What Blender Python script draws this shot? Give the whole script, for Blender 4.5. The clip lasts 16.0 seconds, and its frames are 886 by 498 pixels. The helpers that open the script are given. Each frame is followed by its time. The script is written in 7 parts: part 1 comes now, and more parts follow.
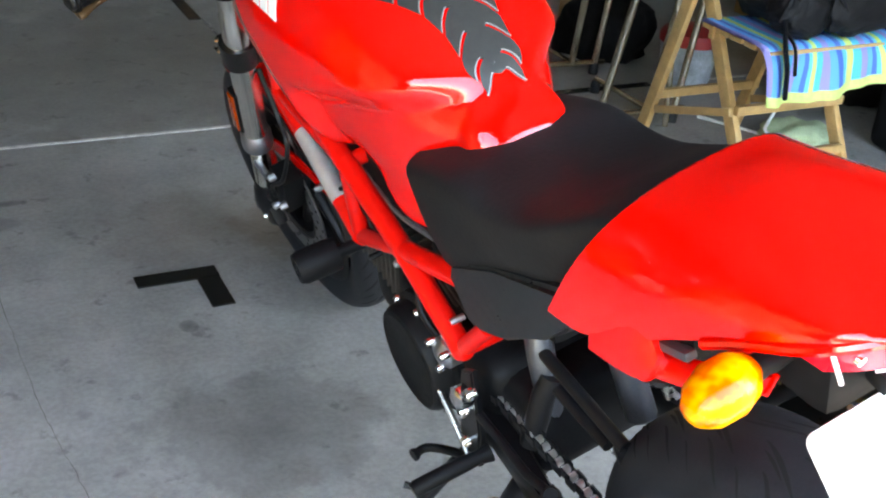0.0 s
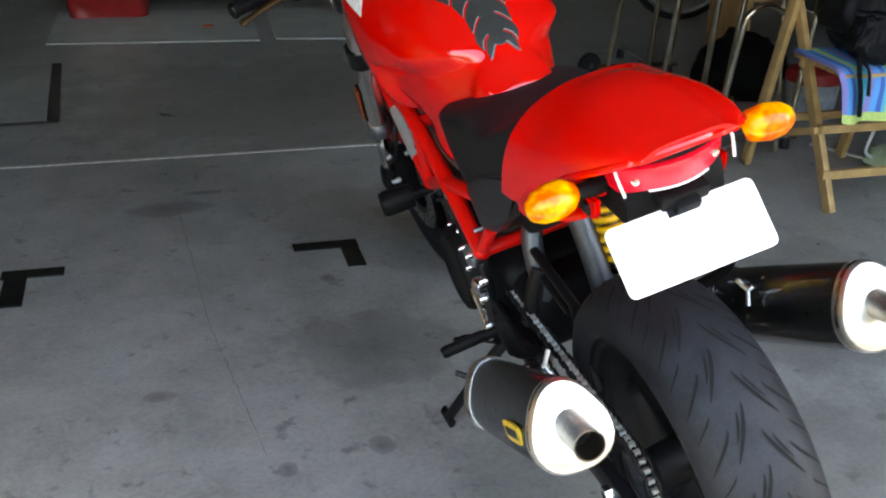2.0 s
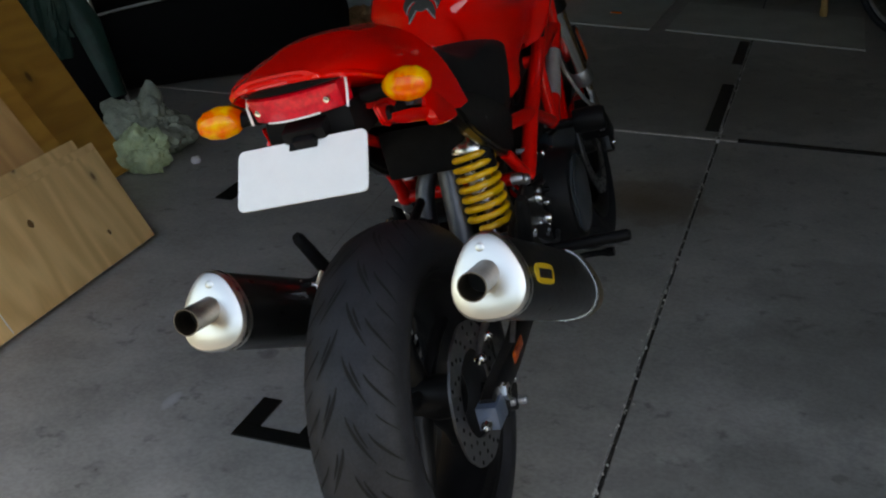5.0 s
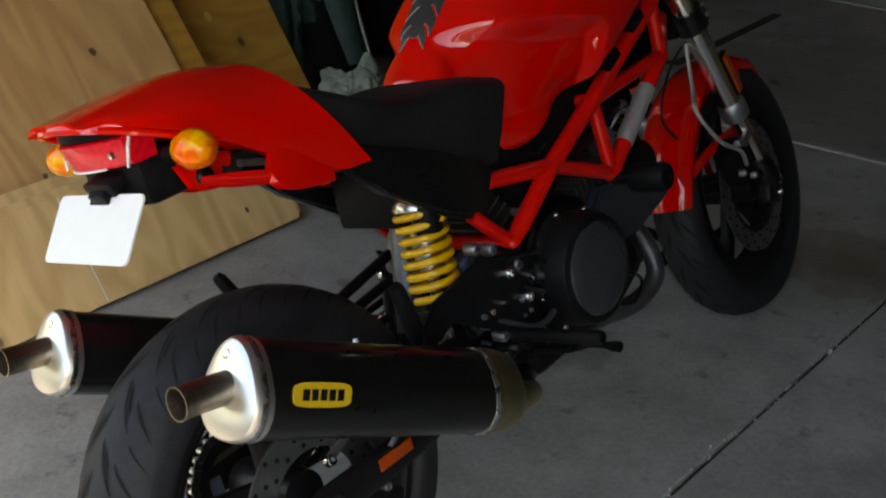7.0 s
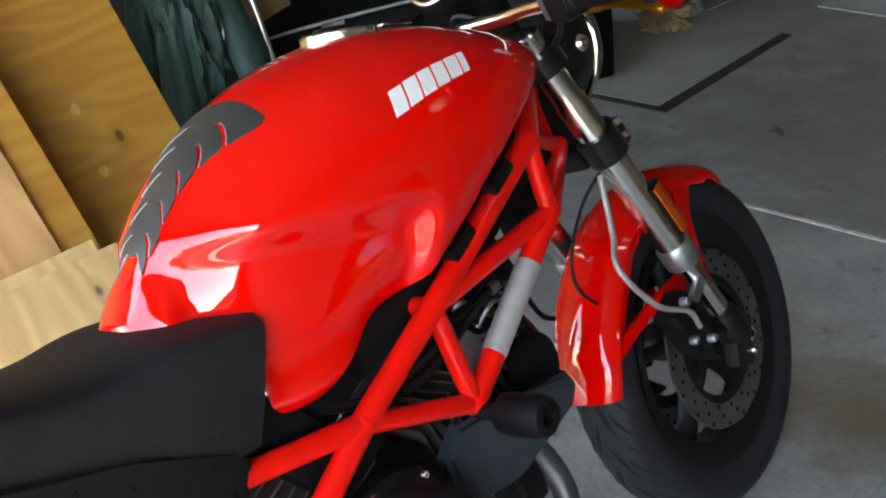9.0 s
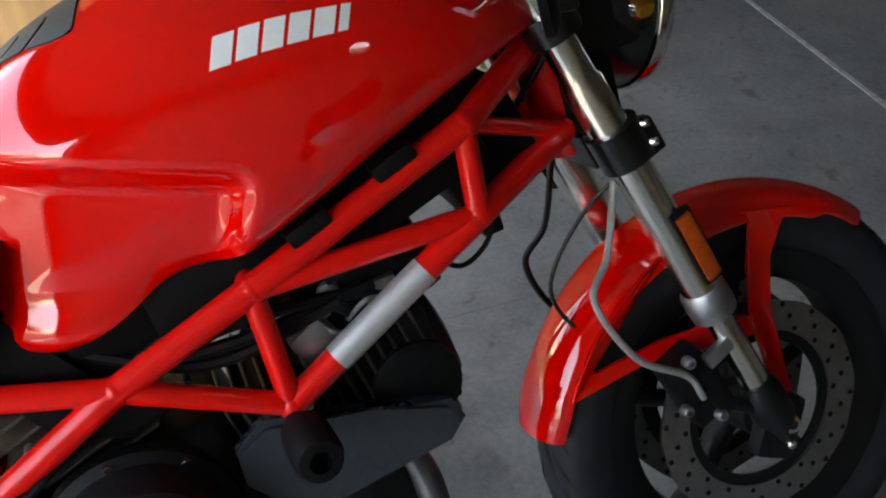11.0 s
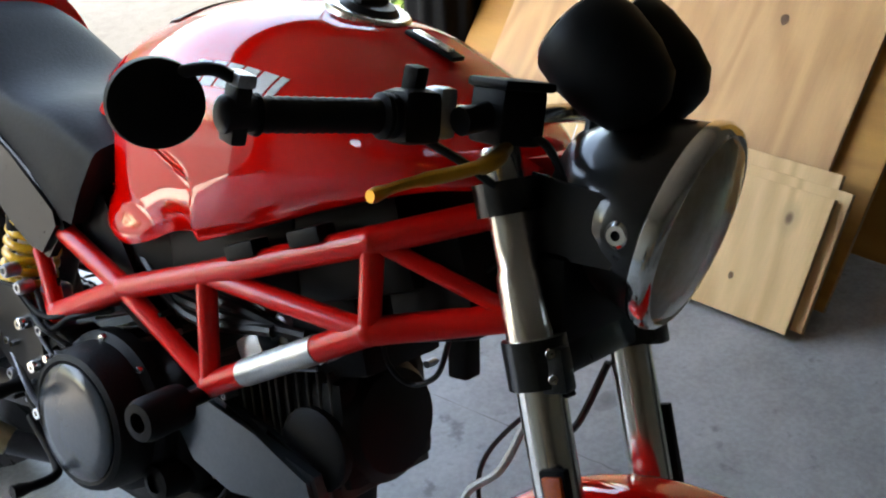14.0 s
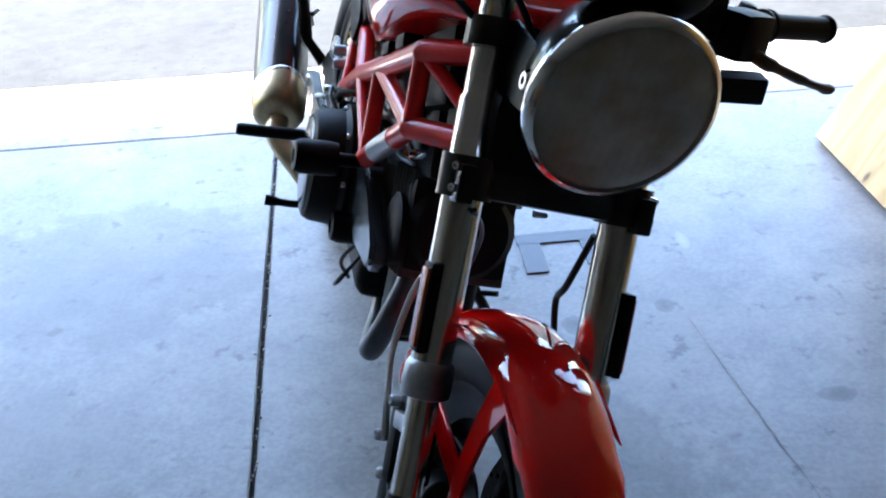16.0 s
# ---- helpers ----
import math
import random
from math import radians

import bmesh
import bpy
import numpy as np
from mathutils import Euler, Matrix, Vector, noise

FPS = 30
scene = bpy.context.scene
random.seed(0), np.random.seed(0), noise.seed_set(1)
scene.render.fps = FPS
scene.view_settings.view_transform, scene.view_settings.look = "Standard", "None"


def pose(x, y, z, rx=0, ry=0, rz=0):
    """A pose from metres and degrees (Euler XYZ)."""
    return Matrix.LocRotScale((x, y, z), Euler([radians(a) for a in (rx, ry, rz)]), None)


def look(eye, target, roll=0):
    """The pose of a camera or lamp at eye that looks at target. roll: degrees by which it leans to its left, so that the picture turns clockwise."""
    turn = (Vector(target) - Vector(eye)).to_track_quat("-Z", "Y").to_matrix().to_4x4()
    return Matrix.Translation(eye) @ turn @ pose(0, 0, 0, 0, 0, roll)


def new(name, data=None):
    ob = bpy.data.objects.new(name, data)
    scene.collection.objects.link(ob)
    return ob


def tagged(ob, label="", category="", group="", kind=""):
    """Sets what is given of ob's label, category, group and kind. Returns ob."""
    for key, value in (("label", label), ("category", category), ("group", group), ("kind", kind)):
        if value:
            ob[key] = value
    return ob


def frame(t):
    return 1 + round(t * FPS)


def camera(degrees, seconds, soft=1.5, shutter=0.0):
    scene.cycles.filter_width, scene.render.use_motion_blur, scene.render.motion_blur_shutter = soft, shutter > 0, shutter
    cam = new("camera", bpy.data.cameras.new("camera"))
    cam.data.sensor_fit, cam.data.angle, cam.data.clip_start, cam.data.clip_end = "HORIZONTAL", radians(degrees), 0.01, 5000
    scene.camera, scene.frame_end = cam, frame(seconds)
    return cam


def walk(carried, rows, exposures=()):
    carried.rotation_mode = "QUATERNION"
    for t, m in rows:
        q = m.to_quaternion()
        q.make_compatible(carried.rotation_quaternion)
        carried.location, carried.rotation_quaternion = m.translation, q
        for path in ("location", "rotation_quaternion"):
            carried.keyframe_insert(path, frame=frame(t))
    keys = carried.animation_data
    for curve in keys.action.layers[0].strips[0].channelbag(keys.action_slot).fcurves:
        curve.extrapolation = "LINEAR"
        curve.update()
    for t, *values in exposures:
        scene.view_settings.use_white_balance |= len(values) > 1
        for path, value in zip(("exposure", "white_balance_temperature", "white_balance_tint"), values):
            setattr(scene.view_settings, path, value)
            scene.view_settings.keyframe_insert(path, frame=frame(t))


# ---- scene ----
cam = camera(43.9, 16.0, soft=2.1)

PATH = [
    (0, (-0.196, 0.355, 1.244), (0.651, 1.914, 0.32), 5.0),
    (0.5, (-0.305, 0.129, 1.283), (0.509, 1.77, 0.481), 3.4),
    (1, (-0.253, -0.054, 1.301), (0.445, 1.646, 0.511), 1.4),
    (1.5, (-0.189, -0.261, 1.266), (0.393, 1.485, 0.483), 1.7),
    (2, (-0.12, -0.336, 1.272), (0.361, 1.425, 0.456), 1.3),
    (2.5, (0.04, -0.423, 1.27), (0.376, 1.352, 0.413), 0.7),
    (3, (0.272, -0.538, 1.259), (0.44, 1.274, 0.429), 0.5),
    (3.5, (0.507, -0.647, 1.271), (0.513, 1.194, 0.49), 0.6),
    (4, (0.732, -0.646, 1.266), (0.561, 1.185, 0.48), 0.5),
    (6.5, (1.723, -0.026, 1.31), (0.566, 1.343, 0.421), -2.2),
    (7, (1.768, 0.202, 1.332), (0.523, 1.481, 0.431), -2.4),
    (7.5, (1.675, 0.386, 1.353), (0.469, 1.69, 0.434), -1.6),
    (8, (1.566, 0.57, 1.327), (0.383, 1.896, 0.408), -2.8),
    (8.5, (1.559, 0.794, 1.337), (0.296, 2.044, 0.418), -6.0),
    (9, (1.523, 0.988, 1.348), (0.213, 2.188, 0.43), -7.1),
    (11.5, (1.584, 1.904, 1.374), (-0.036, 2.053, 0.211), -2.3),
    (12, (1.562, 2.055, 1.347), (-0.117, 1.951, 0.266), -0.4),
    (12.5, (1.444, 2.217, 1.36), (-0.18, 1.786, 0.275), -0.5),
    (13, (1.423, 2.429, 1.371), (-0.1, 1.72, 0.286), -1.9),
    (13.5, (1.383, 2.674, 1.375), (0.031, 1.684, 0.283), -5.2),
    (14, (1.262, 2.774, 1.385), (0.034, 1.597, 0.334), -3.1),
    (14.5, (1.124, 2.908, 1.388), (0.091, 1.535, 0.364), -0.6),
    (15, (0.961, 3.143, 1.375), (0.286, 1.574, 0.335), 0.1),
    (15.5, (0.873, 3.3, 1.363), (0.442, 1.655, 0.311), -0.6),
    (16, (0.675, 3.378, 1.301), (0.549, 1.673, 0.263), -2.6),
]
# seconds, stops, kelvin, tint
EXPOSURE = [(0, 4.5, 8500, 10), (0.5, 4.3, 8500, 10), (1.0, 4.05, 8500, 10), (1.5, 3.85, 8550, 10), (2.5, 3.05, 8800, 10), (3.5, 2.22, 9100, 10), (4.2, 1.88, 9200, 10), (6.3, 1.75, 8900, 10), (7, 2.2, 9600, 10), (8, 3.2, 9300, 10), (9, 4.15, 8700, 10), (11.3, 3.65, 8900, 10), (12.5, 3.95, 9500, 10), (13.5, 3.92, 8800, 10), (14.5, 3.72, 7400, 10), (15, 3.78, 6950, 10), (16, 3.76, 6300, 10)]
walk(cam, [(t, look(eye, target, roll)) for t, eye, target, roll in PATH], EXPOSURE)


# ---- light ----
GROUND = -0.03          # height of the slab
world = bpy.data.worlds.new("sky")
scene.world = world
world.use_nodes = True
wn = world.node_tree
wn.nodes.clear()
sky = wn.nodes.new("ShaderNodeTexSky")
sky.sky_type, sky.sun_disc = "NISHITA", False
sky.sun_elevation, sky.sun_rotation = radians(58), radians(100)
back = wn.nodes.new("ShaderNodeBackground")
back.inputs["Strength"].default_value = 0.15
wout = wn.nodes.new("ShaderNodeOutputWorld")
wn.links.new(sky.outputs[0], back.inputs[0])
wn.links.new(back.outputs[0], wout.inputs[0])

sun = new("sun", bpy.data.lights.new("sun", "SUN"))
sun.data.energy, sun.data.angle, sun.data.color = 2.6, radians(0.5), (1.0, 0.95, 0.87)
sun.matrix_world = look((4.8, -0.95, 8.0), (0.0, 0.0, 0.0))


# ---- materials ----
class Mat:
    """A node material with a Principled shader, built step by step."""

    def __init__(self, name, colour, rough=0.5, metal=0.0, **more):
        self.m = bpy.data.materials.new(name)
        self.m.use_nodes = True
        self.t = self.m.node_tree
        self.b = self.t.nodes["Principled BSDF"]
        self.b.inputs["Base Color"].default_value = (*colour, 1)
        self.b.inputs["Roughness"].default_value = rough
        self.b.inputs["Metallic"].default_value = metal
        for key, value in more.items():
            self.b.inputs[key.replace("_", " ")].default_value = value
        self.colour = colour

    def node(self, kind, **inputs):
        n = self.t.nodes.new(kind)
        for key, value in inputs.items():
            n.inputs[key.replace("_", " ")].default_value = value
        return n

    def coord(self, scale=(1, 1, 1), which="Object"):
        tc = self.node("ShaderNodeTexCoord")
        mp = self.node("ShaderNodeMapping")
        mp.inputs["Scale"].default_value = scale
        self.t.links.new(tc.outputs[which], mp.inputs["Vector"])
        return mp.outputs[0]

    def noise(self, scale, detail=4.0, stretch=(1, 1, 1), which="Object"):
        n = self.node("ShaderNodeTexNoise", Scale=scale, Detail=detail, Roughness=0.6)
        self.t.links.new(self.coord(stretch, which), n.inputs["Vector"])
        return n.outputs["Fac"]

    def ramp(self, fac, stops):
        r = self.node("ShaderNodeValToRGB")
        while len(r.color_ramp.elements) < len(stops):
            r.color_ramp.elements.new(0.5)
        for e, (p, c) in zip(r.color_ramp.elements, stops):
            e.position, e.color = p, (*c, 1)
        self.t.links.new(fac, r.inputs[0])
        return r.outputs[0]

    def mix(self, fac, a, b, kind="MIX"):
        x = self.node("ShaderNodeMix")
        x.data_type, x.blend_type = "RGBA", kind
        for sock, v in ((x.inputs[0], fac), (x.inputs[6], a), (x.inputs[7], b)):
            if isinstance(v, bpy.types.NodeSocket):
                self.t.links.new(v, sock)
            elif isinstance(v, tuple):
                sock.default_value = (*v, 1)
            else:
                sock.default_value = v
        return x.outputs[2]

    def paint(self, sock):
        self.t.links.new(sock, self.b.inputs["Base Color"])
        return self

    def rough(self, fac, lo, hi):
        mr = self.node("ShaderNodeMapRange")
        mr.inputs["To Min"].default_value, mr.inputs["To Max"].default_value = lo, hi
        self.t.links.new(fac, mr.inputs["Value"])
        self.t.links.new(mr.outputs[0], self.b.inputs["Roughness"])
        return self

    def bump(self, fac, strength, distance=0.002):
        bn = self.node("ShaderNodeBump", Strength=strength, Distance=distance)
        self.t.links.new(fac, bn.inputs["Height"])
        self.t.links.new(bn.outputs[0], self.b.inputs["Normal"])
        return self


def worn(name, colour, rough=0.5, metal=0.0, spread=0.25, scale=18.0, bump=0.1, **more):
    """A plain surface with blotches, grain and uneven gloss."""
    m = Mat(name, colour, rough, metal, **more)
    big, fine = m.noise(scale, 5), m.noise(scale * 14, 3)
    dark = tuple(c * (1 - spread) for c in colour)
    lite = tuple(min(1, c * (1 + spread)) for c in colour)
    m.paint(m.mix(0.35, m.ramp(big, [(0.38, dark), (0.62, lite)]), m.ramp(fine, [(0.38, dark), (0.62, lite)])))
    m.rough(big, max(0.02, rough - 0.1), min(1, rough + 0.12))
    if bump:
        m.bump(fine, bump)
    return m.m


RED = Mat("red_paint", (0.88, 0.003, 0.002), 0.6, 0.0, Coat_Weight=1.0, Coat_Roughness=0.008, Coat_IOR=1.68, Specular_IOR_Level=0.0)
RED.paint(RED.ramp(RED.noise(900, 2), [(0.3, (0.76, 0.003, 0.002)), (0.7, (0.84, 0.004, 0.003))]))
RED.bump(RED.noise(220, 1), 0.012, 0.001)
RED = RED.m
FRAME_RED = worn("red_powder_coat", (0.76, 0.007, 0.005), 0.35, 0, 0.08, 30, 0.04, Coat_Weight=0.5, Coat_Roughness=0.1, Specular_IOR_Level=0.15)
BLACK = worn("black_painted_metal", (0.006, 0.006, 0.007), 0.40, 0, 0.3, 25, Specular_IOR_Level=0.28)
SATIN = worn("black_satin_plastic", (0.006, 0.006, 0.0065), 0.48, 0, 0.3, 40, Specular_IOR_Level=0.10)
RUBBER = worn("tyre_rubber", (0.017, 0.018, 0.0215), 0.54, 0, 0.35, 22, 0.15, Specular_IOR_Level=0.24)
# near-black that puts the dark of recesses into colour: grooves, disc holes, pipe bore
RECESSDARK = worn("painted_recess_dark", (0.002, 0.002, 0.002), 1.0, 0, 0.2, 30)
CARBON = worn("carbon_sleeve", (0.006, 0.006, 0.006), 0.3, 0, 0.3, 60, 0.0, Coat_Weight=0.6, Coat_Roughness=0.08, Specular_IOR_Level=0.2)
VINYL = worn("seat_vinyl", (0.011, 0.011, 0.012), 0.58, 0, 0.35, 12, 0.25, Specular_IOR_Level=0.2)
STEEL = worn("brushed_steel", (0.62, 0.60, 0.56), 0.26, 1, 0.05, 30, 0.03)
FORK = Mat("polished_fork_steel", (0.78, 0.74, 0.68), 0.2, 1.0)
FORK.bump(FORK.noise(300, 2, (1, 1, 0.05)), 0.03, 0.001)
FORK = FORK.m
DISC = worn("dull_disc_steel", (0.30, 0.30, 0.305), 0.38, 1, 0.15, 40, 0.05)
CHAINMAT = worn("oily_chain_steel", (0.028, 0.028, 0.029), 0.4, 0.6, 0.3, 60, 0.1)
BRONZE = worn("bronzed_exhaust_steel", (0.50, 0.40, 0.24), 0.36, 1, 0.2, 20, 0.06)
CHROME = worn("chrome", (0.78, 0.77, 0.75), 0.1, 1, 0.05, 20, 0.0)
ALU = worn("cast_aluminium", (0.42, 0.43, 0.45), 0.42, 1, 0.2, 35, 0.2)
DARKENG = worn("dark_engine_casting", (0.006, 0.006, 0.0065), 0.5, 0.0, 0.4, 26, 0.3, Specular_IOR_Level=0.14)
HEAT = worn("heat_stained_steel", (0.24, 0.205, 0.17), 0.33, 1, 0.35, 18, 0.08)
YELLOW = worn("yellow_spring_paint", (0.80, 0.43, 0.008), 0.35, 0, 0.12, 30, 0.05, Coat_Weight=0.5)
GOLD = worn("gold_anodised", (0.58, 0.29, 0.03), 0.34, 1, 0.12, 40, 0.05)
BADGE = worn("yellow_badge", (0.64, 0.41, 0.02), 0.4, 0, 0.1, 60, 0.0)
WHITE = worn("white_print", (0.80, 0.80, 0.78), 0.4, 0, 0.05, 60, 0.0)
PLATE = worn("white_plate", (0.86, 0.86, 0.85), 0.35, 0, 0.02, 30, 0.0)
# yellow blotches mixed into the amber paint the lens's glow and highlights
AMBER = Mat("amber_lens_painted_glow", (1.0, 0.17, 0.0), 0.25, 0, Coat_Weight=0.35, Coat_Roughness=0.05, Specular_IOR_Level=0.2)
facet = AMBER.node("ShaderNodeTexVoronoi", Scale=70.0)
AMBER.t.links.new(AMBER.coord((1, 0.35, 1)), facet.inputs["Vector"])
AMBER.paint(AMBER.mix(AMBER.ramp(AMBER.noise(30, 2), [(0.46, (0, 0, 0)), (0.66, (1.0, 1.0, 1.0))]), AMBER.ramp(facet.outputs["Distance"], [(0.1, (1.0, 0.22, 0.0)), (0.6, (0.95, 0.11, 0.0))]), (1.0, 0.50, 0.01)))
AMBER = AMBER.m
DEEPAMBER = worn("deep_amber_reflector", (0.45, 0.055, 0.002), 0.2, 0, 0.15, 160, 0.3, Coat_Weight=0.6)
REDLENS = worn("red_lens", (0.82, 0.006, 0.024), 0.2, 0, 0.25, 120, 0.25, Specular_IOR_Level=0.25, Coat_Weight=0.4, Coat_Roughness=0.08)
GUNMETAL = worn("dull_gunmetal", (0.10, 0.104, 0.115), 0.4, 0.7, 0.2, 25, 0.1)
COVERGREY = worn("smooth_cover_paint", (0.030, 0.037, 0.044), 0.2, 0.0, 0.15, 12, 0.03)
BLUEGREY = worn("blue_grey_casting", (0.085, 0.115, 0.17), 0.35, 0.2, 0.15, 40, 0.1)
CAPSTEEL = Mat("satin_cap_steel", (0.80, 0.78, 0.73), 0.36, 1.0)
CAPSTEEL.bump(CAPSTEEL.noise(120, 2), 0.02, 0.001)
CAPSTEEL = CAPSTEEL.m
PADGREY = worn("grey_tank_pad", (0.030, 0.030, 0.028), 0.45, 0, 0.15, 90, 0.2)
SILVERTAPE = worn("silver_frame_band", (0.60, 0.60, 0.60), 0.36, 0.6, 0.08, 50, 0.0)
CABLE = worn("grey_braided_hose", (0.38, 0.37, 0.35), 0.4, 0.5, 0.15, 200, 0.2)
LENS = Mat("ribbed_lamp_glass", (0.80, 0.80, 0.76), 0.10, 0, Transmission_Weight=0.55, IOR=1.2, Coat_Weight=0.5, Coat_Roughness=0.05)
rib = LENS.node("ShaderNodeTexWave", Scale=26.0, Distortion=0.6)
LENS.t.links.new(LENS.coord(), rib.inputs["Vector"])
LENS.bump(rib.outputs["Fac"], 0.05, 0.003)
LENS.paint(LENS.ramp(LENS.noise(13, 5), [(0.32, (0.60, 0.53, 0.40)), (0.64, (0.95, 0.90, 0.78))]))
LENS = LENS.m
MIRROR = Mat("mirror_glass", (0.85, 0.86, 0.87), 0.02, 1.0).m
TAPE = worn("black_floor_tape", (0.008, 0.008, 0.008), 0.22, 0, 0.4, 40, 0.05, Specular_IOR_Level=0.6)


# ---- mesh tools ----
def shape():
    return bmesh.new()


def part(name, bm, material, parent=None, label="", angle=40, flat=False):
    """Link a bmesh as one mesh object under its thing."""
    bmesh.ops.recalc_face_normals(bm, faces=bm.faces[:])
    me = bpy.data.meshes.new(name)
    bm.to_mesh(me)
    bm.free()
    me.materials.append(material)
    if flat:
        me.shade_flat()
    else:
        me.shade_smooth()
        me.set_sharp_from_angle(angle=radians(angle))
    ob = new(name, me)
    if parent is not None:
        ob.parent = parent
    else:
        ob.location = STAND[0]
    if label:
        tagged(ob, label)
    return ob


def spline(points, n=8):
    """Points of a smooth curve through the given ones."""
    p = [Vector(q) for q in points]
    p = [2 * p[0] - p[1]] + p + [2 * p[-1] - p[-2]]
    out = []
    for i in range(1, len(p) - 2):
        for k in range(n):
            s = k / n
            a, b, c, d = p[i - 1], p[i], p[i + 1], p[i + 2]
            out.append(0.5 * ((2 * b) + (c - a) * s + (2 * a - 5 * b + 4 * c - d) * s * s + (3 * b - a - 3 * c + d) * s ** 3))
    return out + [p[-2]]


def loft(bm, rings, caps=True, closed=True):
    vs = [[bm.verts.new(q) for q in r] for r in rings]
    n = len(rings[0])
    for a, b in zip(vs, vs[1:]):
        for i in range(n if closed else n - 1):
            bm.faces.new((a[i], a[(i + 1) % n], b[(i + 1) % n], b[i]))
    if caps:
        bm.faces.new(vs[0][::-1])
        bm.faces.new(vs[-1])
    return vs


def tube(bm, path, r, seg=12, caps=True, squash=1.0):
    """A round bar along a path; r is a radius or one for each point."""
    path = [Vector(p) for p in path]
    rs = r if isinstance(r, (list, tuple)) else [r] * len(path)
    up = None
    rings = []
    for i, p in enumerate(path):
        d = (path[min(i + 1, len(path) - 1)] - path[max(i - 1, 0)]).normalized()
        if up is None:
            up = d.orthogonal().normalized()
        up = (up - d * up.dot(d)).normalized()
        side = d.cross(up)
        rings.append([p + (up * math.cos(a) + side * math.sin(a) * squash) * rs[i] for a in [2 * math.pi * k / seg for k in range(seg)]])
    loft(bm, rings, caps)
    return bm


def ring_bar(bm, points, r, seg=10):
    """A closed bar, such as a coil's ring."""
    n = len(points)
    pts = [Vector(p) for p in points]
    rings = []
    c = sum(pts, Vector()) / n
    nor = (pts[1] - pts[0]).cross(pts[2] - pts[0]).normalized()
    for p in pts:
        o = (p - c).normalized()
        rings.append([p + (o * math.cos(a) + nor * math.sin(a)) * r for a in [2 * math.pi * k / seg for k in range(seg)]])
    loft(bm, rings + [rings[0]], caps=False)
    bmesh.ops.remove_doubles(bm, verts=bm.verts[:], dist=1e-6)
    return bm


def lathe(bm, profile, m=Matrix(), seg=32, sx=1.0, sy=1.0):
    """Turn a profile of (radius, height) round the z axis of m."""
    rings = []
    for r, h in profile:
        rings.append([m @ Vector((sx * r * math.cos(a), sy * r * math.sin(a), h)) for a in [2 * math.pi * k / seg for k in range(seg)]])
    loft(bm, rings, caps=True)
    return bm


def box(bm, size, m=Matrix(), bevel=0.0, segs=2):
    sx, sy, sz = (s / 2 for s in size)
    co = [(-sx, -sy, -sz), (sx, -sy, -sz), (sx, sy, -sz), (-sx, sy, -sz), (-sx, -sy, sz), (sx, -sy, sz), (sx, sy, sz), (-sx, sy, sz)]
    vs = [bm.verts.new(m @ Vector(c)) for c in co]
    fs = [bm.faces.new([vs[i] for i in f]) for f in ((3, 2, 1, 0), (4, 5, 6, 7), (0, 1, 5, 4), (1, 2, 6, 5), (2, 3, 7, 6), (3, 0, 4, 7))]
    if bevel:
        es = {e for f in fs for e in f.edges}
        bmesh.ops.bevel(bm, geom=list(es), offset=bevel, segments=segs, affect="EDGES", profile=0.6)
    return bm


def slab(bm, outline, thick, m=Matrix(), bevel=0.0):
    """A flat plate from an outline in the xy plane of m, thick along z."""
    lo = [bm.verts.new(m @ Vector((x, y, -thick / 2))) for x, y in outline]
    hi = [bm.verts.new(m @ Vector((x, y, thick / 2))) for x, y in outline]
    n = len(outline)
    fs = [bm.faces.new(lo[::-1]), bm.faces.new(hi)]
    for i in range(n):
        bm.faces.new((lo[i], lo[(i + 1) % n], hi[(i + 1) % n], hi[i]))
    if bevel:
        es = {e for f in fs for e in f.edges}
        bmesh.ops.bevel(bm, geom=list(es), offset=bevel, segments=2, affect="EDGES")
    return bm


def axis(p, q):
    """A pose whose z runs from p to q, at p."""
    d = Vector(q) - Vector(p)
    return Matrix.Translation(p) @ d.to_track_quat("Z", "Y").to_matrix().to_4x4()


def bolt(bm, p, q, r=0.006):
    d = (Vector(q) - Vector(p)).length
    lathe(bm, [(r, 0), (r, d * 0.8), (r * 0.8, d), (r * 0.45, d), (r * 0.45, d * 0.6)], axis(p, q), 10)


STAND = [Vector((0.0, 0.0, 0.0))]      # where the corner of the garage that is being furnished lies


def thing(name, label, category, m=Matrix(), group="", kind=""):
    e = new(name)
    e.empty_display_size = 0.1
    e.matrix_world = Matrix.Translation(STAND[0]) @ m
    return tagged(e, label, category, group, kind)


def lerp_table(table, v, k):
    xs = [row[0] for row in table]
    ys = [row[k] for row in table]
    return float(np.interp(v, xs, ys))


def smooth_table(table, v, k):
    return sum(lerp_table(table, v + d, k) for d in (-0.024, -0.012, 0, 0.012, 0.024)) / 5


def step(a, b, x):
    s = min(1, max(0, (x - a) / (b - a)))
    return s * s * (3 - 2 * s)


def bolts(name, items, material, parent, turned=False):
    """Each bolt is a part of its own; items are (from, to, radius)."""
    for p, q, r in items:
        bm_ = shape()
        bolt(bm_, p, q, r)
        if turned:
            bmesh.ops.transform(bm_, matrix=STEERING, verts=bm_.verts[:])
        part(name, bm_, material, parent)


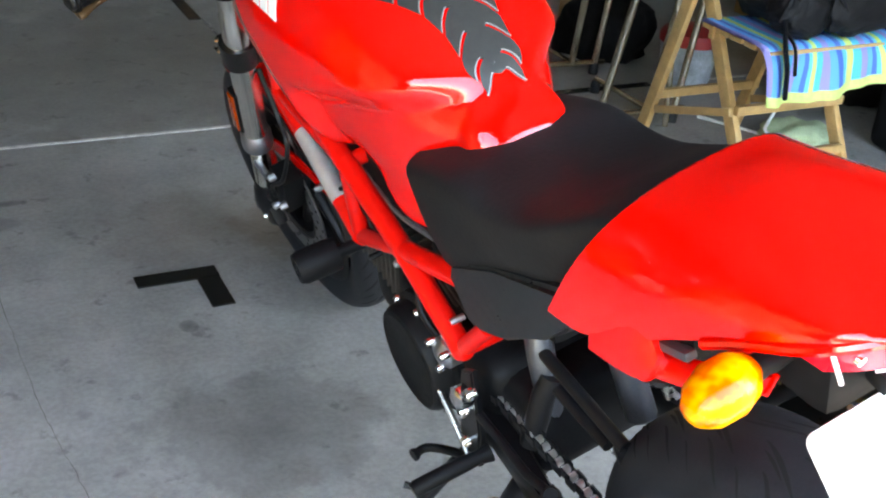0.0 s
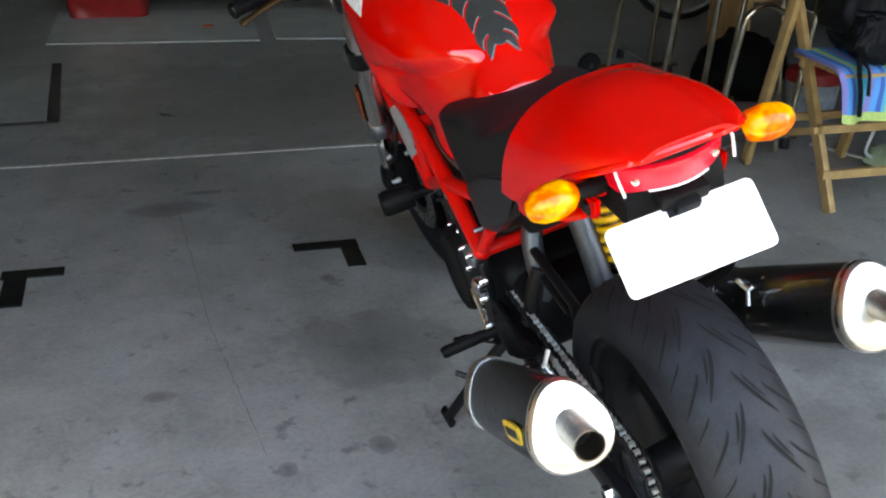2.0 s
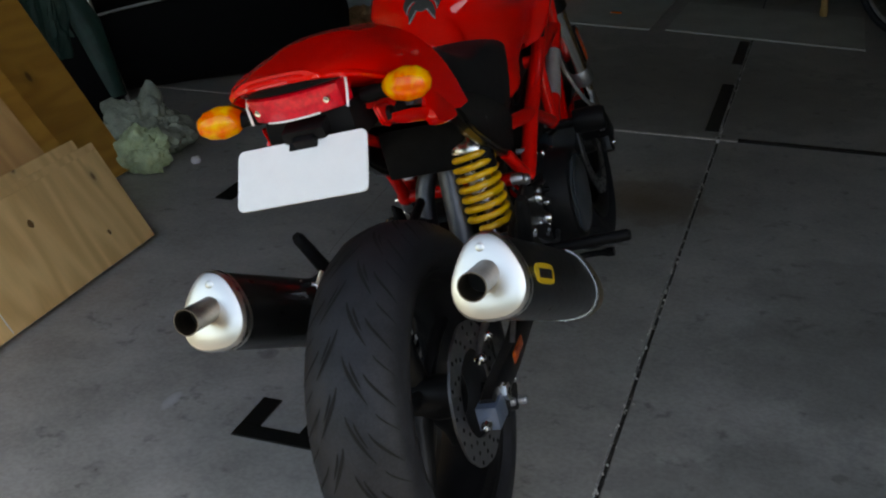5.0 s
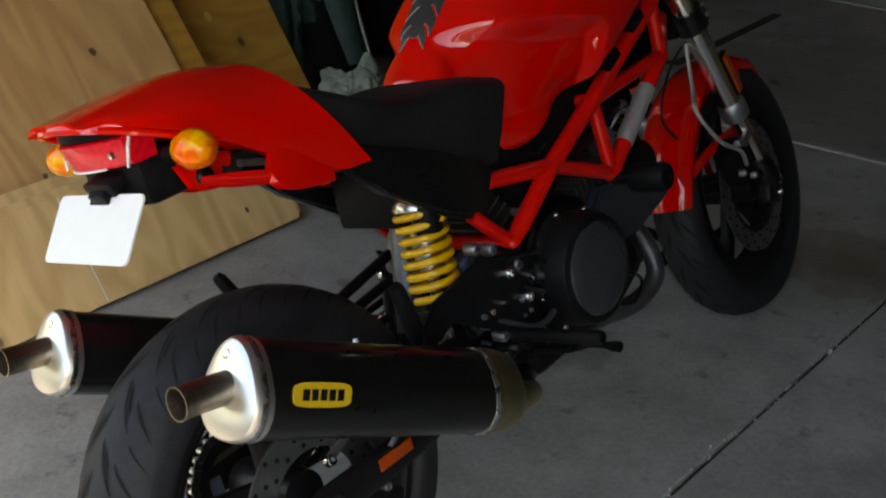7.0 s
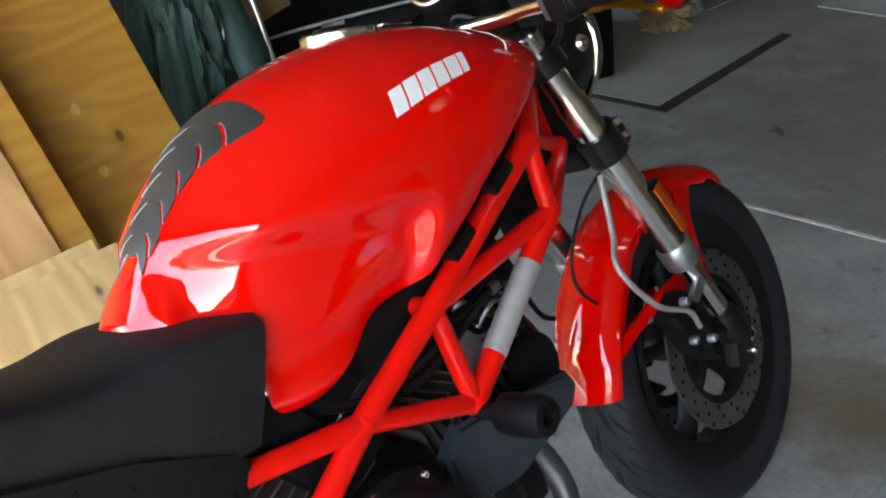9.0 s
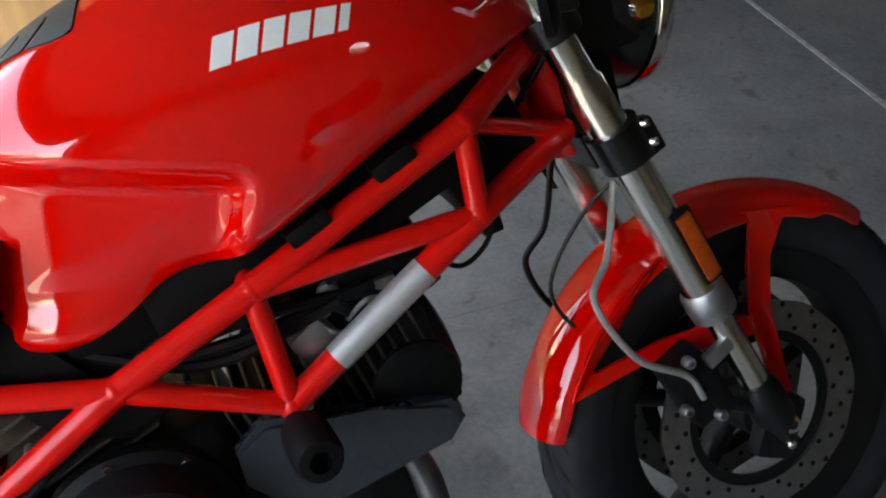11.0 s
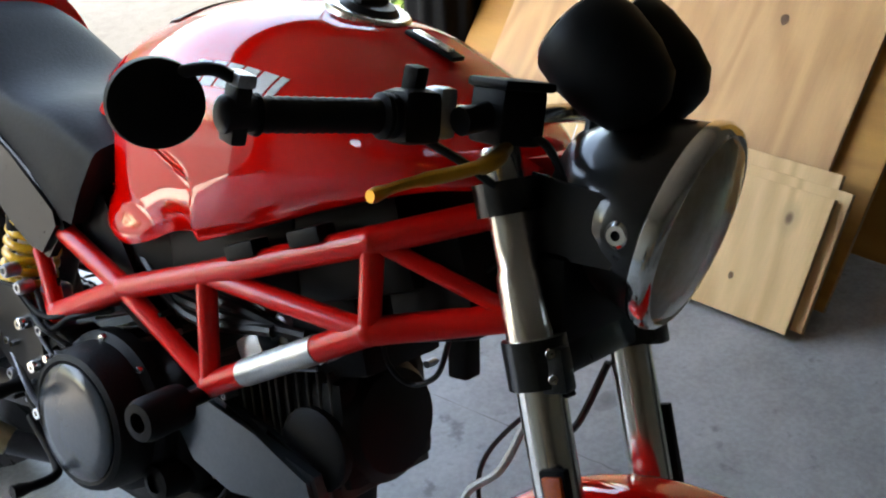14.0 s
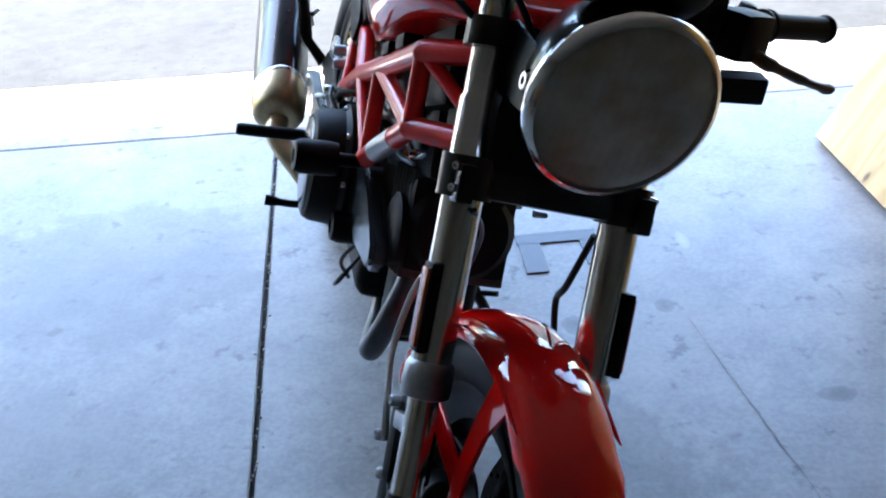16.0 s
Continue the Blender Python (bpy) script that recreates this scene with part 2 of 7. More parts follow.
# ---- the garage ----
def concrete(name, base, stain, scale=1.0, spills=(), gloss=(0.16, 0.56)):
    m = Mat(name, base, 0.6)
    big, mid, fine = m.noise(0.9 * scale, 6, which="Object"), m.noise(6 * scale, 6), m.noise(90 * scale, 3)
    spot = m.node("ShaderNodeTexVoronoi", Scale=4.3 * scale)
    m.t.links.new(m.coord(), spot.inputs["Vector"])
    c = m.ramp(big, [(0.38, tuple(x * 0.66 for x in base)), (0.62, tuple(x * 1.18 for x in base))])
    c = m.mix(0.55, c, m.ramp(mid, [(0.34, tuple(x * 0.60 for x in base)), (0.66, tuple(x * 1.28 for x in base))]))
    c = m.mix(0.17, c, m.ramp(fine, [(0.38, tuple(x * 0.5 for x in base)), (0.62, tuple(x * 1.4 for x in base))]))
    blot = m.ramp(m.noise(17 * scale, 5), [(0.60, (0, 0, 0)), (0.70, (0.75, 0.75, 0.75))])
    c = m.mix(blot, c, tuple(x * 0.4 for x in base))
    dirt = m.ramp(spot.outputs["Distance"], [(0.02, (1, 1, 1)), (0.09, (0, 0, 0))])
    gate = m.ramp(m.noise(2.3 * scale, 3), [(0.5, (0, 0, 0)), (0.62, (1, 1, 1))])
    both_ = m.mix(1.0, dirt, gate, "MULTIPLY")
    c = m.mix(both_, c, stain)
    for (x, y), (rx, ry), colour, amount in spills:
        mp = m.node("ShaderNodeMapping")
        tc = m.node("ShaderNodeTexCoord")
        mp.inputs["Location"].default_value = (-x / rx, -y / ry, 0)
        mp.inputs["Scale"].default_value = (1 / rx, 1 / ry, 0)
        m.t.links.new(tc.outputs["Object"], mp.inputs["Vector"])
        ln = m.node("ShaderNodeVectorMath")
        ln.operation = "LENGTH"
        m.t.links.new(mp.outputs[0], ln.inputs[0])
        add = m.node("ShaderNodeMath")
        add.operation = "MULTIPLY_ADD"
        m.t.links.new(mid, add.inputs[0])
        add.inputs[1].default_value = 1.5
        m.t.links.new(ln.outputs["Value"], add.inputs[2])
        edge = m.ramp(add.outputs[0], [(0.0, (amount,) * 3), (0.9, (amount * 0.4,) * 3), (1.0, (0, 0, 0))])
        edge_node = [n for n in m.t.nodes if n.bl_idname == "ShaderNodeValToRGB"][-1]
        half = m.node("ShaderNodeMath")
        half.operation = "MULTIPLY"
        half.inputs[1].default_value = 0.5
        m.t.links.new(add.outputs[0], half.inputs[0])
        m.t.links.new(half.outputs[0], edge_node.inputs[0])
        c = m.mix(edge, c, colour)
    m.paint(c).rough(mid, *gloss).bump(fine, 0.12, 0.002)
    return m.m


SPILLS = [((0.74, 2.75), (0.20, 0.16), (0.15, 0.085, 0.03), 0.8), ((0.335, 1.95), (0.20, 0.15), (0.06, 0.055, 0.05), 0.75), ((0.52, 2.80), (0.25, 0.2), (0.17, 0.11, 0.06), 0.4), ((0.5, 4.1), (0.9, 0.6), (0.12, 0.105, 0.08), 0.7),
          ((1.3, 1.15), (0.35, 0.25), (0.10, 0.095, 0.09), 0.6), ((1.45, 2.0), (0.3, 0.4), (0.11, 0.10, 0.09), 0.5), ((-0.1, 2.95), (0.12, 0.05), (0.05, 0.05, 0.05), 0.8),
          ((0.0, 3.07), (0.05, 0.016), (0.03, 0.03, 0.03), 0.9), ((0.29, 2.353), (0.016, 0.020), (0.03, 0.03, 0.03), 0.9), ((-0.17, 1.831), (0.03, 0.018), (0.05, 0.05, 0.05), 0.8), ((0.071, 1.50), (0.018, 0.022), (0.04, 0.04, 0.04), 0.8), ((0.27, 1.537), (0.022, 0.03), (0.05, 0.05, 0.05), 0.8),
          ((-0.041, 1.24), (0.014, 0.035), (0.62, 0.66, 0.70), 0.7), ((0.26, 2.577), (0.05, 0.012), (0.03, 0.03, 0.03), 0.9)]
SLAB = concrete("garage_concrete", (0.355, 0.345, 0.32), (0.08, 0.075, 0.07), 1.0, SPILLS)
APRON = concrete("driveway_concrete", (0.50, 0.485, 0.45), (0.2, 0.19, 0.18), gloss=(0.7, 0.9))
DRIVE = concrete("rough_driveway", (0.045, 0.046, 0.046), (0.025, 0.025, 0.025), 3.0, gloss=(0.9, 1.0))
ROAD = concrete("street_asphalt", (0.08, 0.079, 0.077), (0.04, 0.04, 0.04), 2.0, gloss=(0.9, 1.0))
CRACK = worn("crack_grime", (0.21, 0.20, 0.18), 0.9, 0, 0.4, 30, 0.3)
JOINT = worn("joint_grime", (0.05, 0.045, 0.04), 0.9, 0, 0.6, 30, 0.4)
PALE = worn("pale_joint_filler", (0.72, 0.70, 0.66), 0.7, 0, 0.3, 40, 0.3)
CHIP = worn("joint_chipped_edge", (0.46, 0.44, 0.41), 0.8, 0, 0.4, 60, 0.4)
WALL = worn("garage_wall_board", (0.20, 0.19, 0.17), 0.8, 0, 0.12, 3, 0.15)
CEIL = worn("ceiling_board", (0.24, 0.23, 0.21), 0.85, 0, 0.1, 3, 0.1)

XW, XE, YS, YN, H = -2.35, 3.6, 0.20, 6.9, 2.6


def setting(name, size, centre, material, label, category, bevel=0.0):
    bm = shape()
    box(bm, size, Matrix.Translation(centre), bevel)
    return tagged(part(name, bm, material, flat=True), label, category, kind="structure")


# slabs of concrete, parted by open joints along x = 0.92 and y = 3.33
JX, JY = 0.92, 3.435
floor = thing("floor", "grey concrete garage slab with stains and saw-cut joints", "floor", kind="structure")
for x0, x1, y0, y1 in ((XW, JX - 0.005, 0.459, JY - 0.003), (JX + 0.005, XE, 0.461, JY - 0.003), (XW, JX - 0.004, JY + 0.003, YN), (JX + 0.004, XE, JY + 0.003, YN)):
    bm = shape()
    box(bm, (x1 - x0, y1 - y0, 0.1), Matrix.Translation(((x0 + x1) / 2, (y0 + y1) / 2, GROUND - 0.05)), 0.003, 1)
    part("slab", bm, SLAB, floor, flat=True)
bm = shape()
box(bm, (XE - XW, YN - 0.4, 0.02), Matrix.Translation(((XE + XW) / 2, (YN + 0.4) / 2, GROUND - 0.115)))
box(bm, (0.010, YN - 0.46, 0.09), Matrix.Translation((JX, (YN + 0.46) / 2, GROUND - 0.056)))
part("joint_filler", bm, JOINT, floor, flat=True)
bm = shape()
box(bm, (XE - XW, 0.016, 0.092), Matrix.Translation(((XE + XW) / 2, JY, GROUND - 0.0445)))
part("pale_joint_strip", bm, PALE, floor, flat=True)
# crumbs along the open joint
bm = shape()
rng = random.Random(4)
for i in range(220):
    y = rng.uniform(0.5, 5.0)
    s = rng.uniform(0.0015, 0.0045)
    box(bm, (s, s * rng.uniform(0.8, 2.5), s), pose(JX + rng.gauss(0, 0.006), y, GROUND + s * 0.3, rng.uniform(0, 90), 0, rng.uniform(0, 90)))
tagged(part("joint_crumbs", bm, CHIP, flat=True), "pale crumbs of broken concrete along the joint", "debris", kind="stuff")

bm = shape()
box(bm, (14, 0.462, 0.1), Matrix.Translation((0.5, 0.212, GROUND - 0.055)), 0.003, 1)
tagged(part("driveway_apron", bm, APRON, flat=True), "sunlit pale concrete strip in front of the garage", "driveway", kind="structure")
bm = shape()
box(bm, (14, 2.6, 0.1), Matrix.Translation((0.5, -1.337, GROUND - 0.06)), 0.003, 1)
bm2 = shape()
for y in (0.451, -0.0275):
    box(bm2, (14, 0.03, 0.02), Matrix.Translation((0.5, y, GROUND - 0.03)))
tagged(part("driveway_joint", bm2, JOINT, flat=True), "dark joint between the concrete strips", "joint", kind="structure")
tagged(part("driveway", bm, DRIVE, flat=True), "sunlit grey asphalt driveway", "driveway", kind="structure")
bm = shape()
box(bm, (600, 600, 0.1), Matrix.Translation((0, -240, GROUND - 0.19)))
tagged(part("ground", bm, ROAD, flat=True), "grey street and ground beyond the driveway", "ground", kind="structure")

setting("wall_west", (0.12, YN - YS, H), (XW - 0.06, (YN + YS) / 2, GROUND + H / 2), WALL, "plain painted garage side wall", "wall")
setting("wall_east", (0.12, YN - YS, H), (XE + 0.06, (YN + YS) / 2, GROUND + H / 2), WALL, "plain painted garage side wall", "wall")
setting("wall_north", (XE - XW + 0.24, 0.12, H), ((XE + XW) / 2, YN + 0.06, GROUND + H / 2), WALL, "plain garage back wall behind stored things", "wall")
setting("ceiling", (XE - XW + 0.24, YN - YS + 0.12, 0.1), ((XE + XW) / 2, (YN + YS + 0.12) / 2, GROUND + H + 0.05), CEIL, "plain board garage ceiling", "ceiling")
setting("wall_south", (XE - XW + 0.24, 0.12, 0.35), ((XE + XW) / 2, YS - 0.06, GROUND + H - 0.175), WALL, "wall over the open garage door", "wall")
for x, w in ((XW + 0.15, 0.3), (XE - 0.30, 0.6)):
    setting("door_jamb", (w, 0.118, H - 0.352), (x, YS - 0.06, GROUND + (H - 0.352) / 2), WALL, "jamb of the open garage door", "jamb")


# hairline crack that wanders along the slab
bm, rng = shape(), random.Random(4)
edge = []
for p in spline([(-0.085, 2.95, 0), (-0.058, 2.50, 0), (-0.040, 2.16, 0), (-0.003, 1.86, 0), (0.035, 1.55, 0)], 14):
    p = p + Vector((rng.gauss(0, 0.0012), 0, GROUND + 0.0012))
    half = rng.uniform(0.0005, 0.0012)
    edge.append((bm.verts.new(p + Vector((-half, 0, 0))), bm.verts.new(p + Vector((half, 0, 0)))))
for a, b in zip(edge, edge[1:]):
    bm.faces.new((a[0], a[1], b[1], b[0]))
tagged(part("floor_crack", bm, CRACK, flat=True), "hairline crack in the concrete floor", "crack", kind="structure")


# ---- tape on the floor ----
def tape(label, rects):
    bm = shape()
    for x0, x1, y0, y1 in rects:
        box(bm, (x1 - x0, y1 - y0, 0.004), Matrix.Translation(((x0 + x1) / 2, (y0 + y1) / 2, GROUND + 0.002)))
    return tagged(part("floor_tape", bm, TAPE, flat=True), label, "tape", "tape marks on the floor")


tape("black tape L stuck on the concrete floor", [(-0.565, -0.402, 2.520, 2.571), (-0.556, -0.497, 2.350, 2.518)])
tape("black tape L stuck on the concrete floor beside the front wheel", [(0.224, 0.412, 2.543, 2.592), (0.358, 0.410, 2.412, 2.541)])
tape("black tape U stuck on the concrete floor beside the exhaust", [(0.151, 0.341, 1.162, 1.206), (0.151, 0.195, 1.208, 1.313), (0.288, 0.338, 1.208, 1.331)])
tape("strip of black tape across the concrete floor", [(0.99, 1.605, 3.425, 3.460)])
tape("second strip of black tape across the concrete floor", [(1.78, 2.28, 3.425, 3.460)])
tape("short black tape mark on the concrete floor", [(0.862, 0.912, 3.53, 4.19)])
tape("short black tape mark on the concrete floor near the back", [(0.866, 0.914, 4.55, 5.0)])


# ---- the motorcycle ----
PITCH, LEAN, YAW = -1.25, -15.53, 2.97
bike = thing("motorcycle", "red naked sports motorcycle with trellis frame leaning on its side stand", "motorcycle", pose(0.7255, 0.963, 0.009, PITCH, LEAN, YAW))

# tank: v, top, height of widest line, lower edge, half width
TANK = [(0.455, 0.775, 0.765, 0.750, 0.030), (0.475, 0.805, 0.765, 0.735, 0.075), (0.50, 0.838, 0.765, 0.665, 0.098), (0.53, 0.868, 0.77, 0.640, 0.112), (0.555, 0.888, 0.776, 0.632, 0.132),
        (0.60, 0.925, 0.795, 0.626, 0.153), (0.66, 0.957, 0.815, 0.648, 0.165), (0.72, 0.980, 0.832, 0.690, 0.177), (0.775, 0.992, 0.845, 0.692, 0.185),
        (0.86, 1.000, 0.862, 0.735, 0.190), (0.95, 0.990, 0.872, 0.785, 0.185), (1.03, 0.967, 0.876, 0.825, 0.168), (1.10, 0.937, 0.880, 0.855, 0.138),
        (1.16, 0.905, 0.880, 0.868, 0.090), (1.185, 0.892, 0.882, 0.876, 0.045)]


def tank_point(v, s, lift=0.0):
    """A point on the tank's skin: s from 0 on the crown to 1 at the lower edge, negative on the left side."""
    top, mid, low, hw = (smooth_table(TANK, v, k) for k in (1, 2, 3, 4))
    side, s = (1 if s >= 0 else -1), abs(s)
    hw, top = hw + lift, top + lift
    if s < 0.6:
        a = s / 0.6 * math.pi / 2
        u, w = hw * math.sin(a) ** 0.92, mid + (top - mid) * math.cos(a) ** 0.86
    else:
        k = (s - 0.6) / 0.4
        u, w = hw * (1 - 0.10 * k * k - 0.10 * k ** 6), mid + (low - mid) * k
    # knee hollow under a crease
    crease = 0.852 - 0.19 * (v - 0.53)
    dent = step(crease + 0.012, crease - 0.036, w) * step(0.822, 0.780, v + 0.25 * max(0, 0.78 - w)) * step(0.47, 0.52, v)
    flare = step(0.695, 0.635, w) * 0.75
    u -= dent * 0.031 * (1 - flare)
    return Vector((side * u, v, w))


bm = shape()
NV, NS = 120, 64
rings = []
for i in range(NV):
    v = 0.455 + (1.185 - 0.455) * i / (NV - 1)
    rings.append([tank_point(v, -1 + 2 * j / (NS * 2)) for j in range(NS * 2 + 1)])
loft(bm, rings)
tank = part("fuel_tank", bm, RED, bike, "glossy red fuel tank with knee hollows", angle=60)

bm = shape()
cap = axis((0, 0.895, 0.996), (0, 0.899, 1.02))
lathe(bm, [(0.052, -0.01), (0.052, 0.003), (0.049, 0.006), (0.040, 0.006), (0.038, 0.003), (0.02, 0.003)], cap, 32)
part("filler_ring", bm, STEEL, tank, "steel filler ring")
bm = shape()
lathe(bm, [(0.036, 0), (0.036, 0.006), (0.030, 0.012), (0.005, 0.013)], cap, 28)
box(bm, (0.05, 0.014, 0.012), cap @ Matrix.Translation((0, 0, 0.014)), 0.004)
part("filler_cap", bm, BLACK, tank, "black filler cap")


bm = shape()
box(bm, (0.022, 0.075, 0.006), pose(0.0, 0.998, 0.980, -12), 0.002)
latch = part("tank_latch", bm, SATIN, tank, "black tank latch recess")
bm = shape()
box(bm, (0.012, 0.055, 0.004), pose(0.0, 0.996, 0.9845, -12), 0.0015)
part("latch_plate", bm, STEEL, latch, "steel latch plate")


def patch(outline_fn, v0, v1, lift, nv=8, ns=6, shear=0.0):
    """A thin sheet that hugs the tank; outline_fn gives the two ends in s for each v."""
    bm_ = shape()
    top, bot = [], []
    for i in range(nv + 1):
        v = v0 + (v1 - v0) * i / nv
        a, b = outline_fn(i / nv)
        top.append([bm_.verts.new(tank_point(v - shear * (j / ns - 0.5), a + (b - a) * j / ns, lift)) for j in range(ns + 1)])
        bot.append([bm_.verts.new(tank_point(v - shear * (j / ns - 0.5), a + (b - a) * j / ns, -0.002)) for j in range(ns + 1)])
    for g, flip in ((top, False), (bot, True)):
        for i in range(nv):
            for j in range(ns):
                q = (g[i][j], g[i][j + 1], g[i + 1][j + 1], g[i + 1][j])
                bm_.faces.new(q[::-1] if flip else q)
    rim = [(i, 0) for i in range(nv + 1)] + [(nv, j) for j in range(1, ns + 1)] + [(i, ns) for i in range(nv - 1, -1, -1)] + [(0, j) for j in range(ns - 1, 0, -1)]
    for k in range(len(rim)):
        (i, j), (i2, j2) = rim[k], rim[(k + 1) % len(rim)]
        bm_.faces.new((top[i][j], top[i2][j2], bot[i2][j2], bot[i][j]))
    return bm_


PADEDGE = worn("silver_pad_edge", (0.36, 0.36, 0.35), 0.4, 0.3, 0.1, 60, 0.0)
# half width of the pad along the tank, and where each chevron ends: crown, and how far its outer ends sweep back
PADHALF = [(0.490, 0.047), (0.51, 0.044), (0.535, 0.037), (0.565, 0.039), (0.595, 0.049), (0.625, 0.068), (0.655, 0.088), (0.672, 0.094), (0.690, 0.086)]
CHEVRONS = [(0.512, 0.018), (0.530, 0.022), (0.562, 0.027), (0.595, 0.031), (0.628, 0.034), (0.659, 0.034), (0.692, 0.014)]


def pad_point(v, q, lift):
    """A point of the pad: q from -1 at its left edge to 1 at its right edge."""
    u, hw = abs(q) * lerp_table(PADHALF, v, 1), smooth_table(TANK, v, 4)
    s = 0.6 * math.asin(min(1, u / hw) ** (1 / 0.92)) / (math.pi / 2)
    return tank_point(v, s if q >= 0 else -s, lift)


def back_edge(k, q, gap=0.0):
    crown, sweep = CHEVRONS[k]
    return crown - sweep * abs(q) ** 1.6 + gap * step(0.25, 0.45, abs(q))


for k in range(6):
    bm, n, nq, layers = shape(), 6, 28, []
    for lift in (0.0024, -0.001):
        layers.append([[bm.verts.new(pad_point(back_edge(k, q, 0.0055) + (back_edge(k + 1, q) - back_edge(k, q, 0.0055)) * i / n, q, lift)) for q in [-1 + 2 * j / nq for j in range(nq + 1)]] for i in range(n + 1)])
    for g in layers:
        for i in range(n):
            for j in range(nq):
                bm.faces.new((g[i][j], g[i][j + 1], g[i + 1][j + 1], g[i + 1][j]))
    rim = [(i, 0) for i in range(n + 1)] + [(n, j) for j in range(1, nq + 1)] + [(i, nq) for i in range(n - 1, -1, -1)] + [(0, j) for j in range(nq - 1, 0, -1)]
    for a, b in zip(rim, rim[1:] + rim[:1]):
        bm.faces.new((layers[0][a[0]][a[1]], layers[0][b[0]][b[1]], layers[1][b[0]][b[1]], layers[1][a[0]][a[1]]))
    chevron = part("tank_pad_scale", bm, PADGREY, tank, "dark grey pad scale")
    for side in (1, -1):
        bm = shape()
        tube(bm, [pad_point(back_edge(k, q, 0.0055), q, 0.002) for q in [side * (0.4 + 0.6 * j / 8) for j in range(9)]], 0.0008, 6)
        part("scale_edge", bm, PADEDGE, chevron, "thin silver edge")

# white maker's mark, as plain bars
for side in (1, -1):
    for k in range(6):
        a = 0.797 + k * 0.0255
        w0 = 0.455 - 0.002 * k
        part("white_mark", patch(lambda q: (side * (w0 - 0.050), side * (w0 + 0.03)), a, a + (0.010 if k == 5 else 0.021), 0.0012, 3, 5, 0.010), WHITE, tank, "plain white bar")

# seat: v, top, half width, lower edge
SEAT = [(0.07, 0.862, 0.070, 0.80), (0.11, 0.864, 0.082, 0.78), (0.15, 0.857, 0.096, 0.75), (0.20, 0.838, 0.113, 0.722), (0.25, 0.813, 0.124, 0.712), (0.32, 0.787, 0.128, 0.700), (0.38, 0.780, 0.130, 0.680), (0.45, 0.785, 0.134, 0.640), (0.51, 0.776, 0.135, 0.630), (0.55, 0.768, 0.135, 0.625), (0.575, 0.760, 0.132, 0.625)]
bm = shape()
rings = []
for i in range(41):
    v = 0.07 + 0.500 * i / 40
    top, hw, low = (smooth_table(SEAT, v, k) for k in (1, 2, 3))
    ring = []
    for j in range(41):
        a = -1 + j / 20
        s, b = (1 if a >= 0 else -1), abs(a)
        if b < 0.6:
            c = b / 0.6 * math.pi / 2
            u, w = hw * math.sin(c) ** 0.75, top - 0.040 * (1 - math.cos(c) ** 0.45)
        else:
            k = (b - 0.6) / 0.4
            u, w = hw * (1 + 0.02 * math.sin(k * math.pi) - 0.05 * k), top - 0.040 + (low - top + 0.040) * k
        ring.append((s * u, v - 0.45 * (top - w) * step(0.44, 0.55, v), w))
    rings.append(ring)
loft(bm, rings)
part("seat", bm, VINYL, bike, "black vinyl seat with a low dish", angle=50)

# side panels under the seat
for s in (1, -1):
    bm = shape()
    out = [(0.178, 0.735), (0.186, 0.708), (0.25, 0.655), (0.363, 0.580), (0.415, 0.558), (0.455, 0.557), (0.49, 0.615), (0.478, 0.642), (0.36, 0.690), (0.19, 0.752)]
    m = Matrix(((0, 0, 1, s * 0.119), (1, 0, 0, 0), (0, 1, 0, 0), (0, 0, 0, 1)))
    slab(bm, out, 0.03, m, 0.008)
    part("side_panel", bm, CARBON, bike, "matt black plastic side panel")

# tail cowl: v, top, half width, lower edge
COWL = [(-0.165, 0.881, 0.055, 0.871), (-0.15, 0.885, 0.082, 0.865), (-0.11, 0.891, 0.103, 0.855), (-0.06, 0.897, 0.118, 0.833), (-0.02, 0.902, 0.127, 0.809), (0.0, 0.904, 0.131, 0.784), (0.015, 0.904, 0.133, 0.754), (0.03, 0.904, 0.135, 0.727), (0.045, 0.903, 0.137, 0.715), (0.112, 0.896, 0.14, 0.714)]
bm = shape()
rings = []
for i in range(70):
    v = -0.165 + 0.277 * i / 69
    top, hw, low = (smooth_table(COWL, v, k) for k in (1, 2, 3))
    ring = []
    for j in range(49):
        a = -1 + j / 24
        s, b = (1 if a >= 0 else -1), abs(a)
        c = b * math.pi / 2
        fall = top - low
        u, w = hw * math.sin(c) ** 0.85, low + fall * math.cos(c) ** 0.62
        # the front edge slants, and a low hump runs along the rear of the crown
        hump = 0.002 * step(0.060, 0.048, u + 0.35 * max(0, v - 0.01)) * step(0.09, 0.06, v)
        ring.append((s * u, v + 0.63 * (top - w) * step(-0.09, 0.06, v), w + hump))
    rings.append(ring)
loft(bm, rings)
cowl = part("tail_cowl", bm, RED, bike, "glossy red single-seat tail cowl", angle=60)
for s in (1, -1):
    bm = shape()
    rings = []
    for v, lo, hi in ((0.050, 0.736, 0.756), (0.060, 0.724, 0.778), (0.085, 0.715, 0.792), (0.105, 0.711, 0.784), (0.125, 0.708, 0.766), (0.152, 0.706, 0.742)):
        rings.append([(s * 0.1405, v, lo + 0.004), (s * 0.1385, v, (lo + hi) / 2), (s * 0.129, v, hi), (s * 0.122, v, hi), (s * 0.122, v, lo), (s * 0.136, v, lo)])
    loft(bm, rings)
    part("cowl_hook", bm, RED, cowl, "red hooked lower corner of the cowl", angle=50)
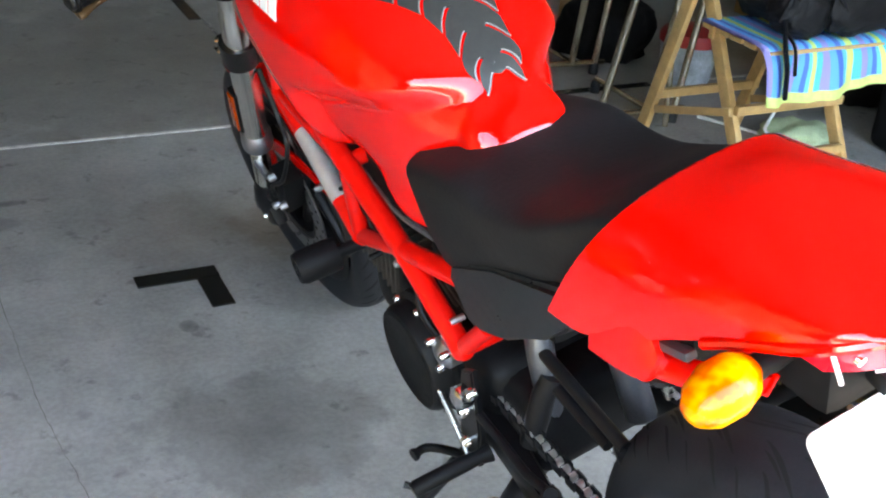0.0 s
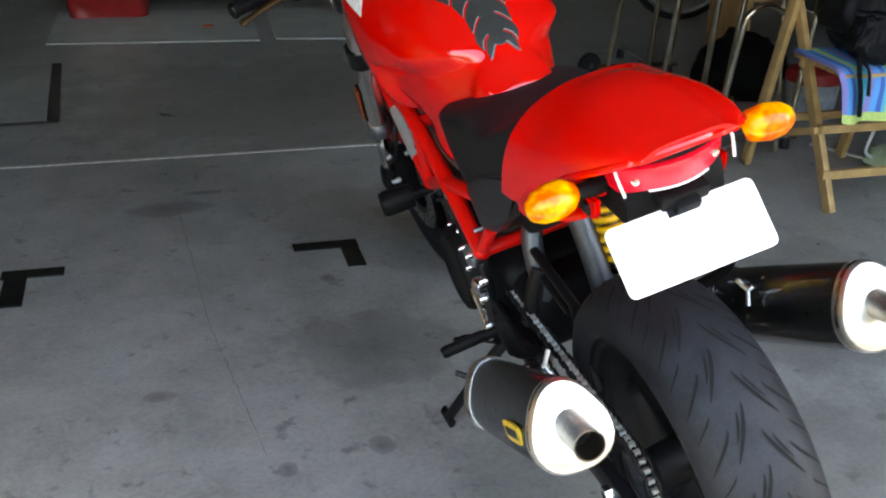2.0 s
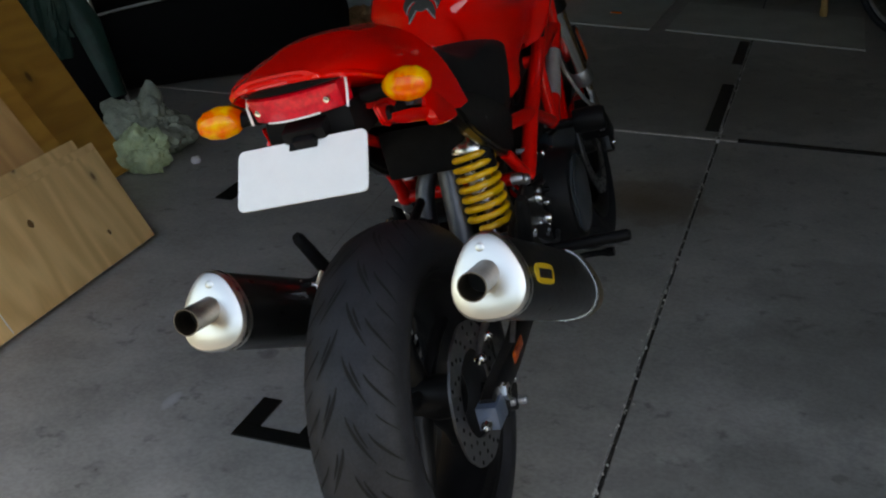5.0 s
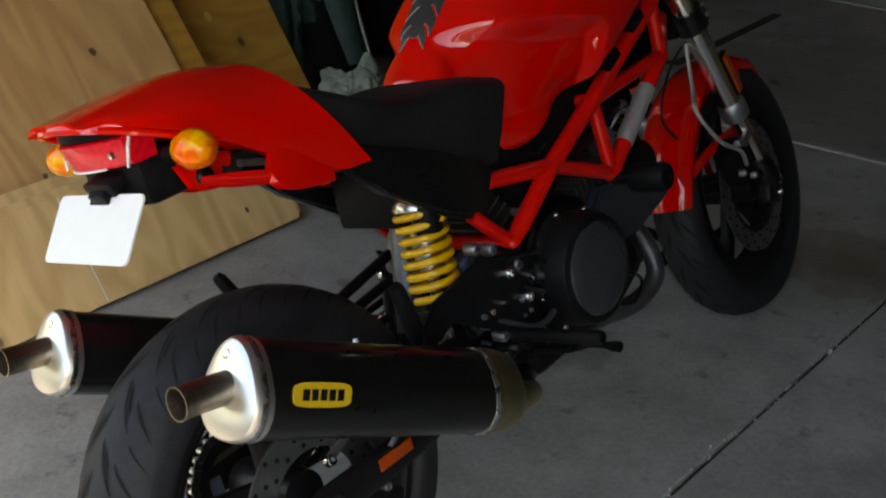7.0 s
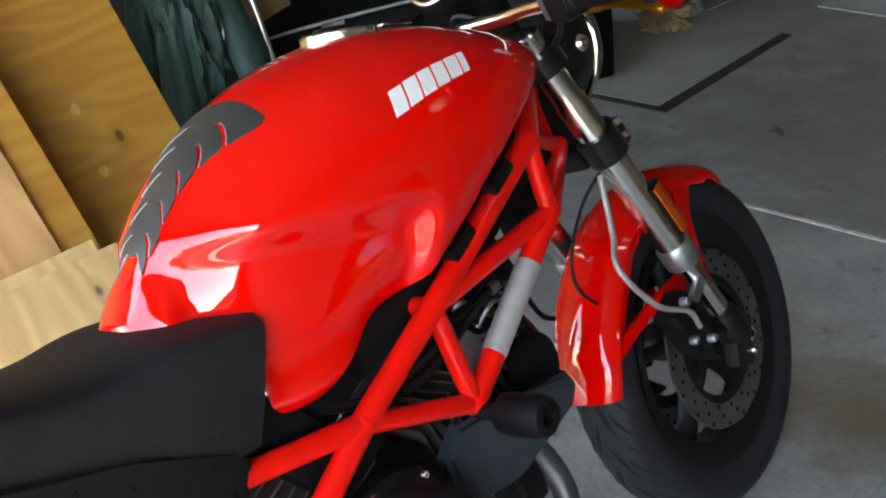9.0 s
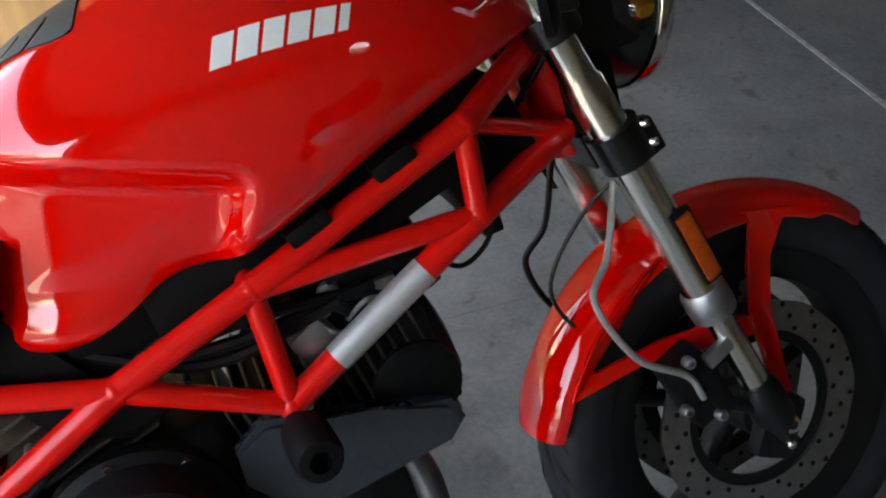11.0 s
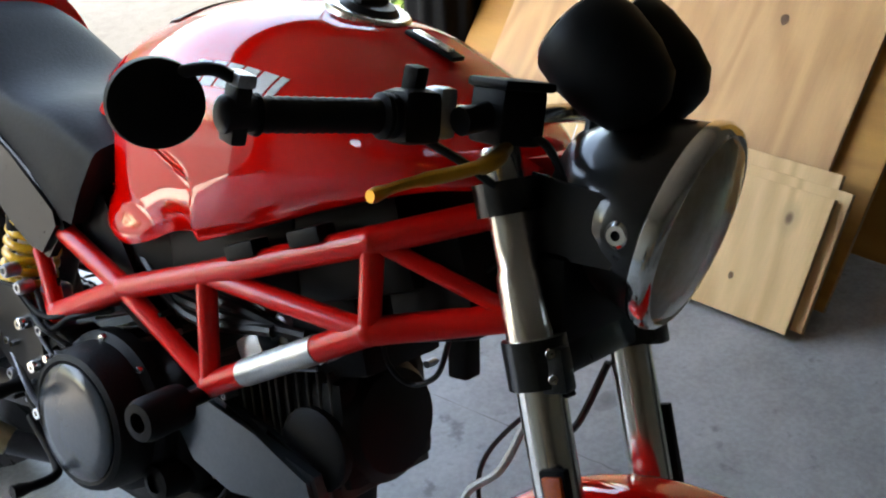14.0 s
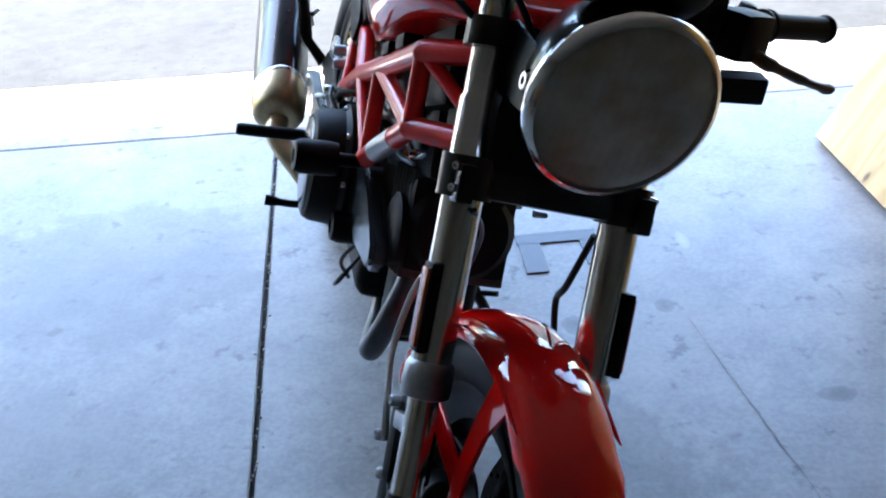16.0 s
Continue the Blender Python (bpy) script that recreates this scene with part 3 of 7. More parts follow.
# raised lip along the cowl's rear edge
bm = shape()
tube(bm, spline([(-0.126, -0.012, 0.812), (-0.118, -0.05, 0.831), (-0.10, -0.115, 0.856), (-0.06, -0.155, 0.871), (0, -0.168, 0.876), (0.06, -0.155, 0.871), (0.10, -0.115, 0.856), (0.118, -0.05, 0.831), (0.126, -0.012, 0.812)], 8), 0.0055, 8)
part("cowl_lip", bm, RED, bike, "red rear lip of the cowl")
bm = shape()
box(bm, (0.15, 0.27, 0.065), pose(0, 0.03, 0.792, 4), 0.02)
part("tail_tray", bm, SATIN, bike, "black tray under the tail")
bm = shape()
box(bm, (0.225, 0.13, 0.05), pose(0, 0.085, 0.772, 6), 0.015)
part("tail_skirt", bm, SATIN, bike, "black skirt inside the tail")
for s in (1, -1):
    bm = shape()
    tube(bm, spline([(s * 0.128, 0.12, 0.726), (s * 0.124, 0.06, 0.742), (s * 0.114, 0.00, 0.757), (s * 0.104, -0.04, 0.768)], 6), [0.014] * 13 + [0.013, 0.012, 0.011, 0.010, 0.009, 0.008], 10, squash=0.45)
    rail = part("tail_rail", bm, RED, bike, "red rail under the cowl")
    bm = shape()
    box(bm, (0.014, 0.040, 0.010), pose(s * 0.117, 0.035, 0.770, -14), 0.003)
    part("rail_plug", bm, GUNMETAL, rail, "grey plug in the slot above the rail")

# tail light, plate and indicators
for s in (1, -1):
    bm = shape()
    slab(bm, [(-0.070, 0.796), (-0.015, 0.790), (0.005, 0.772), (-0.008, 0.758), (-0.030, 0.752), (-0.055, 0.762)], 0.009, Matrix(((0, 0, 1, s * 0.094), (1, 0, 0, 0), (0, 1, 0, 0), (0, 0, 0, 1))), 0.004)
    mount = part("indicator_mount", bm, RED, bike, "red indicator mount")
    bm = shape()
    lathe(bm, [(0.013, 0), (0.013, 0.006), (0.009, 0.009), (0.005, 0.009), (0.005, 0.004)], axis((s * 0.098, -0.030, 0.772), (s * 0.114, -0.030, 0.772)), 16)
    part("mount_bolt", bm, BLACK, mount)
bm = shape()
rings = []
for k in range(9):
    a = -1 + k / 4
    v = -0.152 + 0.035 * a * a
    rings.append([(0.074 * a - 0.006, v + 0.03, 0.852), (0.074 * a - 0.006, v + 0.006, 0.851), (0.074 * a - 0.006, v + 0.002, 0.848), (0.072 * a - 0.006, v + 0.012, 0.815), (0.072 * a - 0.006, v + 0.016, 0.812), (0.072 * a - 0.006, v + 0.05, 0.812), (0.074 * a - 0.006, v + 0.05, 0.852)])
loft(bm, rings)
light = part("tail_light", bm, REDLENS, bike, "red plastic tail light")
bm = shape()
tube(bm, [(0.070 * a - 0.006, -0.152 + 0.035 * a * a + 0.013, 0.8125) for a in [-0.6 + 1.2 * k / 10 for k in range(11)]], 0.0016, 8)
part("pale_edge", bm, WHITE, light, "pale lower edge of the tail light")
# solid black strip that stands in for the shade under the cowl lip
bm = shape()
loft(bm, [[(0.082 * a - 0.004, -0.146 + 0.035 * a * a, 0.853), (0.082 * a - 0.004, -0.146 + 0.035 * a * a, 0.864), (0.082 * a - 0.004, -0.10, 0.866), (0.082 * a - 0.004, -0.10, 0.853)] for a in [-1 + k / 5 for k in range(11)]])
part("gap_shade_strip", bm, SATIN, light, "black strip painting the shaded gap under the cowl lip")
for s in (1, -1):
    bm = shape()
    lathe(bm, [(0.006, 0), (0.005, 0.004), (0.001, 0.005)], axis((s * 0.056 - 0.006, -0.122, 0.830), (s * 0.056 - 0.006, -0.14, 0.826)), 12)
    part("screw", bm, CHROME, light)
    bm = shape()
    tube(bm, [(s * 0.080, -0.10, 0.866), (s * 0.082, -0.115, 0.838), (s * 0.078, -0.12, 0.812)], 0.0022, 8)
    part("light_bracket", bm, WHITE, bike, "pale light bracket")
bm = shape()
box(bm, (0.070, 0.05, 0.022), pose(0, -0.105, 0.792, 20), 0.006)
box(bm, (0.036, 0.022, 0.026), pose(0, -0.122, 0.775, 35), 0.004)
part("plate_lamp", bm, SATIN, bike, "black plate lamp housing")
pm = Matrix.Translation((-0.010, -0.147, 0.738)) @ Euler((radians(-36), 0, 0)).to_matrix().to_4x4()
bm = shape()
slab(bm, [(cx * 0.0965 + 0.010 * math.cos(a), cz * 0.0375 + 0.010 * math.sin(a)) for cx, cz, q in ((1, 1, 0), (-1, 1, 1), (-1, -1, 2), (1, -1, 3)) for a in [math.pi / 2 * (q + k / 4) for k in range(5)]], 0.003, pm @ Matrix(((1, 0, 0, 0), (0, 0, 1, 0), (0, 1, 0, 0), (0, 0, 0, 1))))
plate = part("number_plate", bm, PLATE, bike, "white licence plate", flat=True)
bm = shape()
box(bm, (0.036, 0.004, 0.018), pm @ Matrix.Translation((0.0, -0.0032, 0.042)), 0.001)
part("plate_clip", bm, SATIN, plate)
for s in (1, -1):
    stalk = axis((s * 0.080, -0.060, 0.812), (s * 0.15, -0.070, 0.817))
    bm = shape()
    lathe(bm, [(0.012, 0), (0.013, 0.02), (0.011, 0.03), (0.013, 0.045)], stalk, 14)
    sig = part("indicator", bm, SATIN, bike, "rear turn indicator stalk")
    bm = shape()
    lathe(bm, [(0.003, -0.040), (0.014, -0.036), (0.023, -0.023), (0.0275, 0), (0.024, 0.020), (0.015, 0.033), (0.003, 0.039)], Matrix.Translation((s * 0.156, -0.071, 0.818)) @ Euler((0, radians(90), radians(s * -12))).to_matrix().to_4x4(), 24, 0.95, 1.0)
    part("lens", bm, AMBER, sig, "amber indicator lens")


# ---- trellis frame ----
NODES = {"low": (0.133, 0.493, 0.487), "mid": (0.131, 0.638, 0.579), "mid2": (0.130, 0.795, 0.656), "top": (0.126, 1.05, 0.787), "bf": (0.127, 0.816, 0.511), "sB": (0.122, 1.058, 0.681),
         "head": (0.045, 1.165, 0.845), "headlow": (0.045, 1.20, 0.735), "rear": (0.104, 0.395, 0.612), "rear2": (0.120, 0.425, 0.560), "foot": (0.120, 0.43, 0.478)}
TUBES = [("low", "mid", 0.0165), ("mid", "mid2", 0.0165), ("mid2", "top", 0.0165), ("top", "head", 0.0165), ("bf", "sB", 0.0165), ("sB", "headlow", 0.0165), ("top", "sB", 0.0135),
         ("mid2", "sB", 0.0135), ("mid2", "bf", 0.0135), ("mid", "bf", 0.0135), ("mid", "rear", 0.0150), ("low", "rear2", 0.0125), ("low", "foot", 0.013), ("top", "headlow", 0.010)]
for s in (1, -1):
    for a, b, r in TUBES:
        if s < 0 and b == "foot":
            continue
        bm = shape()
        p, q = (Vector((s * NODES[k][0], *NODES[k][1:])) for k in (a, b))
        tube(bm, [p + (q - p) * f for f in (0, 0.5, 1)], r, 16)
        part("frame_tube", bm, FRAME_RED, bike, "red steel frame tube")
    for k, r in (("low", 0.0178), ("mid", 0.0174), ("mid2", 0.0172), ("top", 0.0170), ("bf", 0.0178), ("sB", 0.0174)):
        bm = shape()
        c = Vector((s * NODES[k][0], *NODES[k][1:]))
        lathe(bm, [(r * math.cos(t), r * math.sin(t)) for t in [radians(-80 + 20 * q) for q in range(9)]], Matrix.Translation(c), 14)
        part("weld_node", bm, FRAME_RED, bike)
    bm = shape()
    p, q = (Vector((s * NODES[k][0], *NODES[k][1:])) for k in ("bf", "sB"))
    tube(bm, [p + (q - p) * f for f in (0.24, 0.5, 0.71)], 0.0175, 16)
    part("frame_band", bm, SILVERTAPE, bike, "silver band round a frame tube")
    for v in (0.865, 0.965):
        bm = shape()
        box(bm, (0.030, 0.052, 0.020), pose(s * 0.131, v, 0.656 + (v - 0.795) * 0.514 + 0.022, 27), 0.005)
        part("tank_rubber", bm, SATIN, bike, "black rubber pad under the tank edge")
    bm = shape()
    lathe(bm, [(0.011, 0), (0.011, 0.045), (0.026, 0.046), (0.028, 0.06), (0.028, 0.105), (0.024, 0.115), (0.013, 0.116), (0.012, 0.10)], axis((s * 0.128, 0.815, 0.500), (s * 0.25, 0.823, 0.498)), 24)
    part("crash_slider", bm, SATIN, bike, "black crash slider")
bm = shape()
tube(bm, [(0, 1.165, 0.90), (0, 1.23, 0.70)], 0.034, 20)
part("steering_head", bm, FRAME_RED, bike, "red steering head tube")
for v, w in ((1.165, 0.845), (1.20, 0.735), (0.795, 0.656), (0.493, 0.487)):
    bm = shape()
    tube(bm, [(-0.13 if v < 1 else -0.05, v, w), (0.13 if v < 1 else 0.05, v, w)], 0.0135, 12)
    part("cross_tube", bm, FRAME_RED, bike)


# ---- wheels ----
def tyre_bm(R, half, rim, seg=84):
    prof = []
    for k in range(15):
        a = radians(-104 + 208 * k / 14)
        prof.append((R - half * 0.62 + half * 0.62 * math.cos(a) - max(0, abs(a) - 1.2) * 0.02, half * math.sin(a)))
    prof = [(rim, -half * 0.72)] + prof + [(rim, half * 0.72)]
    bm_ = shape()
    rings = [[Vector((h, r * math.cos(a), r * math.sin(a))) for r, h in prof] for a in [2 * math.pi * i / seg for i in range(seg)]]
    loft(bm_, rings + [rings[0]], caps=False)
    bmesh.ops.remove_doubles(bm_, verts=bm_.verts[:], dist=1e-5)
    return bm_


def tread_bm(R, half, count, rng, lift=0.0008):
    """Curved sipes as narrow near-black strips on the tread, painting the grooves' shade."""
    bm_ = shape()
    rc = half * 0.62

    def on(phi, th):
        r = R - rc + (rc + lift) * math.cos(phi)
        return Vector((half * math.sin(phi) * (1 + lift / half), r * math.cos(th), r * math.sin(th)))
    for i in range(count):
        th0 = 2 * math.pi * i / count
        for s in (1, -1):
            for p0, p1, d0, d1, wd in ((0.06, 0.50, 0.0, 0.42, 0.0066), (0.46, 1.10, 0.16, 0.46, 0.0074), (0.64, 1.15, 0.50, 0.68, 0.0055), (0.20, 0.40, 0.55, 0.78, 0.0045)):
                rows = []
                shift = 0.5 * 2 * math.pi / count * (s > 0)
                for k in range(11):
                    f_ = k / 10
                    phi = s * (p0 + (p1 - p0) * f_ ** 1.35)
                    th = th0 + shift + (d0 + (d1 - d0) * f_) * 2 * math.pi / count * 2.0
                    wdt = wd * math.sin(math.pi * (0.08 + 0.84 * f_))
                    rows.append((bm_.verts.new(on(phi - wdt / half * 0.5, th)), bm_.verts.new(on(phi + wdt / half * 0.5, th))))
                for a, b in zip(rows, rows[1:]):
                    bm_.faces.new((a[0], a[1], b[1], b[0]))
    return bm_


def disc_bm(x, r0, r1, holes=24, thick=0.0045):
    bm_ = shape()
    seg = 72
    rings = []
    for i in range(seg):
        a = 2 * math.pi * i / seg
        wob = 1 + 0.008 * math.cos(12 * a)
        rings.append([Vector((x - thick / 2, r0 * math.cos(a), r0 * math.sin(a))), Vector((x - thick / 2, r1 * wob * math.cos(a), r1 * wob * math.sin(a))),
                      Vector((x + thick / 2, r1 * wob * math.cos(a), r1 * wob * math.sin(a))), Vector((x + thick / 2, r0 * math.cos(a), r0 * math.sin(a)))])
    loft(bm_, rings + [rings[0]], caps=False)
    bmesh.ops.remove_doubles(bm_, verts=bm_.verts[:], dist=1e-6)
    return bm_


# Black plugs on the solid disc, painting the dark inside its drilled holes.
def hole_plugs_bm(x, r0, r1, n, r=0.004):
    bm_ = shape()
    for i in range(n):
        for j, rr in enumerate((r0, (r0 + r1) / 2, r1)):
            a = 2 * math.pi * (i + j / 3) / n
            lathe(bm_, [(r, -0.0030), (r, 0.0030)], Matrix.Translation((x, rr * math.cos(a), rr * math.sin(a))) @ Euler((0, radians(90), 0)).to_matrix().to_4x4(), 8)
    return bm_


def wheel(name, m, R, half, rim_half, front):
    """A five-spoke cast wheel with its tyre, under the motorcycle."""
    def put(bm_):
        bmesh.ops.transform(bm_, matrix=m, verts=bm_.verts[:])
        return bm_
    bm_ = shape()
    rr = 0.218
    prof = [(rr + 0.008, -rim_half), (rr, -rim_half + 0.004), (rr - 0.020, -rim_half + 0.014), (rr - 0.030, -0.02), (rr - 0.030, 0.02), (rr - 0.020, rim_half - 0.014), (rr, rim_half - 0.004),
            (rr + 0.008, rim_half), (rr - 0.004, rim_half - 0.002), (rr - 0.036, 0.028), (rr - 0.040, 0), (rr - 0.036, -0.028), (rr - 0.004, -rim_half + 0.002)]
    seg = 72
    rings = [[Vector((h, r * math.cos(a), r * math.sin(a))) for r, h in prof] for a in [2 * math.pi * i / seg for i in range(seg)]]
    loft(bm_, rings + [rings[0]], caps=False)
    bmesh.ops.remove_doubles(bm_, verts=bm_.verts[:], dist=1e-6)
    wl = part(name, put(bm_), BLACK, bike, "black cast wheel")
    part("tyre", put(tyre_bm(R, half, rr + 0.002)), RUBBER, wl, "dark rubber road tyre", angle=60)
    tagged(part("tread", put(tread_bm(R, half, 22, random.Random(3))), RECESSDARK, wl, "curved near-black strips painting the shaded grooves of the tread", flat=True), kind="stuff")
    for k in range(5):
        bm_ = shape()
        a0 = 2 * math.pi * k / 5 + 0.3
        pts = [(0.03, a0), (0.09, a0 + 0.06), (0.14, a0 + 0.08), (0.185, a0 + 0.04)]
        path = [Vector((0, r * math.cos(a), r * math.sin(a))) for r, a in pts]
        tube(bm_, spline(path, 5), [0.022 - 0.004 * math.sin(math.pi * q / 15) for q in range(16)], 10, squash=0.62)
        part("spoke", put(bm_), BLACK, wl, "black spoke")
    bm_ = shape()
    hub = Euler((0, radians(90), 0)).to_matrix().to_4x4()
    lathe(bm_, [(0.02, -0.075), (0.036, -0.07), (0.040, -0.03), (0.034, 0), (0.040, 0.03), (0.036, 0.07), (0.02, 0.075)], hub, 24)
    part("hub", put(bm_), BLACK, wl)
    return wl, put


STEER = 3.7
head_top, head_low = Vector((0, 1.122, 0.90)), Vector((0, 1.217, 0.70))
# the front end leans a little further than the frame
STEERING = Matrix.Translation((0, 0, 0.30)) @ Matrix.Rotation(radians(-2.6), 4, "Y") @ Matrix.Translation((0, 0, -0.30)) @ Matrix.Translation(head_low) @ Matrix.Rotation(radians(STEER), 4, (head_top - head_low).normalized()) @ Matrix.Translation(-head_low)


def steered(bm_):
    bmesh.ops.transform(bm_, matrix=STEERING, verts=bm_.verts[:])
    return bm_


REAR, FRONT = Vector((0, 0, 0.275)), Vector((0, 1.452, 0.281))
rear_wheel, put_r = wheel("rear_wheel", Matrix.Translation(REAR), 0.306, 0.082, 0.068, False)
front_wheel, put_f = wheel("front_wheel", STEERING @ Matrix.Translation(FRONT), 0.307, 0.055, 0.047, True)
for s in (1, -1):
    d = part("brake_disc", put_f(disc_bm(s * 0.0575, 0.115, 0.158)), DISC, front_wheel, "drilled steel brake disc")
    part("disc_carrier", put_f(disc_bm(s * 0.053, 0.100, 0.122)), BLACK, front_wheel, "black disc carrier")
    tagged(part("dark_hole_plugs", put_f(hole_plugs_bm(s * 0.0575, 0.122, 0.152, 18)), RECESSDARK, front_wheel), kind="stuff")
part("brake_disc", put_r(disc_bm(0.098, 0.075, 0.122)), DISC, rear_wheel, "drilled steel brake disc")
tagged(part("dark_hole_plugs", put_r(hole_plugs_bm(0.098, 0.085, 0.115, 16)), RECESSDARK, rear_wheel), kind="stuff")
part("sprocket", put_r(disc_bm(-0.101, 0.05, 0.082)), DARKENG, rear_wheel, "dark steel sprocket")

# ---- fork ----
for s in (1, -1):
    top, low = Vector((s * 0.106, 1.150, 0.905)), Vector((s * 0.106, 1.438, 0.300))
    at_ = lambda f_: top + (low - top) * f_
    bm = shape()
    tube(bm, [at_(-0.005), at_(0.0), at_(0.14), at_(0.18), at_(0.19), at_(0.40), at_(0.70)], [0.019, 0.0225, 0.0225, 0.0225, 0.0255, 0.0255, 0.0255], 24)
    leg = part("fork_leg", steered(bm), FORK, bike, "bright metal fork tube")
    bm = shape()
    tube(bm, [at_(0.66), at_(0.67), at_(0.70), at_(0.725), at_(0.73)], [0.026, 0.0305, 0.0315, 0.030, 0.021], 24)
    part("collar", steered(bm), ALU, leg, "polished fork collar")
    bm = shape()
    tube(bm, [at_(0.72), at_(0.92)], 0.0195, 20)
    part("slider_tube", steered(bm), FORK, leg, "slim chrome fork slider")
    bm = shape()
    tube(bm, [at_(0.91), at_(0.925), at_(0.93), at_(1.0), at_(1.06)], [0.022, 0.024, 0.026, 0.030, 0.020], 16)
    box(bm, (0.03, 0.06, 0.09), Matrix.Translation(at_(1.0) + Vector((0, 0.004, -0.02))) @ Euler((radians(-20), 0, 0)).to_matrix().to_4x4(), 0.01)
    tube(bm, [at_(0.98) + Vector((0, -0.01, 0)), at_(0.95) + Vector((0, -0.065, 0.01))], 0.012, 10)
    part("axle_clamp", steered(bm), BLACK, leg, "black fork foot")
    bm = shape()
    lathe(bm, [(0.013, 0), (0.013, 0.012), (0.007, 0.013), (0.007, 0.005)], axis(FRONT + Vector((s * 0.118, 0, 0.005)), FRONT + Vector((s * 0.14, 0, 0.005))), 6)
    part("axle_nut", steered(bm), CHROME, leg)
    bolts("foot_bolt", [(at_(1.0) + Vector((s * 0.012, 0.014, -0.045)), at_(1.0) + Vector((s * 0.022, 0.014, -0.045)), 0.007)], CHROME, leg, True)
    bm = shape()
    d = (low - top).normalized()
    q = (d.to_track_quat("Z", "X")).to_matrix().to_4x4()
    mid_ = at_(0.555) + Vector((s * 0.024, 0.014, 0))
    box(bm, (0.012, 0.030, 0.108), Matrix.Translation(mid_) @ Euler((radians(25), 0, 0)).to_matrix().to_4x4(), 0.003)
    part("reflector_back", steered(bm), SATIN, leg)
    bm = shape()
    box(bm, (0.012, 0.022, 0.096), Matrix.Translation(mid_ + Vector((s * 0.004, 0, 0))) @ Euler((radians(25), 0, 0)).to_matrix().to_4x4(), 0.003)
    part("reflector", steered(bm), DEEPAMBER, leg, "dark amber side reflector")
    # front brake caliper behind the leg
    bm = shape()
    box(bm, (0.050, 0.062, 0.105), Matrix.Translation((s * 0.088, 1.328, 0.368)) @ Euler((radians(28), 0, 0)).to_matrix().to_4x4(), 0.012)
    box(bm, (0.060, 0.030, 0.080), Matrix.Translation((s * 0.092, 1.348, 0.363)) @ Euler((radians(28), 0, 0)).to_matrix().to_4x4(), 0.010)
    cal = part("brake_caliper", steered(bm), DARKENG, bike, "dark front brake caliper")
    bolts("caliper_bolt", [((s * 0.112, 1.33 + dv, 0.368 + dw), (s * 0.126, 1.33 + dv, 0.368 + dw), 0.008) for dv, dw in ((-0.022, 0.045), (0.02, -0.04), (-0.03, -0.02))], ALU, cal, True)
    bm = shape()
    box(bm, (0.012, 0.05, 0.022), pose(s * 0.118, 1.355, 0.418, 30), 0.004)
    part("caliper_bridge", steered(bm), ALU, cal)
    bm = shape()
    pts = spline([(s * 0.085, 1.245, 0.66), (s * 0.088, 1.225, 0.57), (s * 0.10, 1.195, 0.52), (s * 0.118, 1.235, 0.44), (s * 0.125, 1.30, 0.40), (s * 0.12, 1.325, 0.36)], 8)
    tube(bm, pts, 0.0048, 8)
    part("brake_hose", steered(bm), CABLE if s > 0 else BLACK, bike, "pale brake hose" if s > 0 else "black brake hose")

for name, c, size, lab in (("lower_clamp", (0, 1.240, 0.709), (0.26, 0.062, 0.05), "black lower fork clamp"), ("upper_clamp", (0, 1.172, 0.862), (0.255, 0.058, 0.034), "black upper fork clamp")):
    bm = shape()
    box(bm, (0.17, size[1] * 0.9, size[2]), Matrix.Translation(c) @ Euler((radians(25), 0, 0)).to_matrix().to_4x4(), 0.008)
    for s in (1, -1):
        cc = Vector((s * 0.106, c[1] + (0.006 if c[2] < 0.8 else 0.0), c[2]))
        dd = Vector((0, 0.43, -0.903)) * size[2] * 0.5
        tube(bm, [cc - dd, cc + dd], 0.034, 24)
        if c[2] < 0.8:
            box(bm, (0.022, 0.030, 0.046), Matrix.Translation(cc + Vector((s * 0.012, 0.028, 0.004))) @ Euler((radians(25), 0, 0)).to_matrix().to_4x4(), 0.005)
    cl = part(name, steered(bm), CARBON, bike, lab)
    if c[2] < 0.8:
        bolts("clamp_bolt", [((s * 0.124, c[1] + 0.028 - dw * 0.4, c[2] + 0.010 + dw), (s * 0.134, c[1] + 0.036 - dw * 0.4, c[2] + 0.012 + dw), 0.006) for s in (1, -1) for dw in (-0.012, 0.012)], CHROME, cl, True)

# ---- front fender ----
bm = shape()
rings = []
for i in range(33):
    a = radians(51 + (170 - 51) * i / 32)
    end = min(i / 5, 1, (32 - i) / 4 + 0.35)
    wid = 0.062 * (0.55 + 0.45 * math.sin(math.pi * min(1, 0.18 + 0.82 * end) / 2))
    sag = 0.032 if 4 < i < 29 else 0.022
    outer, inner = [], []
    for j in range(13):
        b = -1 + j / 6
        r = 0.329 - (sag + 0.006) * abs(b) ** 2.3
        outer.append(Vector((wid * math.sin(b * 1.45) / math.sin(1.45), 1.446 + r * math.cos(a), 0.273 + r * math.sin(a))))
        r -= 0.004
        inner.append(Vector((wid * 0.97 * math.sin(b * 1.45) / math.sin(1.45), 1.446 + r * math.cos(a), 0.273 + r * math.sin(a))))
    rings.append(outer + inner[::-1])
loft(bm, rings)
bmesh.ops.translate(bm, vec=(0.006, 0, -0.004), verts=bm.verts[:])
fender = part("front_fender", steered(bm), RED, bike, "glossy red front mudguard", angle=60)
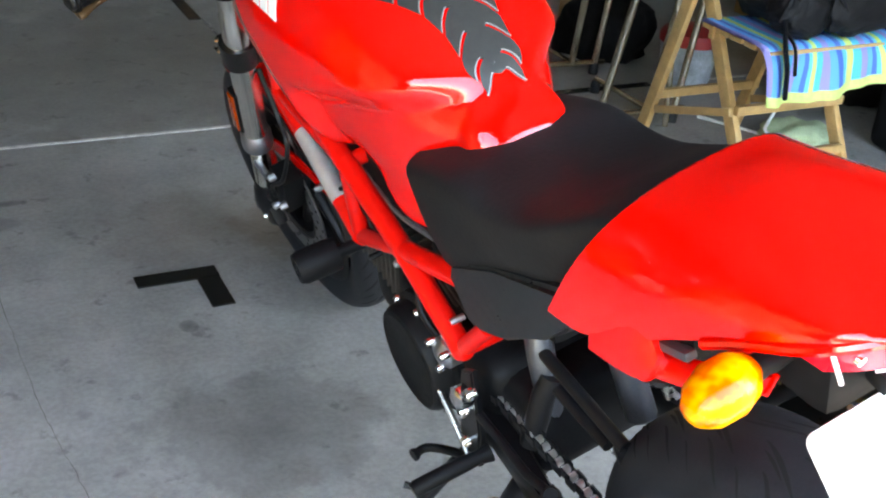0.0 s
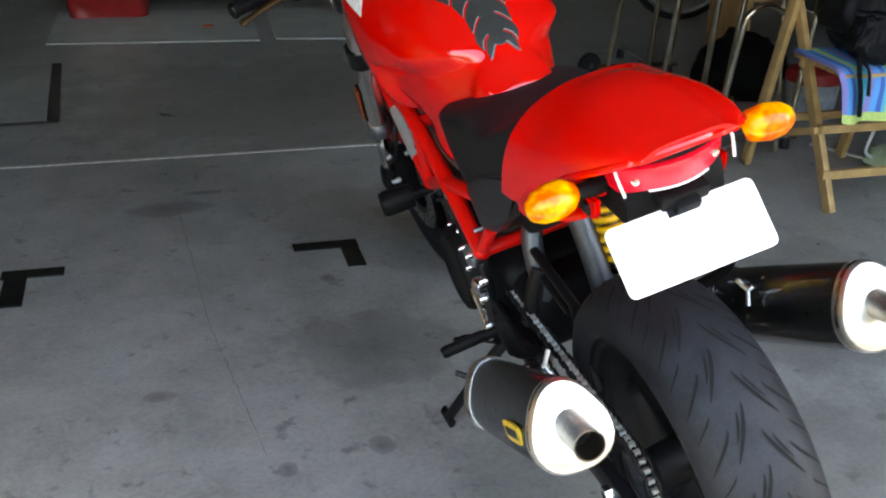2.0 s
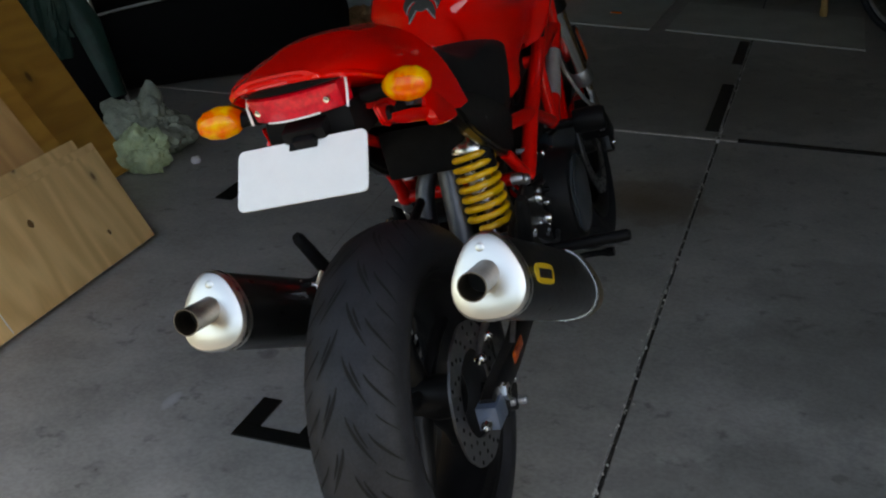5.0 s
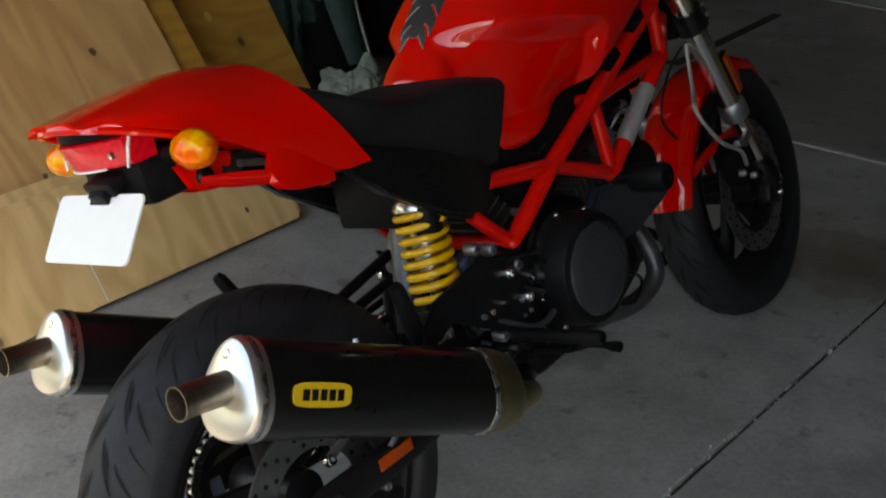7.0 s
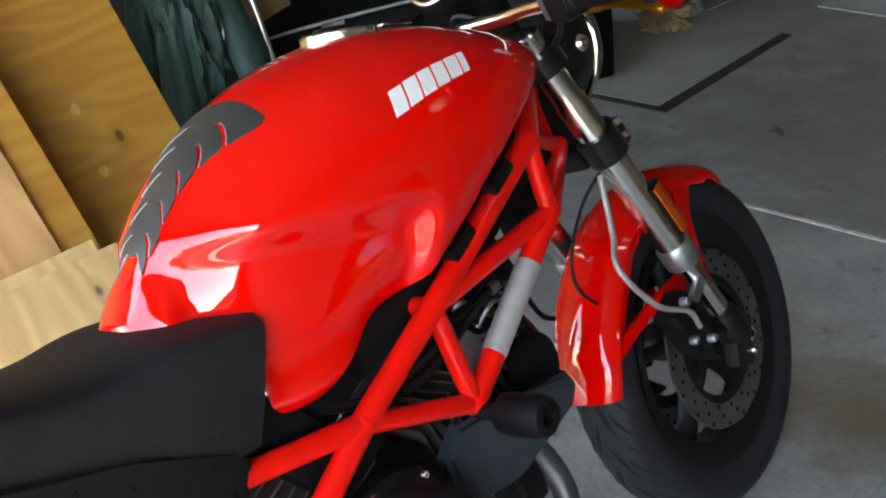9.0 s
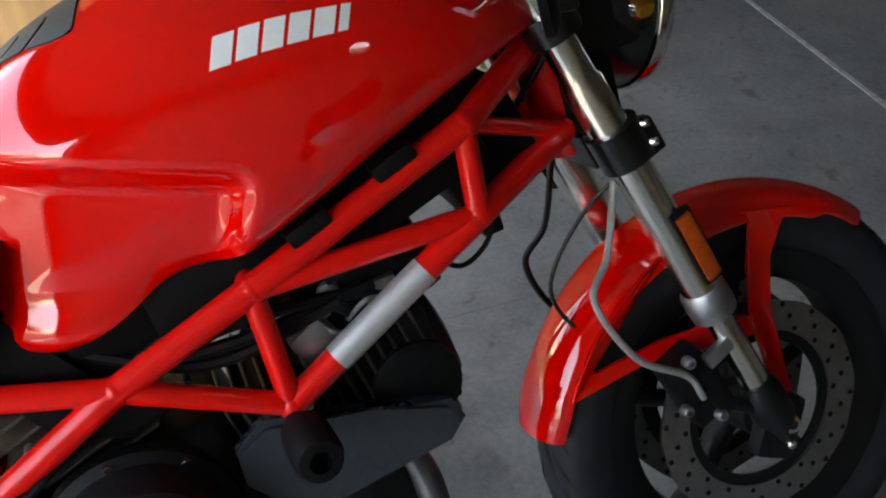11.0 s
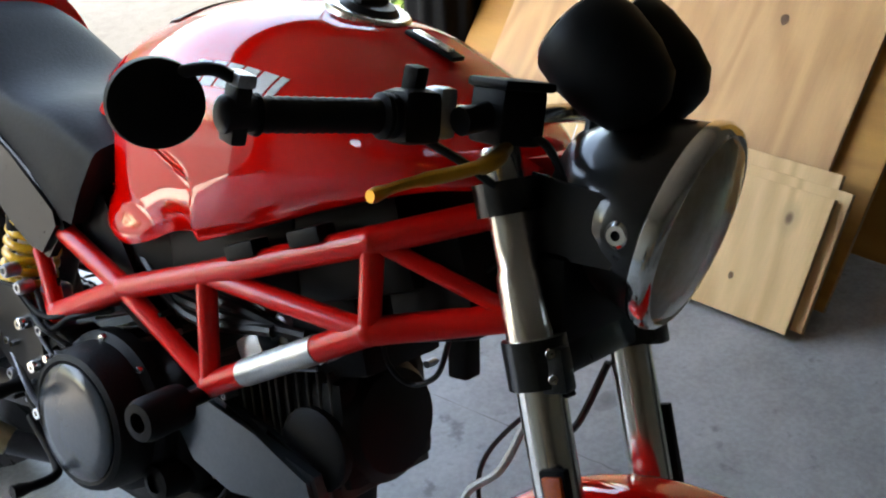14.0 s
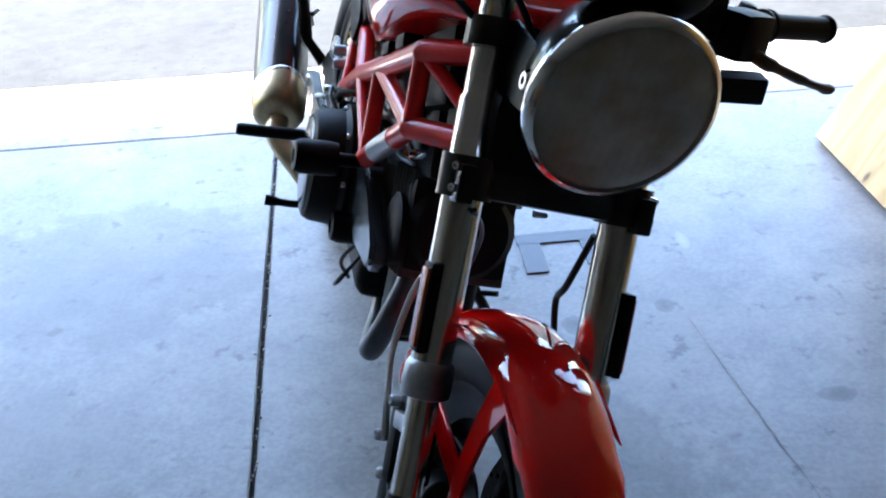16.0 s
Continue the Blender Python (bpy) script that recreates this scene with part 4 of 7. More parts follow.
for s in (1, -1):
    # web behind the leg, and the stay in front of it
    for out in ([(1.365, 0.575), (1.27, 0.545), (1.185, 0.475), (1.165, 0.415), (1.20, 0.405), (1.30, 0.425), (1.385, 0.43), (1.40, 0.405), (1.375, 0.395), (1.27, 0.40), (1.16, 0.375), (1.125, 0.40), (1.135, 0.47), (1.19, 0.545), (1.28, 0.59), (1.365, 0.60)],
                [(1.43, 0.60), (1.445, 0.555), (1.435, 0.49), (1.435, 0.42), (1.455, 0.35), (1.475, 0.285), (1.50, 0.285), (1.483, 0.35), (1.466, 0.43), (1.47, 0.50), (1.495, 0.555), (1.54, 0.59)],
                [(1.385, 0.43), (1.44, 0.425), (1.44, 0.395), (1.375, 0.395)]):
        bm = shape()
        m = Matrix(((0, 0, 1, s * 0.0625 + 0.005), (1, 0, 0, 0), (0, 1, 0, 0), (0, 0, 0, 1)))
        keep = [min(1, 0.300 / math.hypot(v - 1.445, w - 0.27)) for v, w in out]
        slab(bm, [(1.446 + (v - 1.445) * k, 0.275 + (w - 0.27) * k) for (v, w), k in zip(out, keep)], 0.006, m, 0.0015)
        part("fender_stay", steered(bm), RED, fender, "red mudguard stay")

# ---- headlight, gauges, handlebar ----
BROWNED = worn("dark_bronze_lever", (0.10, 0.055, 0.022), 0.4, 0.7, 0.3, 40, 0.05)
bm = shape()
box(bm, (0.095, 0.030, 0.034), pose(-0.190, 1.252, 0.882, 0, 6, 0), 0.006)
part("indicator_stub", bm, SATIN, bike, "short black stub beside the headlight")
lamp_c, lamp_f = Vector((-0.004, 1.232, 0.872)), Vector((-0.009, 1.350, 0.861))
hm = axis(lamp_c, lamp_f)
bm = shape()
lathe(bm, [(r * 1.06, h) for r, h in [(0.02, -0.055), (0.055, -0.045), (0.072, -0.02), (0.092, 0.03), (0.103, 0.080), (0.100, 0.088), (0.094, 0.086)]], hm, 40)
lamp = part("headlight", steered(bm), CARBON, bike, "round headlight with black shell")
bm = shape()
lathe(bm, [(r * 1.06, h) for r, h in [(0.1035, 0.080), (0.107, 0.083), (0.1085, 0.093), (0.105, 0.102), (0.099, 0.106), (0.098, 0.100), (0.101, 0.095), (0.101, 0.081)]], hm, 48)
part("rim", steered(bm), CHROME, lamp, "chrome headlight rim")
bm = shape()
lathe(bm, [(r * 1.06, h) for r, h in [(0.098, 0.089), (0.084, 0.05), (0.06, 0.012), (0.03, -0.006), (0.014, -0.008), (0.014, 0.03), (0.002, 0.034)]], hm, 40)
part("bowl", steered(bm), CHROME, lamp, "polished reflector bowl")
bm = shape()
lathe(bm, [(r * 1.06, h) for r, h in [(0.098, 0.100), (0.090, 0.108), (0.06, 0.116), (0.03, 0.119), (0.001, 0.120)]], hm, 40)
glass = part("lens", steered(bm), LENS, lamp, "smudged ribbed headlight glass")
glass.visible_shadow = False
bm = shape()
lathe(bm, [(0.017, 0.028), (0.019, 0.034), (0.019, 0.060), (0.015, 0.066), (0.001, 0.068)], hm, 24)
part("bulb_shade", steered(bm), GUNMETAL, lamp, "dull bulb shade in the reflector")
for s in (1, -1):
    bm = shape()
    slab(bm, [(1.185, 0.891), (1.19, 0.806), (1.291, 0.821), (1.316, 0.851), (1.311, 0.876), (1.286, 0.891)], 0.005, Matrix(((0, 0, 1, s * 0.088), (1, 0, 0, 0), (0, 1, 0, 0), (0, 0, 0, 1))), 0.001)
    br = part("lamp_bracket", steered(bm), BLACK, bike, "black headlight bracket")
    bm = shape()
    lathe(bm, [(0.014, 0), (0.0145, 0.006), (0.010, 0.012), (0.005, 0.012), (0.005, 0.006)], axis((s * 0.090, 1.294, 0.859), (s * 0.13, 1.294, 0.859)), 16)
    part("lamp_bolt", steered(bm), CHROME, br, "chrome headlight bolt")
for s in (1, -1):
    gm = axis((s * 0.050, 1.262, 0.985), (s * 0.045, 1.174, 1.037))
    bm = shape()
    lathe(bm, [(0.006, -0.022), (0.026, -0.018), (0.044, -0.002), (0.054, 0.030), (0.057, 0.070), (0.055, 0.092), (0.050, 0.097)], gm, 30)
    gauge = part("gauge_pod", steered(bm), SATIN, bike, "black gauge pod")
    bm = shape()
    lathe(bm, [(0.049, 0.090), (0.051, 0.098), (0.047, 0.100), (0.044, 0.094), (0.002, 0.094)], gm, 28)
    part("gauge_face", steered(bm), STEEL, gauge, "pale gauge face")
bm = shape()
box(bm, (0.10, 0.035, 0.05), pose(0, 1.225, 0.975, 40), 0.01)
part("gauge_bracket", steered(bm), SATIN, bike, "black gauge bracket")
bm = shape()
left = lambda *p: STEERING.inverted() @ Vector(p)
BAR = [left(-0.386, 1.084, 0.924), left(-0.32, 1.116, 0.927), left(-0.24, 1.150, 0.930), left(-0.14, 1.166, 0.927), (-0.07, 1.15, 0.935), (0, 1.155, 0.940), (0.078, 1.152, 0.938), (0.140, 1.140, 0.939), (0.208, 1.120, 0.936), (0.306, 1.084, 0.932), (0.380, 1.056, 0.928)]
tube(bm, spline(BAR, 5), 0.011, 14)
bar = part("handlebar", steered(bm), FORK, bike, "bare metal handlebar")
for s in (1, -1):
    drop = 0.0 if s > 0 else 0.012
    g0, g1 = (Vector((0.245, 1.107, 0.935)), Vector((0.371, 1.059, 0.929))) if s > 0 else (left(-0.270, 1.140, 0.929), left(-0.390, 1.082, 0.924))
    bm = shape()
    at_ = lambda f_: g0 + (g1 - g0) * f_
    fs = [0, 0.02, 0.05, 0.08, 0.10] + [0.10 + 0.85 * k / 26 for k in range(1, 27)] + [0.97, 1.0]
    rs = [0.019, 0.022, 0.022, 0.0165, 0.0165] + [0.0165 - 0.0010 * (k % 2) for k in range(1, 27)] + [0.019, 0.018]
    tube(bm, [at_(f_) for f_ in fs], rs, 18)
    part("grip", steered(bm), SATIN, bar, "black rubber grip")
    bm = shape()
    tube(bm, [at_(-0.06), at_(-0.05), at_(-0.01), at_(0.0)], [0.020, 0.0215, 0.0215, 0.020], 18)
    part("grip_ring", steered(bm), DARKENG, bar, "dark ring inside the grip")
    bm = shape()
    tube(bm, [at_(1.0), at_(1.06), at_(1.09), at_(1.2), at_(1.22)] if s > 0 else [at_(1.0), at_(1.01), at_(1.03), at_(1.04)], [0.015, 0.015, 0.0165, 0.0165, 0.013] if s > 0 else [0.014, 0.014, 0.012, 0.010], 16)
    part("bar_end", steered(bm), BLACK, bar, "black bar end weight")
    # switch block, throttle drum and perch
    bm = shape()
    if s > 0:
        box(bm, (0.045, 0.046, 0.052), pose(0.219, 1.116, 0.936, 10, 2, -18), 0.012)
    else:
        box(bm, (0.060, 0.056, 0.062), Matrix.Translation(left(-0.232, 1.164, 0.920)) @ pose(0, 0, 0, 10, 0, 26), 0.013)
    block = part("switch_block", steered(bm), SATIN, bar, "black switch block")
    bm = shape()
    box(bm, (0.022, 0.03, 0.05), pose(s * 0.188, 1.126 if s > 0 else 1.145, 0.941 if s > 0 else 0.935, 10, 0, s * -14), 0.008)
    part("bar_clamp", steered(bm), ALU, block, "metal bar clamp")
    bm = shape()
    box(bm, (0.02, 0.018, 0.03), pose(s * 0.215, 1.110 if s > 0 else 1.14, 0.968 if s > 0 else 0.952), 0.005)
    part("switch_lever", steered(bm), SATIN, block)
    bm = shape()
    box(bm, (0.058, 0.050, 0.056), pose(s * 0.132, 1.168, 0.946, 8, 0, s * -18), 0.007)
    box(bm, (0.066, 0.058, 0.010), pose(s * 0.132, 1.166, 0.977, 8, 0, s * -18), 0.004)
    tube(bm, [(s * 0.14, 1.16, 0.948), (s * 0.17, 1.160, 0.944), (s * 0.195, 1.155, 0.940)], 0.014, 12)
    part("master_cylinder", steered(bm), SATIN, bar, "black brake fluid reservoir")
    bm = shape()
    lv = [(0.164, 1.190, 0.920), (0.199, 1.200, 0.914), (0.242, 1.196, 0.907), (0.294, 1.176, 0.895), (0.330, 1.166, 0.884)] if s > 0 else [left(-0.235, 1.178, 0.908), left(-0.262, 1.190, 0.899), left(-0.295, 1.190, 0.891), left(-0.335, 1.184, 0.881), left(-0.376, 1.170, 0.872)]
    lv = spline(lv, 6)
    tube(bm, lv, [0.010] * 4 + [0.012] * 5 + [0.009] * 8 + [0.007] * 5 + [0.0085, 0.010, 0.008], 12, squash=0.7)
    part("lever", steered(bm), GOLD if s > 0 else BROWNED, bar, "gold anodised lever" if s > 0 else "dark bronze lever")
bm = shape()
tube(bm, spline([(0.390, 1.052, 0.959), (0.405, 1.040, 0.964), (0.420, 1.022, 0.957), (0.430, 1.012, 0.943)], 4), 0.006, 10)
box(bm, (0.016, 0.026, 0.052), pose(0.385, 1.054, 0.929, 0, 0, -18), 0.005)
mirror = part("bar_end_mirror", steered(bm), BLACK, bar, "black bar-end mirror")
bm = shape()
box(bm, (0.018, 0.028, 0.012), pose(0.385, 1.054, 0.959, 0, 0, -18), 0.003)
part("mirror_clamp", steered(bm), ALU, mirror, "silver clamp")
bm = shape()
mm = axis((0.435, 1.012, 0.929), (0.417, 0.977, 0.925))
lathe(bm, [(0.008, -0.012), (0.030, -0.010), (0.039, -0.004), (0.040, 0.003), (0.0375, 0.004)], mm, 36, 1.05, 0.96)
part("mirror_shell", steered(bm), SATIN, mirror)
bm = shape()
lathe(bm, [(0.037, 0.003), (0.037, 0.0045), (0.001, 0.0046)], mm, 36, 1.05, 0.96)
part("mirror_glass", steered(bm), MIRROR, mirror, "round mirror glass")
for name, pts, r, mat in (("clutch_cable", [(-0.15, 1.14, 0.93), (-0.10, 1.21, 0.93), (-0.05, 1.225, 0.86), (-0.05, 1.20, 0.76), (-0.05, 1.10, 0.68)], 0.005, BLACK),
                          ("throttle_cable", [(0.20, 1.12, 0.915), (0.15, 1.165, 0.885), (0.07, 1.185, 0.83), (0.05, 1.12, 0.74)], 0.0045, BLACK),
                          ("brake_line", [(0.15, 1.175, 0.92), (0.11, 1.205, 0.925), (0.06, 1.225, 0.84), (0.075, 1.245, 0.69)], 0.0045, BLACK), ("front_loom", [(0.10, 1.29, 0.69), (0.05, 1.22, 0.62), (0.03, 1.17, 0.52), (0.05, 1.22, 0.44), (0.06, 1.30, 0.40)], 0.003, BLACK),
                          ("lamp_loom", [(0.03, 1.21, 0.92), (-0.03, 1.18, 0.96), (-0.06, 1.20, 0.89)], 0.006, BLACK)):
    bm = shape()
    tube(bm, spline(pts, 8), r, 8)
    part(name, steered(bm), mat, bike)
bm = shape()
box(bm, (0.15, 0.06, 0.10), pose(0, 1.235, 0.775, 10), 0.02)
part("head_shroud", bm, SATIN, bike, "black shroud round the steering head")

# ---- engine ----
bm = shape()
box(bm, (0.235, 0.30, 0.20), pose(0, 0.62, 0.375, 12), 0.04, 3)
engine = part("engine", bm, DARKENG, bike, "black twin-cylinder engine")
bm = shape()
box(bm, (0.20, 0.16, 0.14), pose(0, 0.46, 0.36), 0.035, 3)
part("gearbox_case", bm, DARKENG, engine)
bm = shape()
box(bm, (0.19, 0.28, 0.09), pose(0, 0.67, 0.265, 5), 0.03, 3)
part("sump", bm, DARKENG, engine)
bm = shape()
box(bm, (0.14, 0.10, 0.13), pose(-0.005, 0.915, 0.325, 8), 0.03, 3)
box(bm, (0.10, 0.07, 0.06), pose(0.0, 0.90, 0.262, 12), 0.02, 3)
part("front_casing", bm, DARKENG, engine, "dark casing under the front cylinder")


def finned(name, p, q, w0, w1, h, n, label, core, cm):
    """A cylinder with each cooling fin as a part of its own."""
    bm_ = shape()
    box(bm_, core, cm, 0.02)
    cyl = part(name, bm_, DARKENG, engine, label, flat=True)
    p, q = Vector(p), Vector(q)
    for k in range(n):
        f_ = k / (n - 1)
        bm_ = shape()
        box(bm_, (w0 + (w1 - w0) * f_, h, 0.0045), axis(p, q) @ Matrix.Translation((0, 0, (q - p).length * f_)), 0.0015, 1)
        part("fin", bm_, FINS, cyl, flat=True)
    return cyl


FINS = worn("brownish_fin_casting", (0.05, 0.043, 0.037), 0.5, 0.2, 0.4, 40, 0.3)
finned("front_cylinder", (0, 0.77, 0.425), (0, 0.90, 0.468), 0.185, 0.18, 0.17, 9, "finned black front cylinder", (0.15, 0.15, 0.14), pose(0, 0.85, 0.45, 18))
head = finned("front_cylinder_head", (0, 0.915, 0.473), (0, 0.995, 0.500), 0.185, 0.165, 0.165, 6, "finned brownish-black front cylinder head", (0.165, 0.12, 0.145), pose(0, 0.955, 0.487, 18))
bm = shape()
lathe(bm, [(0.055, 0), (0.055, 0.012), (0.045, 0.018), (0.002, 0.018)], axis((0.080, 0.97, 0.475), (0.115, 0.97, 0.475)), 24)
part("valve_cover", bm, DARKENG, head, "round black valve cover")
bm = shape()
lathe(bm, [(0.080, -0.01), (0.084, 0.010), (0.070, 0.026), (0.03, 0.032), (0.002, 0.032)], axis((0, 0.998, 0.501), (0, 1.06, 0.522)), 28, 1.0, 0.95)
part("head_cover", bm, DARKENG, head, "rounded black head cover")
finned("rear_cylinder", (0, 0.60, 0.47), (0, 0.535, 0.60), 0.17, 0.175, 0.16, 8, "finned black rear cylinder", (0.17, 0.15, 0.09), pose(0, 0.52, 0.645, 26))
for s in (1, -1):
    bm = shape()
    c = (s * 0.115, 0.632, 0.392)
    kk = 1.0 if s > 0 else 0.86
    lathe(bm, [(rr_ * kk, hh_ * (1.0 if s > 0 else 0.62)) for rr_, hh_ in [(0.115, 0), (0.115, 0.022), (0.104, 0.030), (0.101, 0.066), (0.096, 0.078), (0.088, 0.082), (0.084, 0.079), (0.002, 0.079)]], axis(c, (s * 0.2, 0.632, 0.392)), 36)
    cover = part("clutch_cover" if s > 0 else "alternator_cover", bm, DARKENG, engine, "round black clutch cover" if s > 0 else "round black side cover")
    if s > 0:
        bm = shape()
        lathe(bm, [(0.083, 0.078), (0.083, 0.082), (0.080, 0.085), (0.060, 0.0875), (0.002, 0.089)], axis(c, (0.2, 0.632, 0.392)), 40)
        part("cover_disc", bm, COVERGREY, cover, "smooth blue-grey cover disc")
    for k in range(8):
        a = 2 * math.pi * k / 8 + 0.2
        bolts("cover_bolt", [((s * 0.137, 0.632 + 0.107 * kk * math.cos(a), 0.392 + 0.107 * kk * math.sin(a)), (s * 0.146, 0.632 + 0.107 * kk * math.cos(a), 0.392 + 0.107 * kk * math.sin(a)), 0.006)], CHROME, cover)
# belt covers
for out in ([(0.745, 0.465), (0.75, 0.42), (0.79, 0.382), (0.86, 0.37), (0.995, 0.408), (1.015, 0.435), (1.0, 0.462), (0.90, 0.470), (0.84, 0.490), (0.78, 0.495)], [(0.70, 0.53), (0.62, 0.57), (0.545, 0.68), (0.50, 0.68), (0.49, 0.62), (0.56, 0.53), (0.64, 0.50)]):
    bm = shape()
    slab(bm, out, 0.030, Matrix(((0, 0, 1, 0.112 if out[0][0] > 0.72 else 0.085), (1, 0, 0, 0), (0, 1, 0, 0), (0, 0, 0, 1))), 0.008)
    part("belt_cover", bm, COVERGREY if out[0][0] > 0.72 else SATIN, engine, "grey timing belt cover" if out[0][0] > 0.72 else "dark timing belt cover")
# intake, hoses, coils and brackets seen through the frame
for c, size, rot, mat, nm in (((0.0, 0.80, 0.675), (0.20, 0.24, 0.12), 14, SATIN, "airbox"), ((0.0, 0.97, 0.735), (0.19, 0.22, 0.11), 26, SATIN, "coil_box"), ((0.0, 1.09, 0.735), (0.15, 0.12, 0.13), 24, SATIN, "fuse_box"), ((0.0, 0.64, 0.625), (0.18, 0.14, 0.08), 26, SATIN, "rear_airbox"), ((0.06, 0.70, 0.60), (0.05, 0.06, 0.08), 20, ALU, "throttle_body"), ((-0.06, 0.70, 0.60), (0.05, 0.06, 0.08), 20, ALU, "throttle_body"),
                              ((0.085, 0.86, 0.56), (0.04, 0.05, 0.06), 35, ALU, "intake_manifold"), ((0.0, 0.40, 0.62), (0.17, 0.16, 0.10), 0, SATIN, "battery_box"), ((0.0, 0.25, 0.725), (0.15, 0.14, 0.04), -22, SATIN, "undertray")):
    bm = shape()
    box(bm, size, pose(*c, rot), 0.014, 2)
    part(nm, bm, mat, bike)
# made-up black box, added so the space between the frame tubes stays dark
bm = shape()
box(bm, (0.150, 0.17, 0.13), pose(0, 0.925, 0.618, 22), 0.02, 2)
bay = part("dark_bay_filler", bm, DARKENG, bike, "added black filler box that darkens the space between the frame tubes")
for c, size, rot, mat in (((0.078, 0.865, 0.590), (0.014, 0.030, 0.022), 30, ALU), ((0.080, 0.905, 0.585), (0.012, 0.016, 0.040), 50, BLACK), ((0.079, 0.945, 0.610), (0.016, 0.034, 0.014), 10, ALU),
                          ((0.078, 0.90, 0.640), (0.018, 0.045, 0.020), 24, BLACK), ((0.079, 0.975, 0.625), (0.014, 0.020, 0.026), 40, SATIN)):
    bm = shape()
    box(bm, size, pose(*c, rot), 0.003)
    part("bracket", bm, mat, bay)
for p, q, r, mat in (((0.070, 0.885, 0.612), (0.096, 0.880, 0.606), 0.014, ALU), ((0.070, 0.935, 0.585), (0.100, 0.930, 0.580), 0.008, GOLD), ((0.070, 0.965, 0.598), (0.092, 0.965, 0.596), 0.007, CHROME)):
    bm = shape()
    lathe(bm, [(r, 0), (r, 0.010), (r * 0.7, 0.014), (r * 0.7, 0.024), (0.001, 0.026)], axis(p, q), 16)
    part("fitting", bm, mat, bay)
for pts in ([(0.082, 0.90, 0.575), (0.095, 0.925, 0.600), (0.085, 0.96, 0.592), (0.07, 0.99, 0.615)], [(0.078, 0.86, 0.60), (0.100, 0.875, 0.575), (0.094, 0.91, 0.565), (0.08, 0.95, 0.575)]):
    bm = shape()
    tube(bm, spline(pts, 8), 0.0032, 8)
    part("steel_pipe", bm, ALU, bay)
# wiring that hangs below the front of the frame
bm = shape()
tube(bm, spline([(0.034, 1.105, 0.665), (0.034, 1.095, 0.615), (0.038, 1.060, 0.590), (0.045, 1.030, 0.608), (0.050, 1.015, 0.655)], 10), 0.0035, 8)
part("hanging_wire", bm, BLACK, bike, "black wire loop hanging below the frame")
bm = shape()
box(bm, (0.030, 0.028, 0.060), pose(0.0, 1.105, 0.640, 12), 0.005)
part("connector", bm, SATIN, bike, "black wiring connector")
rng = random.Random(11)
for k in range(16):
    s = 1 if k % 2 else -1
    a = Vector((s * rng.uniform(0.05, 0.11), rng.uniform(0.58, 0.80), rng.uniform(0.55, 0.66)))
    b = Vector((s * rng.uniform(0.05, 0.11), rng.uniform(0.84, 0.97), rng.uniform(0.60, 0.70)))
    bm = shape()
    tube(bm, spline([a, (a + b) / 2 + Vector((s * 0.015, 0, rng.uniform(-0.06, 0.03))), b], 6), rng.choice((0.004, 0.006, 0.008)), 8)
    part("hose", bm, rng.choice((BLACK, BLACK, BLACK, SATIN, SATIN, CABLE)), bike)
for k in range(18):
    s = 1 if k % 2 else -1
    p = Vector((s * rng.uniform(0.095, 0.118), rng.uniform(0.50, 0.98), rng.uniform(0.40, 0.60)))
    bolts("engine_bolt", [(p, p + Vector((s * 0.022, 0, 0)), rng.uniform(0.004, 0.0065))], ALU if k % 3 else BLACK, engine)

for pts in ([(0.09, 0.80, 0.33), (0.13, 0.84, 0.29), (0.13, 0.80, 0.255), (0.10, 0.76, 0.27)], [(0.10, 0.86, 0.40), (0.135, 0.84, 0.33), (0.11, 0.80, 0.27)]):
    bm = shape()
    tube(bm, spline(pts, 8), 0.0035, 8)
    part("wire", bm, BLACK, bike, "thin black wire loop")

# exhaust headers
for name, pts in (("front_header", [(0.03, 0.93, 0.40), (0.058, 0.97, 0.33), (0.078, 0.968, 0.25), (0.066, 0.90, 0.212), (0.04, 0.80, 0.215), (0.03, 0.66, 0.225), (0.07, 0.52, 0.225), (0.165, 0.42, 0.25)]),
                  ("rear_header", [(0.0, 0.46, 0.60), (-0.055, 0.415, 0.52), (-0.062, 0.40, 0.40), (-0.06, 0.46, 0.26), (-0.10, 0.46, 0.22), (-0.165, 0.40, 0.25)])):
    bm = shape()
    tube(bm, spline(pts, 7), 0.0195, 16)
    part(name, bm, GUNMETAL, bike, "dull grey steel exhaust pipe")

# ---- silencers ----
def oval(u0, v0, w0, ax, r, hgt, seg=32):
    """A rounded-triangle ring about a point, square to the silencer's axis."""
    out = []
    for k in range(seg):
        a = 2 * math.pi * k / seg
        rr = r * (1 + 0.075 * math.cos(3 * a - math.pi / 2))
        out.append(ax @ Vector((rr * math.cos(a), hgt * rr * math.sin(a), 0)))
    return out


